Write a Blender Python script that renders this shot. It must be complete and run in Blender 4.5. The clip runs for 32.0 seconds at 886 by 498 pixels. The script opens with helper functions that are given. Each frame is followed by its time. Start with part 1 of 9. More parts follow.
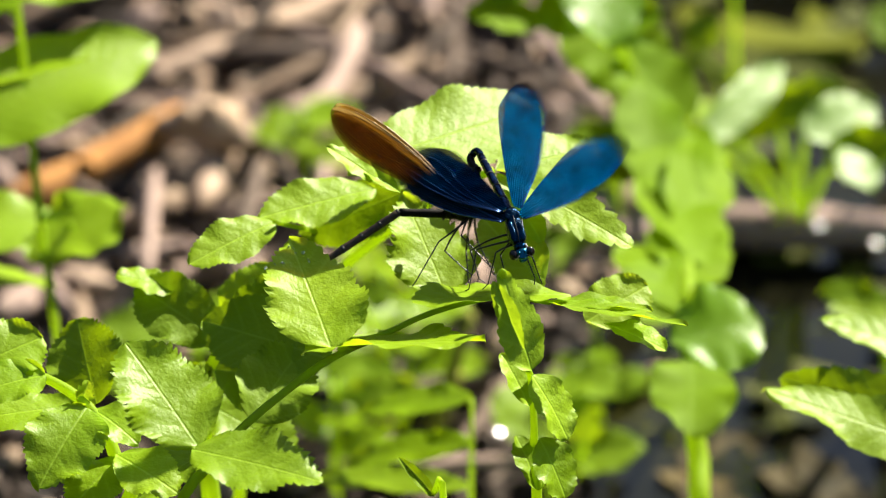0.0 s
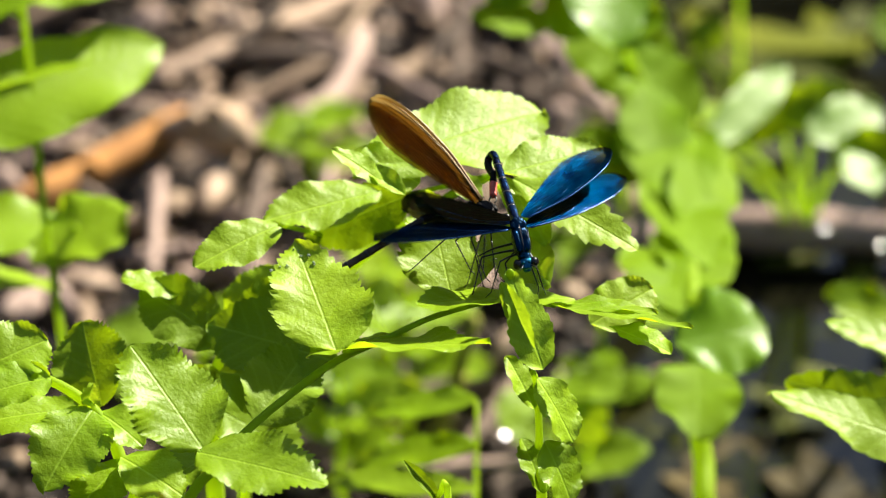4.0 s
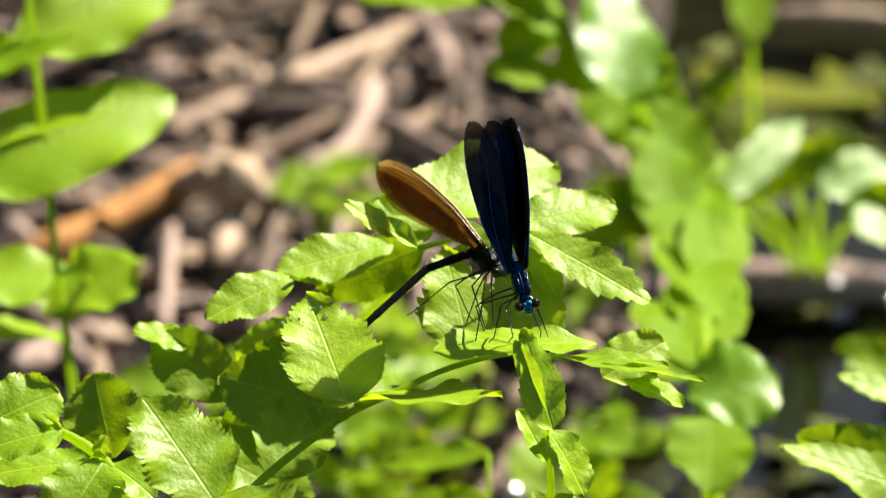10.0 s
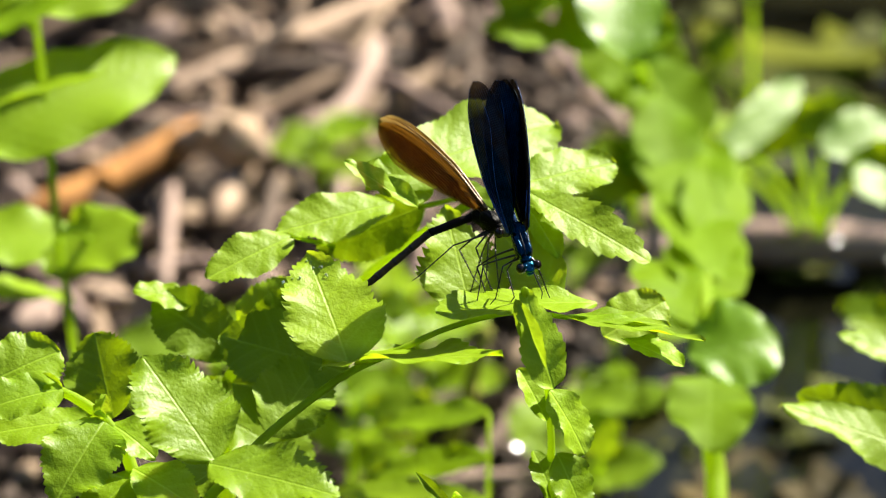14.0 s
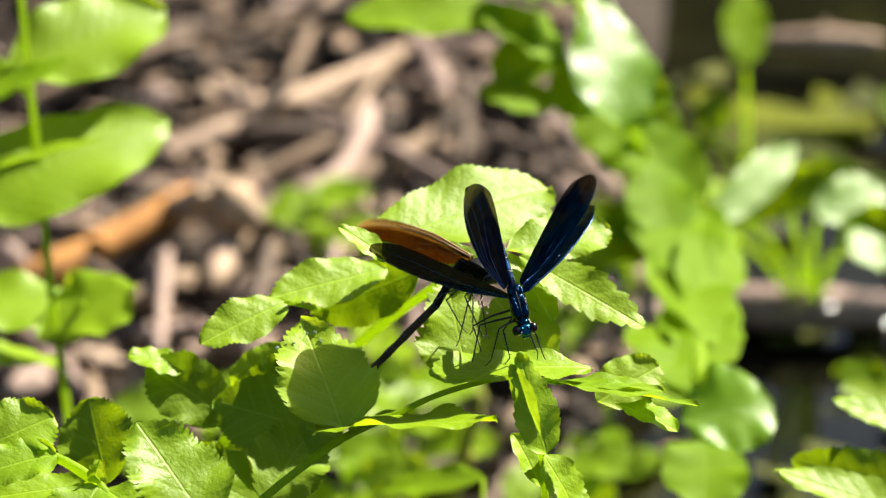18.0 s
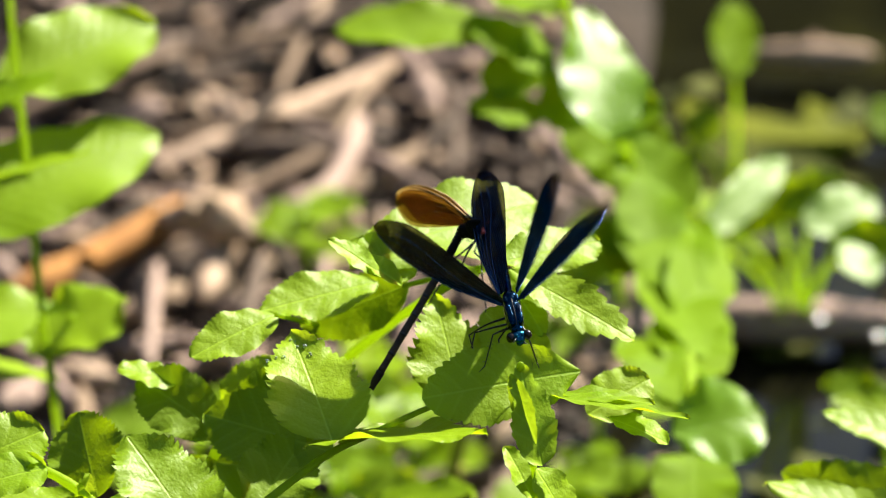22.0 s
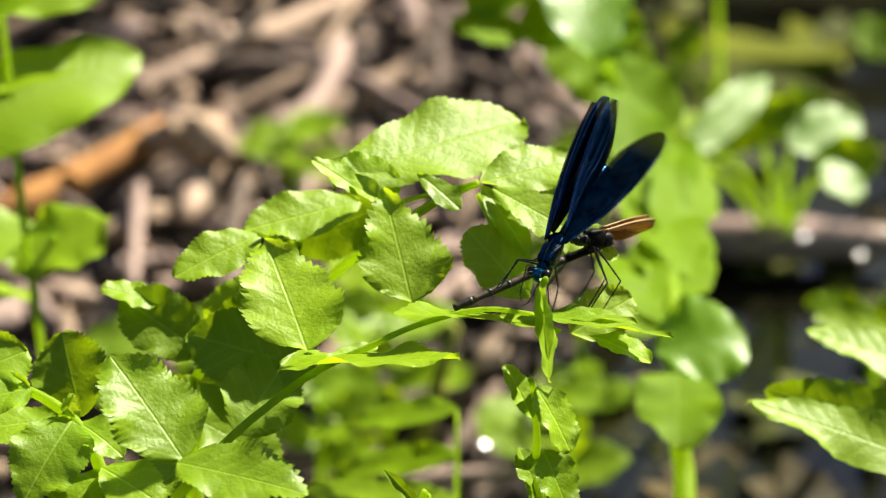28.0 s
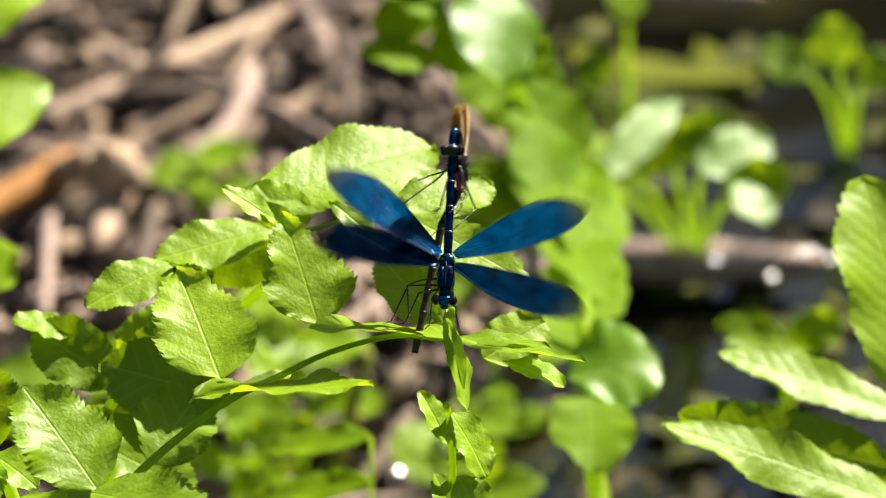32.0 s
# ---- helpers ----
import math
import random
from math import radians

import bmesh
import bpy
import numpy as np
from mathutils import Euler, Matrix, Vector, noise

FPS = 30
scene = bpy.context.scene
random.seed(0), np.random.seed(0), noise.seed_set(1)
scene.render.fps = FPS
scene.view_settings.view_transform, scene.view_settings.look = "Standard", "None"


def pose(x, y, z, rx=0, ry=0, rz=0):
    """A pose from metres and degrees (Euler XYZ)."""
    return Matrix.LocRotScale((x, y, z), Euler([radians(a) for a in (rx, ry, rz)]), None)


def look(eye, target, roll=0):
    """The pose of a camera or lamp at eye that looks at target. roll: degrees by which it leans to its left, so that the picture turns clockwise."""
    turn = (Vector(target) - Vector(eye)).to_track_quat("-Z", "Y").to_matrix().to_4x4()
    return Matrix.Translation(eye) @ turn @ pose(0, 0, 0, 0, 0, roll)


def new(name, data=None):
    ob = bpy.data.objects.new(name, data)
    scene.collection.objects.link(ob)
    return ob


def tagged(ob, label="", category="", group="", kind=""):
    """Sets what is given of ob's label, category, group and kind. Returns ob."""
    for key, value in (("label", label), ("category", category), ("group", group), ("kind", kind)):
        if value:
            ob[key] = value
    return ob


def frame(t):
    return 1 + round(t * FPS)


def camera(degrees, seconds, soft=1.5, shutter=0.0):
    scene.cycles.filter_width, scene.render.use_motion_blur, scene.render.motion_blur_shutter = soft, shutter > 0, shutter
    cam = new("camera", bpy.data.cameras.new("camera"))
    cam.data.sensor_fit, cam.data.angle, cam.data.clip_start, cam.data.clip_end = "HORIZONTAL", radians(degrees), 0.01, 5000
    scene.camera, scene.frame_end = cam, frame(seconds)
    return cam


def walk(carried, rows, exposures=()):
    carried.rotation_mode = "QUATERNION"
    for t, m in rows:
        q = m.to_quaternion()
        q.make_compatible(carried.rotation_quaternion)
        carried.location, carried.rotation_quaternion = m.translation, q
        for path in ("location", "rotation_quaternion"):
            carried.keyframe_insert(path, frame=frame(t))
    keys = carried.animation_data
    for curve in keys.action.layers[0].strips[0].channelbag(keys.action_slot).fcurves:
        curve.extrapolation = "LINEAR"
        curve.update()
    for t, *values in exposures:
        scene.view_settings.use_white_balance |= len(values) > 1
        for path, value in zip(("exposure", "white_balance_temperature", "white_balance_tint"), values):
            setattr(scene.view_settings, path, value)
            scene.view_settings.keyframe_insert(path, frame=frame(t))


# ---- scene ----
from functools import partial

cam = camera(12.4, 32.0, soft=1.15, shutter=0.8)
# macro lens, stopped down moderately and focused on the insects
cam.data.dof.use_dof = True
cam.data.dof.focus_distance = 0.80
cam.data.dof.aperture_fstop = 16.5
EYE = (0.0, -0.70636, 0.634)
walk(cam, [
    (0.0, look(EYE, (0.00283, -0.00447, 0.25001))),
    (0.5, look(EYE, (0.00288, -0.00460, 0.24978))),
    (1.0, look(EYE, (0.00302, -0.00456, 0.24985))),
    (1.5, look(EYE, (0.00279, -0.00453, 0.24991))),
    (2.0, look(EYE, (0.00273, -0.00380, 0.25128))),
    (2.5, look(EYE, (0.00253, -0.00352, 0.25181))),
    (4.5, look(EYE, (0.00168, -0.00434, 0.25026))),
    (5.0, look(EYE, (0.00153, -0.00399, 0.25091))),
    (5.5, look(EYE, (0.00119, -0.00384, 0.25120))),
    (6.0, look(EYE, (0.00115, -0.00375, 0.25136))),
    (6.5, look(EYE, (0.00109, -0.00356, 0.25172))),
    (7.0, look(EYE, (0.00090, -0.00543, 0.24822))),
    (7.5, look(EYE, (0.00070, -0.00264, 0.25346))),
    (8.0, look(EYE, (-0.00081, 0.00073, 0.25980))),
    (8.5, look(EYE, (-0.00097, 0.00119, 0.26067))),
    (9.0, look(EYE, (-0.00105, 0.00122, 0.26071))),
    (9.5, look(EYE, (-0.00067, 0.00122, 0.26071))),
    (10.0, look(EYE, (-0.00051, 0.00064, 0.25962))),
    (10.5, look(EYE, (-0.00059, -0.00301, 0.25275))),
    (11.0, look(EYE, (-0.00065, -0.00257, 0.25358))),
    (11.5, look(EYE, (0.00009, -0.00008, 0.25827))),
    (12.0, look(EYE, (0.00005, -0.00004, 0.25834))),
    (12.5, look(EYE, (-0.00006, -0.00002, 0.25838))),
    (13.0, look(EYE, (0.00000, 0.00000, 0.25842))),
    (13.5, look(EYE, (-0.00038, -0.00388, 0.25113))),
    (14.0, look(EYE, (-0.00062, -0.00311, 0.25258))),
    (14.5, look(EYE, (-0.00047, -0.00312, 0.25256))),
    (16.5, look(EYE, (-0.00064, -0.00397, 0.25096))),
    (17.0, look(EYE, (-0.00038, -0.00264, 0.25346))),
    (17.5, look(EYE, (-0.00023, 0.00002, 0.25846))),
    (18.0, look(EYE, (0.00056, 0.00290, 0.26388))),
    (18.5, look(EYE, (0.00095, 0.00306, 0.26417))),
    (19.0, look(EYE, (0.00097, 0.00310, 0.26424))),
    (19.5, look(EYE, (0.00085, 0.00302, 0.26410))),
    (20.0, look(EYE, (0.00041, -0.00115, 0.25626))),
    (20.5, look(EYE, (0.00090, 0.00172, 0.26165))),
    (21.0, look(EYE, (0.00218, 0.00409, 0.26612))),
    (21.5, look(EYE, (0.00240, 0.00412, 0.26618))),
    (22.0, look(EYE, (0.00252, 0.00411, 0.26615))),
    (22.5, look(EYE, (0.00249, 0.00406, 0.26607))),
    (23.0, look(EYE, (0.00228, 0.00366, 0.26530))),
    (23.5, look(EYE, (0.00196, -0.00257, 0.25358))),
    (24.0, look(EYE, (0.00184, -0.00263, 0.25348))),
    (24.5, look(EYE, (0.00218, -0.00244, 0.25384))),
    (25.0, look(EYE, (0.00242, -0.00160, 0.25542))),
    (25.5, look(EYE, (0.00276, -0.00108, 0.25639))),
    (27.5, look(EYE, (0.00405, -0.00390, 0.25110))),
    (28.0, look(EYE, (0.00580, -0.00334, 0.25215))),
    (28.5, look(EYE, (0.00993, -0.00279, 0.25317))),
    (29.0, look(EYE, (0.01632, -0.00239, 0.25393))),
    (29.5, look(EYE, (0.01746, -0.00243, 0.25386))),
    (30.0, look(EYE, (0.01929, -0.00373, 0.25140))),
    (30.5, look(EYE, (0.02078, -0.00408, 0.25075))),
    (31.0, look(EYE, (0.02244, -0.00253, 0.25366))),
    (31.5, look(EYE, (0.02339, -0.00164, 0.25535))),
    (32.0, look(EYE, (0.02312, -0.00099, 0.25656))),
], exposures=[(0.0, 2.08), (14.0, 2.09), (22.0, 2.12), (25.5, 2.08), (28.0, 1.97), (32.0, 2.0)])

# ---------------------------------------------------------------- light
TO_SUN = Vector((0.87, 0.96, 1.0)).normalized()
world_sky = bpy.data.worlds.new("sky")
scene.world = world_sky
world_sky.use_nodes = True
wn = world_sky.node_tree.nodes
sky = wn.new("ShaderNodeTexSky")
sky.sky_type = "NISHITA"
sky.sun_disc = False
sky.sun_elevation = math.asin(TO_SUN.z)
sky.sun_rotation = math.atan2(TO_SUN.x, TO_SUN.y)
world_sky.node_tree.links.new(sky.outputs["Color"], wn["Background"].inputs["Color"])
wn["Background"].inputs["Strength"].default_value = 0.052
sun = new("sun", bpy.data.lights.new("sun", "SUN"))
sun.data.energy, sun.data.angle, sun.data.color = 5.0, radians(0.55), (1.0, 0.93, 0.79)
sun.matrix_world = look(TO_SUN * 30, (0, 0, 0))


# ---------------------------------------------------------------- materials
def material(name):
    m = bpy.data.materials.new(name)
    m.use_nodes = True
    t = m.node_tree
    return m, t, t.nodes["Principled BSDF"], t.nodes["Material Output"]


def node(t, kind):
    return t.nodes.new("ShaderNode" + kind)


def maths(t, op, a, b=None):
    n = t.nodes.new("ShaderNodeMath")
    n.operation = op
    for i, v in enumerate((a, b)):
        if v is None:
            continue
        if isinstance(v, (int, float)):
            n.inputs[i].default_value = v
        else:
            t.links.new(v, n.inputs[i])
    return n.outputs[0]


def blend(t, fac, a, b):
    n = t.nodes.new("ShaderNodeMixRGB")
    for i, v in enumerate((fac, a, b)):
        if isinstance(v, (int, float)):
            n.inputs[i].default_value = v
        elif isinstance(v, tuple):
            n.inputs[i].default_value = (*v, 1)
        else:
            t.links.new(v, n.inputs[i])
    return n.outputs[0]


def ramp(t, fac, stops):
    n = t.nodes.new("ShaderNodeValToRGB")
    while len(n.color_ramp.elements) < len(stops):
        n.color_ramp.elements.new(0.5)
    for e, (p, c) in zip(n.color_ramp.elements, stops):
        e.position, e.color = p, (*c, 1) if len(c) == 3 else c
    t.links.new(fac, n.inputs[0])
    return n.outputs[0]


def noise_of(t, coords, scale, detail=3.0, rough=0.55):
    n = t.nodes.new("ShaderNodeTexNoise")
    n.inputs["Scale"].default_value = scale
    n.inputs["Detail"].default_value = detail
    n.inputs["Roughness"].default_value = rough
    if coords is not None:
        t.links.new(coords, n.inputs["Vector"])
    return n.outputs["Fac"]


def bump_of(t, height, strength, distance):
    n = t.nodes.new("ShaderNodeBump")
    n.inputs["Strength"].default_value = strength
    n.inputs["Distance"].default_value = distance
    t.links.new(height, n.inputs["Height"])
    return n.outputs["Normal"]


def leaf_material(name, dark, light, glow, rough=0.42, through_it=0.46, spacing=0.0042, spec=0.16):
    """A thin green leaf: blade, paler midrib and side veins, quilted between the veins, lit through from behind."""
    m, t, bsdf, out = material(name)
    co = node(t, "TexCoord").outputs["Object"]
    sep = node(t, "SeparateXYZ")
    t.links.new(co, sep.inputs[0])
    x, y = sep.outputs[0], sep.outputs[1]
    ay = maths(t, "ABSOLUTE", y)
    wob = maths(t, "MULTIPLY", noise_of(t, co, 160, 2), 0.0022)
    run = maths(t, "ADD", maths(t, "SUBTRACT", x, maths(t, "MULTIPLY", ay, 0.85)), wob)
    wave = maths(t, "SINE", maths(t, "MULTIPLY", run, 2 * math.pi / spacing))
    half = maths(t, "ADD", maths(t, "MULTIPLY", wave, 0.5), 0.5)
    side = maths(t, "POWER", half, 9.0)
    rib = maths(t, "SUBTRACT", 1.0, maths(t, "MULTIPLY", ay, 2600.0))
    mid = maths(t, "MAXIMUM", rib, 0.0)
    crinkle = noise_of(t, co, 1300, 3, 0.6)
    pucker = noise_of(t, co, 420, 2, 0.5)
    net = t.nodes.new("ShaderNodeTexVoronoi")
    net.feature = "DISTANCE_TO_EDGE"
    net.inputs["Scale"].default_value = 700
    t.links.new(co, net.inputs["Vector"])
    cell = maths(t, "MINIMUM", maths(t, "MULTIPLY", net.outputs["Distance"], 6.0), 1.0)
    soft = noise_of(t, co, 90, 3)
    fine = noise_of(t, co, 900, 2)
    rnd = node(t, "ObjectInfo").outputs["Random"]
    mix = maths(t, "ADD", maths(t, "MULTIPLY", soft, 0.7), maths(t, "MULTIPLY", rnd, 0.5))
    col = blend(t, maths(t, "SUBTRACT", mix, 0.1), dark, light)
    vein = maths(t, "MAXIMUM", maths(t, "MULTIPLY", side, 0.16), maths(t, "MULTIPLY", mid, 0.45))
    col = blend(t, vein, col, tuple(min(1, c * 1.5 + 0.04) for c in light))
    col = blend(t, maths(t, "MULTIPLY", fine, 0.22), col, dark)
    t.links.new(col, bsdf.inputs["Base Color"])
    bsdf.inputs["Roughness"].default_value = rough
    bsdf.inputs["Specular IOR Level"].default_value = spec
    height = maths(t, "ADD", maths(t, "MULTIPLY", maths(t, "POWER", half, 2.0), -0.4), maths(t, "MULTIPLY", cell, 0.12))
    height = maths(t, "ADD", height, maths(t, "MULTIPLY", mid, -0.8))
    height = maths(t, "ADD", height, maths(t, "ADD", maths(t, "MULTIPLY", crinkle, 0.9), maths(t, "MULTIPLY", pucker, 1.3)))
    normal = bump_of(t, height, 0.42, 0.00028)
    t.links.new(normal, bsdf.inputs["Normal"])
    lit = node(t, "BsdfTranslucent")
    t.links.new(blend(t, 0.55, col, glow), lit.inputs["Color"])
    t.links.new(normal, lit.inputs["Normal"])
    both = node(t, "MixShader")
    both.inputs[0].default_value = through_it
    t.links.new(bsdf.outputs[0], both.inputs[1])
    t.links.new(lit.outputs[0], both.inputs[2])
    t.links.new(both.outputs[0], out.inputs["Surface"])
    return m


def plain_material(name, a, b, rough=0.6, metal=0.0, scale=60.0, bump=0.3, depth=0.001, stretch=(1, 1, 1), spec=0.15, islands=False, detail=4.0):
    m, t, bsdf, out = material(name)
    tc = node(t, "TexCoord").outputs["Object"]
    mp = node(t, "Mapping")
    mp.inputs["Scale"].default_value = stretch
    t.links.new(tc, mp.inputs["Vector"])
    co = mp.outputs[0]
    large = noise_of(t, co, scale * 0.25, 2)
    fine = noise_of(t, co, scale, detail, 0.65)
    f = maths(t, "ADD", maths(t, "MULTIPLY", large, 0.8), maths(t, "MULTIPLY", fine, 0.7))
    if islands:
        rnd = node(t, "NewGeometry").outputs["Random Per Island"]
    else:
        rnd = node(t, "ObjectInfo").outputs["Random"]
    f = maths(t, "ADD", maths(t, "SUBTRACT", f, 0.5), maths(t, "MULTIPLY", maths(t, "SUBTRACT", rnd, 0.5), 0.6))
    col = blend(t, f, a, b)
    t.nodes[-1].use_clamp = True
    t.links.new(col, bsdf.inputs["Base Color"])
    bsdf.inputs["Roughness"].default_value = rough
    bsdf.inputs["Metallic"].default_value = metal
    bsdf.inputs["Specular IOR Level"].default_value = spec
    t.links.new(bump_of(t, fine, bump, depth), bsdf.inputs["Normal"])
    return m


LEAF = leaf_material("leaf_fresh", (0.125, 0.22, 0.002), (0.235, 0.37, 0.004), (0.50, 0.67, 0.006), rough=0.43, spec=0.22)
LEAF_PALE = leaf_material("leaf_pale", (0.155, 0.26, 0.006), (0.265, 0.395, 0.010), (0.60, 0.75, 0.012), rough=0.45)
# deeper green copy: the shade on covered leaflets is put into its colour
LEAF_DEEP_SHADE = leaf_material("leaf_deep_shade", (0.10, 0.175, 0.002), (0.17, 0.27, 0.003), (0.30, 0.42, 0.002), rough=0.55, through_it=0.36, spec=0.15)
LEAF_ROUND = leaf_material("leaf_round", (0.105, 0.19, 0.002), (0.165, 0.275, 0.003), (0.50, 0.66, 0.002), rough=0.58, through_it=0.48, spacing=0.009, spec=0.06)
LEAF_SHEEN = leaf_material("leaf_sheen", (0.09, 0.19, 0.003), (0.15, 0.28, 0.005), (0.50, 0.74, 0.004), rough=0.36, through_it=0.42, spacing=0.009, spec=0.2)
LEAF_GLOSSY = leaf_material("leaf_glossy", (0.11, 0.19, 0.035), (0.19, 0.29, 0.07), (0.45, 0.58, 0.1), rough=0.44, through_it=0.25, spacing=0.009)
LEAF_YOUNG = leaf_material("leaf_young", (0.155, 0.265, 0.006), (0.25, 0.385, 0.012), (0.46, 0.62, 0.01), rough=0.46, through_it=0.36)
STEM = plain_material("stem_green", (0.19, 0.30, 0.012), (0.33, 0.45, 0.03), rough=0.55, scale=300, bump=0.2, depth=0.0003, stretch=(1, 1, 0.2))


def lit_through(m, colour, amount):
    """Lets light into a soft green part."""
    t = m.node_tree
    glow = node(t, "BsdfTranslucent")
    glow.inputs["Color"].default_value = (*colour, 1)
    both = node(t, "MixShader")
    both.inputs[0].default_value = amount
    t.links.new(t.nodes["Principled BSDF"].outputs[0], both.inputs[1])
    t.links.new(glow.outputs[0], both.inputs[2])
    t.links.new(both.outputs[0], t.nodes["Material Output"].inputs["Surface"])


lit_through(STEM, (0.58, 0.74, 0.05), 0.6)
BARK = plain_material("bark_grey_brown", (0.022, 0.016, 0.011), (0.215, 0.158, 0.122), rough=0.85, scale=140, bump=0.6, depth=0.002)
BARK_PALE = plain_material("bark_pale", (0.24, 0.165, 0.11), (0.46, 0.34, 0.25), rough=0.8, scale=120, bump=0.5, depth=0.0015)
BARK_PINK = plain_material("bark_pinkish", (0.18, 0.126, 0.103), (0.38, 0.28, 0.228), rough=0.8, scale=120, bump=0.5, depth=0.0015)
BARK_ORANGE = plain_material("wood_orange", (0.18, 0.075, 0.02), (0.55, 0.27, 0.075), rough=0.75, scale=120, bump=0.5, depth=0.0015)
WOOD_TAN = plain_material("wood_tan", (0.17, 0.118, 0.078), (0.42, 0.31, 0.215), rough=0.75, scale=120, bump=0.4, depth=0.0015)
WOOD_SPLIT = plain_material("wood_split", (0.30, 0.21, 0.135), (0.52, 0.39, 0.26), rough=0.75, scale=120, bump=0.4, depth=0.0015)
ALGAE_MAT = plain_material("algae_mat", (0.02, 0.026, 0.001), (0.15, 0.165, 0.005), rough=0.9, scale=50, spec=0.1)
LITTER_BROWN = plain_material("drowned_leaf", (0.012, 0.010, 0.003), (0.085, 0.06, 0.014), rough=0.8, scale=60, islands=True, spec=0.15)
LITTER = plain_material("leaf_litter", (0.007, 0.005, 0.0035), (0.125, 0.089, 0.068), rough=0.8, scale=90, bump=0.5, depth=0.001, islands=True)
LITTER_PALE = plain_material("pale_litter", (0.07, 0.052, 0.042), (0.34, 0.26, 0.2), rough=0.75, scale=90, bump=0.5, depth=0.001, islands=True)
ALGAE = plain_material("algae", (0.008, 0.013, 0.002), (0.12, 0.13, 0.006), rough=0.8, scale=60, islands=True, spec=0.15)


# ---------------------------------------------------------------- mesh helpers
def part(name, bm, mat, parent=None, label="", m=None, smooth=True):
    """Links a bmesh as one mesh object under a thing or a part; m is its pose in the world."""
    data = bpy.data.meshes.new(name)
    bm.normal_update()
    bm.to_mesh(data)
    bm.free()
    if smooth:
        data.polygons.foreach_set("use_smooth", [True] * len(data.polygons))
    data.materials.append(mat)
    ob = new(name, data)
    if m is not None:
        ob.matrix_basis = m
    if parent is not None:
        ob.parent = parent
        top = parent.matrix_basis if parent.parent is None else parent.parent.matrix_basis @ parent.matrix_basis
        ob.matrix_basis = top.inverted() @ (m if m is not None else Matrix())
    return tagged(ob, label)


def spline(points, steps):
    pts = [Vector(p) for p in points]
    pts = [2 * pts[0] - pts[1], *pts, 2 * pts[-1] - pts[-2]]
    made = []
    for i in range(1, len(pts) - 2):
        a, b, c, d = pts[i - 1:i + 3]
        for k in range(steps):
            u = k / steps
            made.append(0.5 * (2 * b + (c - a) * u + (2 * a - 5 * b + 4 * c - d) * u * u + (3 * b - a - 3 * c + d) * u ** 3))
    return made + [pts[-2]]


def tube(bm, points, radii, sides=8, steps=4, rough=0.0, seed=0, flat=1.0):
    """A rounded tube along a spline through the points."""
    path = spline(points, steps)
    n = len(path) - 1
    rng = random.Random(seed)
    rings = []
    side = None
    for i, p in enumerate(path):
        d = (path[min(i + 1, n)] - path[max(i - 1, 0)]).normalized()
        if side is None:
            side = d.orthogonal().normalized()
        side = (side - d * side.dot(d)).normalized()
        other = d.cross(side)
        f = i / n * (len(radii) - 1)
        k = min(int(f), len(radii) - 2)
        r = radii[k] + (radii[k + 1] - radii[k]) * (f - k)
        ring = []
        for s in range(sides):
            a = 2 * math.pi * s / sides
            rr = r * (1 + rough * rng.uniform(-1, 1))
            ring.append(bm.verts.new(p + side * math.cos(a) * rr + other * math.sin(a) * rr * flat))
        rings.append(ring)
    for a, b in zip(rings, rings[1:]):
        for s in range(sides):
            bm.faces.new((a[s], a[(s + 1) % sides], b[(s + 1) % sides], b[s]))
    bm.faces.new(list(reversed(rings[0])))
    bm.faces.new(rings[-1])
    return bm


def blob(bm, centre, size, turn=None, u=12, v=8):
    """An ellipsoid of that half-size."""
    m = Matrix.Translation(centre) @ (turn.to_4x4() if turn else Matrix()) @ Matrix.Diagonal((*size, 1))
    bmesh.ops.create_uvsphere(bm, u_segments=u, v_segments=v, radius=1.0, matrix=m)
    return bm


def aim(base, tip, up):
    """A pose at base with x towards tip and z near up."""
    x = (Vector(tip) - Vector(base)).normalized()
    z = Vector(up) - x * Vector(up).dot(x)
    z.normalize()
    y = z.cross(x)
    return Matrix.Translation(base) @ Matrix((x, y, z)).transposed().to_4x4()


def leaf_mesh(length, width, teeth=21, curl=0.12, fold=12.0, peak=0.42, bite=0.026, blunt=0.65, wave=0.045, skew=0.0, quilt=0.00003, seed=0):
    """One leaf blade along x: toothed margin, folded along the midrib, curling towards its tip."""
    bm = bmesh.new()
    rng = random.Random(seed)
    rows = 3 * teeth if teeth else 18
    cols = (-1.0, -0.86, -0.6, -0.3, 0.0, 0.3, 0.6, 0.86, 1.0)
    tan = math.tan(radians(fold))
    phase = rng.uniform(0, 6.28)
    lobe = {-1.0: rng.uniform(0, 6.28), 1.0: rng.uniform(0, 6.28)}
    depth = [{-1.0: rng.uniform(0.5, 1.25), 1.0: rng.uniform(0.5, 1.25)} for _ in range(teeth + 2)]
    grid = []
    for i in range(rows + 1):
        s = i / rows
        warp = s ** (math.log(0.5) / math.log(peak))
        w = width / 2 * max(math.sin(math.pi * warp), 0.0) ** blunt
        if i == 0:
            w = width * 0.03
        row = []
        for c in cols:
            edge = math.copysign(1.0, c)
            y = c * w * (1 + 0.035 * math.sin(s * 13 + lobe[edge]) + 0.025 * math.sin(s * 27 + 2 * lobe[edge]))
            x = s * length
            if abs(c) == 1.0 and 0 < i < rows and teeth:
                out = bite * width * depth[i // 3][c] * min(1, w / width * 4)
                y += edge * out * (-0.35, 0.55, 1.0)[i % 3]
                x += out * (-0.3, 0.3, 0.95)[i % 3]
            y += skew * width * math.sin(math.pi * s)
            z = abs(c) * w * tan - curl * length * s * s
            z += wave * width * math.sin(phase + s * 9 + c * 1.7) * abs(c) ** 1.5
            if teeth:
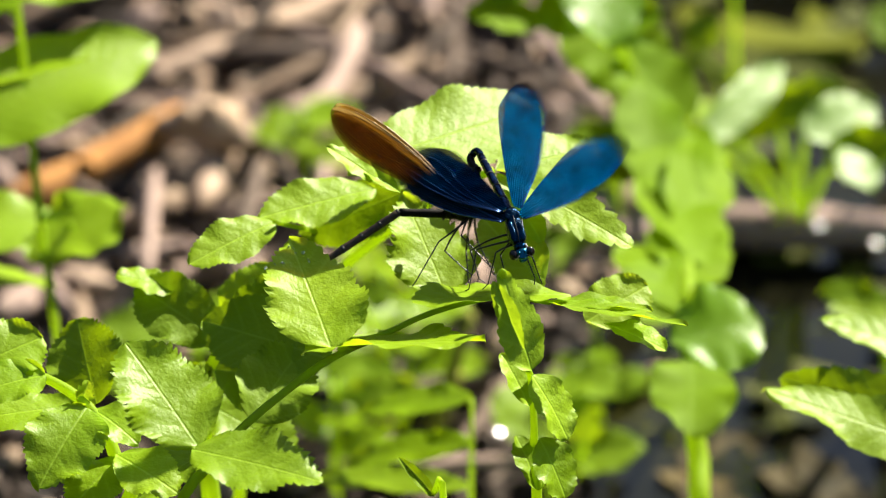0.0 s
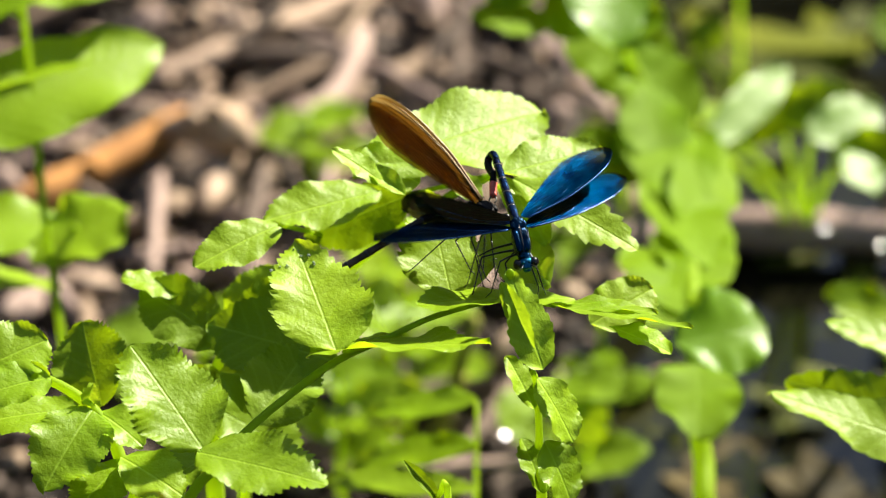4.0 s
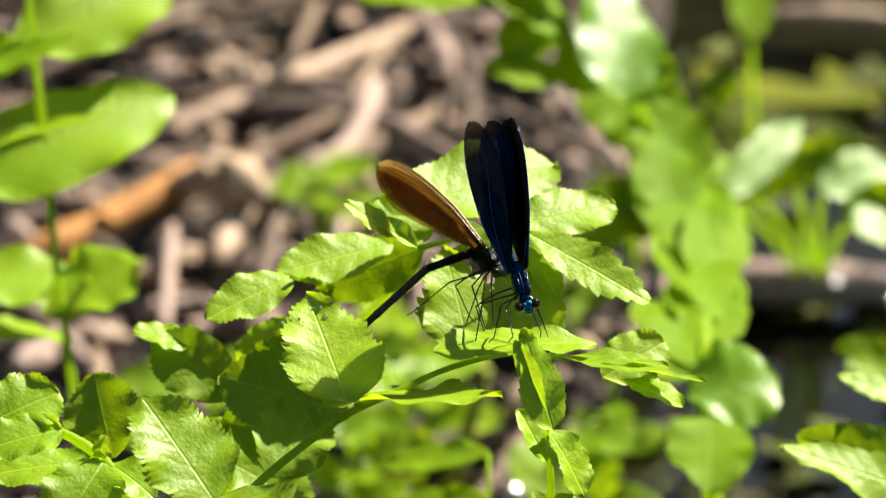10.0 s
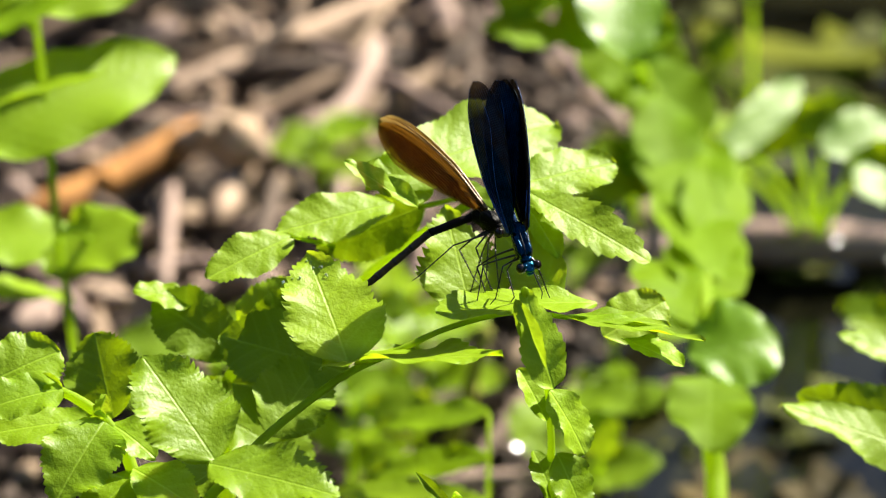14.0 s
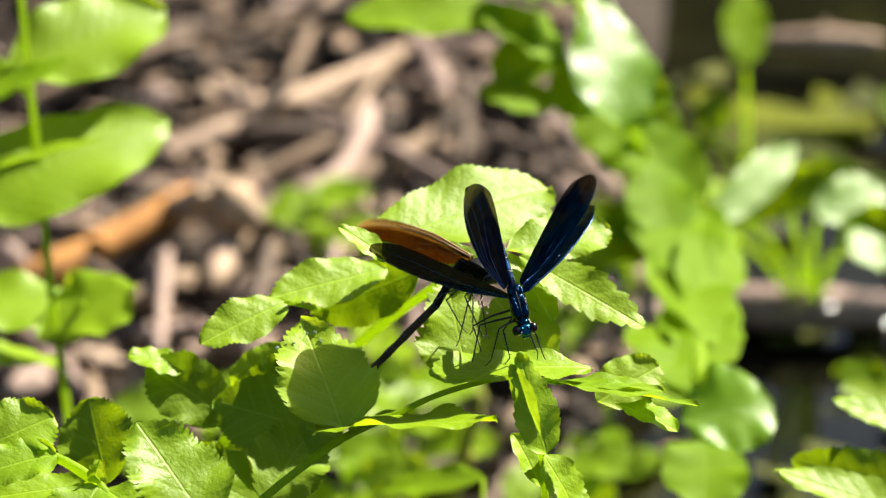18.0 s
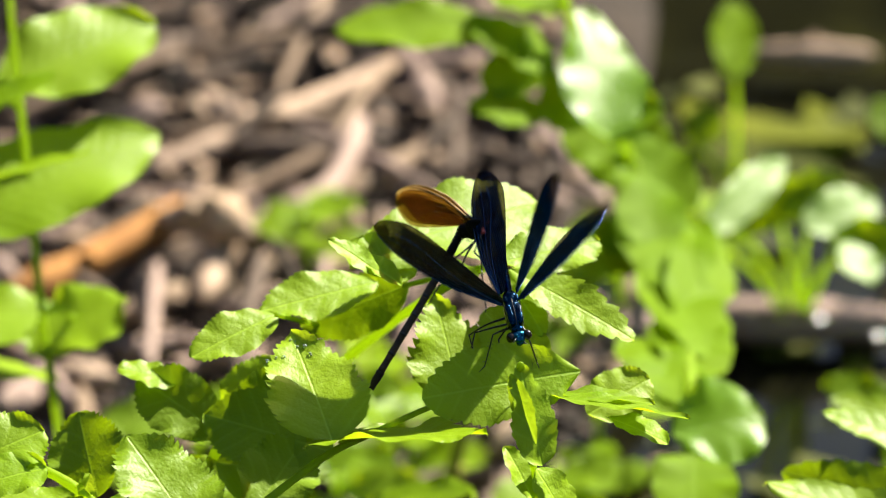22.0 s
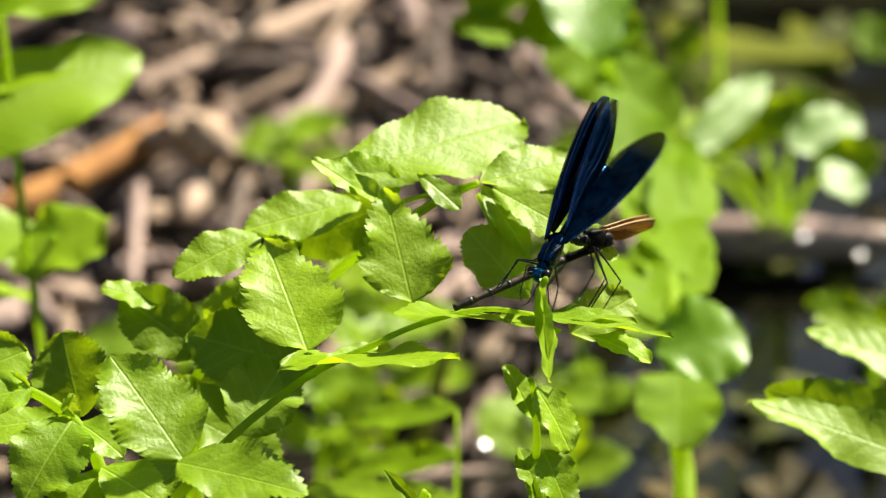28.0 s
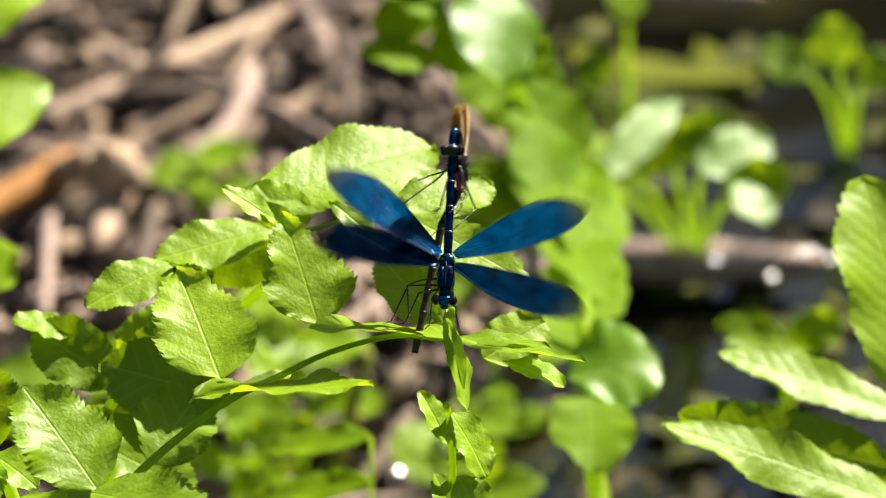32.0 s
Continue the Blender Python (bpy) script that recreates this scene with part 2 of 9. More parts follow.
                z -= quilt * math.cos(2 * math.pi * (x - 0.85 * abs(y)) / 0.0042) * min(1, 4 * abs(c)) * min(1, w / width * 3)
            z += wave * 0.7 * width * math.sin(phase * 2 + s * 21 + (1 if c > 0 else 0)) * abs(c) ** 3
            row.append(bm.verts.new((x, y, z)))
        grid.append(row)
    for a, b in zip(grid, grid[1:]):
        for k in range(len(cols) - 1):
            bm.faces.new((a[k], b[k], b[k + 1], a[k + 1]))
    return bm


leaf_count = [0]


def leaf(plant, base, tip, width, up, mat=None, name="leaf", label="", **shape):
    leaf_count[0] += 1
    shape.setdefault("seed", leaf_count[0])
    length = (Vector(tip) - Vector(base)).length
    curl = shape.get("curl", 0.12)
    m = aim(base, tip, up)
    # the blade's tip drops by its curl: tilt it back so that it ends at tip
    m = m @ Matrix.Rotation(-math.atan(curl), 4, "Y")
    bm = leaf_mesh(length, width, **shape)
    return part(name, bm, mat or LEAF, plant, label, m)


def plant_at(name, foot, label, category="plant", group=""):
    ob = new(name)
    ob.matrix_basis = Matrix.Translation(foot)
    return tagged(ob, label, category, group)


def stem(plant, points, radii, name="stem", mat=None, sides=8):
    return part(name, tube(bmesh.new(), points, radii, sides=sides, rough=0.04), mat or STEM, plant)


def petiole(plant, a, b, r=0.0008, sag=0.0):
    mid = (Vector(a) + Vector(b)) / 2 - Vector((0, 0, sag))
    return part("leaf_stalk", tube(bmesh.new(), [a, mid, b], [r * 1.15, r], sides=6), STEM, plant)

# ---------------------------------------------------------------- ground, water
def ground_sheet():
    bm = bmesh.new()
    xs = sorted({-300.0, -60.0, -15.0, -5.0, -2.0, 2.0, 5.0, 15.0, 60.0, 300.0, *[-1.0 + 0.04 * i for i in range(51)]})
    ys = sorted({-300.0, -60.0, -15.0, -5.0, -2.0, 5.0, 15.0, 60.0, 300.0, *[-0.4 + 0.04 * i for i in range(66)]})
    grid = []
    for y in ys:
        row = []
        for x in xs:
            near = abs(x) < 1.2 and -0.5 < y < 2.4
            z = 0.012 * (noise.noise((x * 7, y * 7, 0)) - 0.3) if near else -0.02
            bank = min(max((x - 0.015 - 0.1 * (y - 0.55)) / 0.08, 0), 1)
            z -= 0.03 * bank if near else 0.0
            if not near and 0.0 < x < 1.7 and abs(y) < 5.5:
                z = -0.06
            row.append(bm.verts.new((x, y, z - 0.006)))
        grid.append(row)
    for a, b in zip(grid, grid[1:]):
        for k in range(len(xs) - 1):
            bm.faces.new((a[k], a[k + 1], b[k + 1], b[k]))
    # damp soil, coloured darker still to paint the shaded gaps under the litter
    soil = plain_material("wet_soil_shaded", (0.005, 0.0035, 0.002), (0.034, 0.022, 0.013), rough=0.85, scale=45, bump=0.8, depth=0.006)
    return tagged(part("ground", bm, soil), "damp soil bank, darkened as shade between the litter, strewn with twigs beside a stream", "ground", kind="structure")


def water_sheet():
    bm = bmesh.new()
    n = 60
    grid = []
    for j in range(n + 1):
        y = -5.0 + 10.0 * j / n
        left = 0.03 + (0.06 * (y - 0.55) if 0.55 < y < 1.8 else 0.075 if y >= 1.8 else 0.0)
        grid.append([bm.verts.new((left + 1.6 * i / n, y, -0.024)) for i in range(n + 1)])
    for a, b in zip(grid, grid[1:]):
        for k in range(n):
            bm.faces.new((a[k], a[k + 1], b[k + 1], b[k]))
    m, t, bsdf, out = material("stream_water")
    co = node(t, "TexCoord").outputs["Object"]
    bsdf.inputs["Base Color"].default_value = (0.012, 0.012, 0.008, 1)
    bsdf.inputs["Roughness"].default_value = 0.08
    bsdf.inputs["Specular IOR Level"].default_value = 0.15
    t.links.new(ramp(t, noise_of(t, co, 14, 4), [(0.3, (0.002, 0.002, 0.0015)), (0.6, (0.008, 0.008, 0.003)), (0.78, (0.03, 0.03, 0.006))]), bsdf.inputs["Base Color"])
    t.links.new(bump_of(t, noise_of(t, co, 40, 2), 0.12, 0.004), bsdf.inputs["Normal"])
    return tagged(part("water", bm, m), "dark still stream water at the foot of the bank", "water", kind="structure")


def reflected_bank():
    """A tall dark slope, added out of view behind and beside the stream so that the water reflects dark."""
    bm = bmesh.new()
    cols, rows = 72, 16
    grid = []
    for j in range(rows + 1):
        row = []
        for i in range(cols + 1):
            a = radians(-200 + 310 * i / cols)
            h = 3.6 * j / rows
            r = 6.0 + 0.25 * h + 0.9 * noise.noise((math.cos(a) * 3, math.sin(a) * 3, h * 1.2)) + 0.5 * noise.noise((math.cos(a) * 11, math.sin(a) * 11, h * 3))
            row.append(bm.verts.new((r * math.sin(a), r * math.cos(a), h - 0.1 + (0.5 * noise.noise((a * 6, 1, 2)) if j == rows else 0))))
        grid.append(row)
    for lo, hi in zip(grid, grid[1:]):
        for i in range(cols):
            bm.faces.new((lo[i], lo[i + 1], hi[i + 1], hi[i]))
    mat = plain_material("dark_bank_green", (0.006, 0.009, 0.003), (0.028, 0.042, 0.01), rough=0.85, scale=9, bump=1.0, depth=0.08)
    return tagged(part("backdrop", bm, mat), "added dark bank out of view, there for the stream to reflect", "bank", kind="structure")


ground_sheet()
water_sheet()
reflected_bank()

UP = Vector((0, 0, 1))


# ---------------------------------------------------------------- the sprig on which the insects sit
def main_sprig():
    p = plant_at("stream_plant", (-0.075, -0.02, 0.0), "bright green plant with toothed leaflets growing beside the stream")
    stem(p, [(-0.075, -0.02, -0.008), (-0.072, -0.02, 0.08), (-0.066, -0.018, 0.14), (-0.0501, -0.0321, 0.2043), (-0.0422, -0.0301, 0.2167), (-0.0363, -0.0261, 0.2223), (-0.0275, -0.0200, 0.2273), (-0.0191, -0.0145, 0.2311), (-0.0093, -0.0124, 0.2350), (0.0007, -0.0086, 0.2380), (0.0135, -0.0054, 0.2397), (0.0241, -0.0059, 0.2387)], [0.0018, 0.0014, 0.0009, 0.0008, 0.0006, 0.0005])
    # leaflets, pair by pair
    wet = leaf(p, (-0.0189, -0.0189, 0.2357), (-0.0278, 0.0072, 0.2463), 0.0198, (0.097, -0.324, 0.941), LEAF_PALE, peak=0.38, teeth=19, bite=0.035, fold=10, curl=0.06, blunt=0.82)
    low = leaf(p, (-0.0243, -0.0163, 0.2341), (0.0109, -0.0269, 0.2421), 0.021, (0.049, 0.324, 0.945), peak=0.34, fold=6, curl=0.05)
    leaf(p, (-0.0441, -0.0397, 0.2263), (-0.0587, -0.0246, 0.2407), 0.0202, (0.330, -0.420, 0.845), LEAF, peak=0.42, fold=8, curl=0.05, bite=0.035, blunt=0.7)
    leaf(p, (-0.0452, -0.0408, 0.2263), (-0.0202, -0.0511, 0.2254), 0.0165, (0.085, -0.204, 0.975), peak=0.42, fold=8, curl=0.06, blunt=0.62, bite=0.035)
    petiole(p, (-0.0452, -0.0408, 0.2263), (-0.0422, -0.0301, 0.2167), 0.0006)
    # lower leaflets, their shade painted in by the darker leaf colour
    leaf(p, (-0.0440, -0.0083, 0.2066), (-0.0600, -0.0190, 0.1993), 0.014, (-0.191, -0.018, 0.981), LEAF_DEEP_SHADE, peak=0.45)
    leaf(p, (-0.0355, -0.0065, 0.2121), (-0.0258, 0.0125, 0.2180), 0.016, (0.176, -0.571, 0.802), LEAF_DEEP_SHADE, peak=0.45)
    leaf(p, (-0.0197, 0.0070, 0.2183), (-0.0464, 0.0236, 0.2177), 0.018, (0.000, -0.645, 0.764), LEAF_DEEP_SHADE, peak=0.5, fold=10)
    leaf(p, (-0.0071, -0.0070, 0.2325), (-0.0181, -0.0155, 0.2336), 0.004, (0.105, -0.069, 0.992), LEAF_PALE, teeth=0, curl=0.02)
    # far end of the frond
    leaf(p, (0.0224, -0.0042, 0.2378), (0.0508, -0.0133, 0.2377), 0.0095, (0.000, 0.324, 0.946), peak=0.35, fold=8, curl=0.03, teeth=9)
    leaf(p, (0.0317, 0.0080, 0.2265), (0.0446, 0.0183, 0.2290), 0.0113, (0.254, -0.529, 0.809), LEAF_PALE, peak=0.5, blunt=0.5, fold=10, curl=0.1)
    leaf(p, (0.0242, -0.0016, 0.2363), (0.0442, -0.0050, 0.2362), 0.0085, (0.095, 0.195, 0.976), peak=0.5, fold=8)
    leaf(p, (0.0346, -0.0079, 0.2350), (0.0466, -0.0139, 0.2323), 0.0072, (0.182, -0.097, 0.978), LEAF_YOUNG, peak=0.6, blunt=0.55, fold=16)
    return p, wet, low


def perch_leaf_and_partner(p):
    """The two leaflets that give way under the insects."""
    a = leaf(p, (0.0298, -0.0011, 0.2393), (-0.0020, -0.0113, 0.2436), 0.016, (0.000, 0.160, 0.987), LEAF, name="perch_leaflet", peak=0.55, blunt=0.6, fold=7, curl=0.08)
    b = leaf(p, (0.0043, 0.0033, 0.2348), (-0.0048, 0.0217, 0.2481), 0.0190, (0.136, -0.607, 0.783), LEAF_PALE, name="upright_leaflet", peak=0.34, fold=8, curl=0.05, bite=0.05, blunt=0.95, teeth=16)
    return a, b


def back_sprig():
    p = plant_at("stream_plant", (-0.047, 0.125, 0.0), "bright green plant with broad toothed leaflets behind the insects")
    stem(p, [(-0.047, 0.125, -0.008), (-0.047, 0.122, 0.06), (-0.0410, 0.0655, 0.1686), (-0.0334, 0.0688, 0.1855), (-0.0213, 0.0670, 0.2035), (-0.0077, 0.0546, 0.2227), (0.0042, 0.0415, 0.2385), (0.0132, 0.0364, 0.2460)], [0.0015, 0.0013, 0.0011, 0.0008])
    leaf(p, (-0.0166, 0.0294, 0.2497), (0.0228, 0.0620, 0.2472), 0.0200, (0.548, -0.029, 0.836), LEAF_PALE, peak=0.6, blunt=0.5, fold=5, curl=0.1, teeth=26, bite=0.02)
    leaf(p, (-0.0028, 0.0320, 0.2461), (-0.0166, 0.0348, 0.2515), 0.0105, (-0.082, -0.453, 0.888), LEAF_PALE, peak=0.45, fold=6, blunt=0.6)
    leaf(p, (0.0139, 0.0311, 0.2488), (0.0351, 0.0448, 0.2469), 0.0125, (0.537, -0.069, 0.841), LEAF_PALE, peak=0.55, blunt=0.52, fold=5, curl=0.05)
    leaf(p, (0.0162, 0.0288, 0.2487), (0.0412, 0.0167, 0.2388), 0.0105, (0.196, -0.416, 0.888), LEAF_PALE, peak=0.5, fold=9, curl=0.05, teeth=10, bite=0.07, blunt=0.6)
    leaf(p, (0.0139, 0.0309, 0.2484), (0.0229, 0.0189, 0.2386), 0.007, (0.421, -0.585, 0.693), LEAF, peak=0.55, fold=14, blunt=0.6)
    leaf(p, (0.0009, 0.0329, 0.2500), (0.0096, 0.0259, 0.2453), 0.006, (0.337, -0.546, 0.767), LEAF, peak=0.6, fold=8, teeth=7)
    leaf(p, (0.0229, 0.0132, 0.2321), (0.0110, 0.0231, 0.2421), 0.0125, (0.092, -0.643, 0.761), LEAF_PALE, peak=0.5, blunt=0.58, fold=8)
    leaf(p, (-0.0098, 0.0232, 0.2502), (-0.0206, 0.0247, 0.2576), 0.0060, (0.500, -0.330, 0.800), LEAF_YOUNG, name="folded_young_leaf", peak=0.5, fold=10, teeth=6, bite=0.03)
    leaf(p, (-0.0056, 0.0228, 0.2480), (-0.0148, 0.0255, 0.2532), 0.0050, (0.400, -0.420, 0.815), LEAF_YOUNG, name="folded_young_leaf", peak=0.5, fold=30, teeth=6)
    leaf(p, (-0.0110, 0.0435, 0.2381), (-0.0348, 0.0301, 0.2384), 0.0122, (0.447, -0.138, 0.884), LEAF_PALE, peak=0.5, fold=6, curl=0.04, blunt=0.6)
    leaf(p, (-0.0043, 0.0469, 0.2358), (-0.0269, 0.0409, 0.2288), 0.0128, (0.420, -0.780, 0.460), LEAF_DEEP_SHADE, peak=0.5, fold=10, blunt=0.6)
    leaf(p, (-0.0314, 0.0289, 0.2382), (-0.0482, 0.0152, 0.2359), 0.0102, (0.453, -0.148, 0.879), LEAF_PALE, peak=0.5, fold=6, blunt=0.55)
    petiole(p, (-0.0314, 0.0263, 0.2396), (-0.0218, 0.0444, 0.2269), 0.0005)
    petiole(p, (-0.0218, 0.0444, 0.2269), (-0.0058, 0.0519, 0.2326), 0.0005)
    petiole(p, (-0.0057, 0.0413, 0.2382), (0.0133, 0.0373, 0.2456), 0.0005)
    petiole(p, (0.0229, 0.0132, 0.2321), (0.0135, 0.0361, 0.2433))
    return p


def front_sprig():
    """The slender shoot whose top the male holds."""
    p = plant_at("slender_shoot", (0.022, 0.0, 0.0), "slender green shoot with folded young leaves standing before the insects")
    stem(p, [(0.022, 0.0, -0.008), (0.022, 0.0, 0.1), (0.0215, -0.0186, 0.1957), (0.0209, -0.0136, 0.2072), (0.0209, -0.0122, 0.2142), (0.0203, -0.0080, 0.2222), (0.0193, -0.0110, 0.2271)], [0.0014, 0.0011, 0.0008, 0.0006])
    leaf(p, (0.0204, -0.0101, 0.2246), (0.0275, -0.0152, 0.2129), 0.0100, (0.500, -0.400, 0.770), LEAF_YOUNG, peak=0.5, fold=7, teeth=12, blunt=0.5, skew=0.06)
    leaf(p, (0.0199, -0.0113, 0.2181), (0.0144, -0.0046, 0.2264), 0.0062, (0.450, -0.450, 0.770), LEAF_YOUNG, peak=0.5, fold=15, teeth=8, blunt=0.6)
    leaf(p, (0.0219, -0.0160, 0.2136), (0.0270, -0.0215, 0.2031), 0.0108, (0.500, -0.420, 0.757), LEAF, peak=0.5, fold=8, teeth=12, blunt=0.5)
    leaf(p, (0.0218, -0.0199, 0.2039), (0.0173, -0.0123, 0.2119), 0.0072, (0.450, -0.450, 0.770), LEAF, peak=0.5, fold=16, teeth=9, blunt=0.6)
    return p


def shoot_tip(p):
    """The top leaf of the shoot, which turns when the male shifts."""
    ob = leaf(p, (0.0211, -0.0220, 0.2319), (0.0149, -0.0147, 0.2500), 0.0098, (0.408, -0.529, 0.744), LEAF_YOUNG, name="top_leaf", peak=0.36, fold=3, teeth=10, blunt=0.6, curl=0.03, bite=0.04)
    leaf(ob, (0.0195, -0.0210, 0.2359), (0.0134, -0.0165, 0.2487), 0.0042, (-0.282, -0.742, 0.608), LEAF_YOUNG, name="side_lobe", peak=0.55, fold=5, teeth=8, curl=0.03)
    part("leaf_tip", blob(bmesh.new(), (0.0152, -0.0154, 0.2496), (0.0009, 0.0006, 0.0012), u=10, v=8), LEAF_PALE, ob, "pale blunt tip", None).matrix_basis = ob.matrix_basis.inverted() @ shoot.matrix_basis.inverted()
    return ob


def left_cluster():
    p = plant_at("stream_plant", (-0.105, 0.0, 0.0), "low green plant with small rounded toothed leaves in half shade")
    stem(p, [(-0.105, 0.0, -0.008), (-0.1, 0.0, 0.1), (-0.088, 0.0, 0.16), (-0.0605, -0.0198, 0.1998), (-0.0624, -0.0148, 0.2092), (-0.0676, -0.0104, 0.2176), (-0.0770, -0.0058, 0.2219), (-0.0873, -0.0032, 0.2226)], [0.0018, 0.0016, 0.0012, 0.0008])
    leaf(p, (-0.0919, -0.0070, 0.2239), (-0.0773, 0.0013, 0.2269), 0.0150, (0.462, -0.164, 0.872), LEAF, peak=0.55, blunt=0.5, fold=8)
    leaf(p, (-0.0893, -0.0041, 0.2251), (-0.0991, -0.0008, 0.2271), 0.0115, (0.082, -0.453, 0.888), LEAF, peak=0.55, blunt=0.5, fold=8)
    leaf(p, (-0.0761, -0.0082, 0.2238), (-0.0924, -0.0147, 0.2222), 0.0125, (0.087, -0.171, 0.981), LEAF, peak=0.4, blunt=0.6, fold=8)
    leaf(p, (-0.0673, 0.0028, 0.2105), (-0.0717, 0.0169, 0.2221), 0.0155, (-0.300, -0.550, 0.780), LEAF_DEEP_SHADE, peak=0.5, blunt=0.55, fold=10)
    leaf(p, (-0.0677, -0.0113, 0.2181), (-0.0762, -0.0281, 0.2099), 0.0155, (0.100, -0.300, 0.950), LEAF, peak=0.45, blunt=0.6, fold=10, curl=0.2)
    leaf(p, (-0.0667, -0.0106, 0.2172), (-0.0575, -0.0189, 0.2143), 0.0095, (0.311, -0.432, 0.847), LEAF, peak=0.5, blunt=0.6, fold=10, curl=0.2)
    leaf(p, (-0.0691, -0.0101, 0.2182), (-0.0676, -0.0079, 0.2223), 0.0035, (0.337, -0.546, 0.767), LEAF_PALE, name="bract", teeth=4, fold=25, bite=0.12)
    leaf(p, (-0.0702, -0.0026, 0.2130), (-0.0928, -0.0092, 0.2134), 0.0115, (0.000, -0.171, 0.985), LEAF, peak=0.5, fold=6)
    leaf(p, (-0.0620, -0.0165, 0.2103), (-0.0493, -0.0253, 0.2066), 0.012, (0.154, -0.391, 0.907), LEAF_PALE, peak=0.5, fold=6)
    leaf(p, (-0.0615, -0.0162, 0.2088), (-0.0705, -0.0266, 0.2041), 0.012, (-0.154, -0.391, 0.907), LEAF, peak=0.5, fold=6)
    return p


def middle_cluster():
    p = plant_at("stream_plant", (-0.045, 0.06, 0.0), "green plant with rounded leaflets half shaded under its neighbours")
    stem(p, [(-0.045, 0.06, -0.008), (-0.046, 0.058, 0.1), (-0.0472, 0.0277, 0.1956), (-0.0455, 0.0276, 0.2039), (-0.0422, 0.0286, 0.2101)], [0.0022, 0.002, 0.0017, 0.0012])
    leaf(p, (-0.0526, 0.0319, 0.2204), (-0.0646, 0.0317, 0.2242), 0.0085, (-0.092, -0.099, 0.991), LEAF, peak=0.5, blunt=0.5, fold=6)
    # covered leaflets here take the darker colour as painted shade
    leaf(p, (-0.0432, 0.0252, 0.2121), (-0.0605, 0.0324, 0.2214), 0.0145, (0.370, -0.773, 0.516), LEAF_DEEP_SHADE, peak=0.55, blunt=0.55, fold=10)
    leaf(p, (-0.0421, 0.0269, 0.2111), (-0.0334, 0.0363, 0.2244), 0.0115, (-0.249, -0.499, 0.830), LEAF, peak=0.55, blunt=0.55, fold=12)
    leaf(p, (-0.0414, 0.0243, 0.2126), (-0.0216, 0.0324, 0.2214), 0.0175, (0.286, -0.797, 0.532), LEAF_DEEP_SHADE, peak=0.5, blunt=0.6, fold=8)
    leaf(p, (-0.0444, 0.0242, 0.2059), (-0.0250, 0.0196, 0.2058), 0.0165, (0.095, -0.708, 0.700), LEAF_DEEP_SHADE, peak=0.5, blunt=0.6, fold=8)
    leaf(p, (-0.0454, 0.0253, 0.2038), (-0.0619, 0.0191, 0.2007), 0.014, (-0.085, -0.514, 0.854), LEAF_DEEP_SHADE, peak=0.5, blunt=0.6, fold=8)
    leaf(p, (-0.0465, 0.0260, 0.1966), (-0.0281, 0.0176, 0.1893), 0.016, (0.162, -0.448, 0.879), LEAF, peak=0.5, blunt=0.6, fold=8)
    return p


def tall_left_plant():
    p = plant_at("tall_plant", (-0.0850, 0.1500, 0.0), "tall plant with wide pale green leaves clasping an upright stem")
    stem(p, [(-0.0850, 0.1500, -0.0080), (-0.0834, 0.1427, 0.0234), (-0.0856, 0.1455, 0.0861), (-0.0887, 0.1575, 0.1083), (-0.0917, 0.1681, 0.1280), (-0.0940, 0.1760, 0.1429), (-0.0968, 0.1858, 0.1613), (-0.0999, 0.2009, 0.1898), (-0.1027, 0.2126, 0.2121), (-0.1043, 0.2216, 0.2294)], [0.0012, 0.0011, 0.0010, 0.0008])
    petiole(p, (-0.1016, 0.2067, 0.2010), (-0.1062, 0.2124, 0.2011), 0.0009)
    leaf(p, (-0.1069, 0.2133, 0.2028), (-0.0704, 0.2422, 0.2077), 0.0260, (0.537, -0.069, 0.841), LEAF, peak=0.5, blunt=0.55, fold=7, teeth=0, curl=0.15)
    leaf(p, (-0.1031, 0.2075, 0.2068), (-0.1258, 0.2007, 0.2007), 0.0195, (0.000, -0.099, 0.995), LEAF_ROUND, peak=0.5, blunt=0.6, fold=8, teeth=0)
    leaf(p, (-0.1113, 0.1965, 0.2030), (-0.0914, 0.2072, 0.2103), 0.0103, (0.279, 0.232, 0.932), LEAF_ROUND, peak=0.5, blunt=0.6, fold=8, teeth=0)
    leaf(p, (-0.1169, 0.1839, 0.1794), (-0.0692, 0.2199, 0.1868), 0.0284, (0.537, -0.069, 0.841), LEAF, peak=0.45, blunt=0.6, fold=4, teeth=0, curl=0.2)
    leaf(p, (-0.1184, 0.1780, 0.1896), (-0.0820, 0.1819, 0.2006), 0.0103, (0.279, 0.232, 0.932), LEAF, peak=0.5, blunt=0.6, fold=5, teeth=0)
    leaf(p, (-0.0990, 0.1925, 0.1783), (-0.1258, 0.1877, 0.1761), 0.0195, (0.000, -0.099, 0.995), LEAF_ROUND, peak=0.5, blunt=0.6, fold=8, teeth=0)
    petiole(p, (-0.0885, 0.1807, 0.1559), (-0.0902, 0.1982, 0.1464), 0.0008)
    leaf(p, (-0.0902, 0.1982, 0.1464), (-0.1305, 0.1901, 0.1491), 0.0217, (0.173, -0.169, 0.970), LEAF, peak=0.5, blunt=0.6, fold=4, teeth=0)
    leaf(p, (-0.0994, 0.1800, 0.1462), (-0.0759, 0.1899, 0.1560), 0.0266, (0.200, 0.000, 0.980), LEAF_PALE, peak=0.55, blunt=0.6, fold=6, teeth=0)
    petiole(p, (-0.0929, 0.1754, 0.1416), (-0.0947, 0.1928, 0.1319), 0.0008)
    leaf(p, (-0.0947, 0.1928, 0.1319), (-0.1194, 0.1869, 0.1384), 0.0136, (0.000, 0.108, 0.994), LEAF_PALE, peak=0.5, blunt=0.6, fold=4, teeth=0)
    return p


def tall_right_plant():
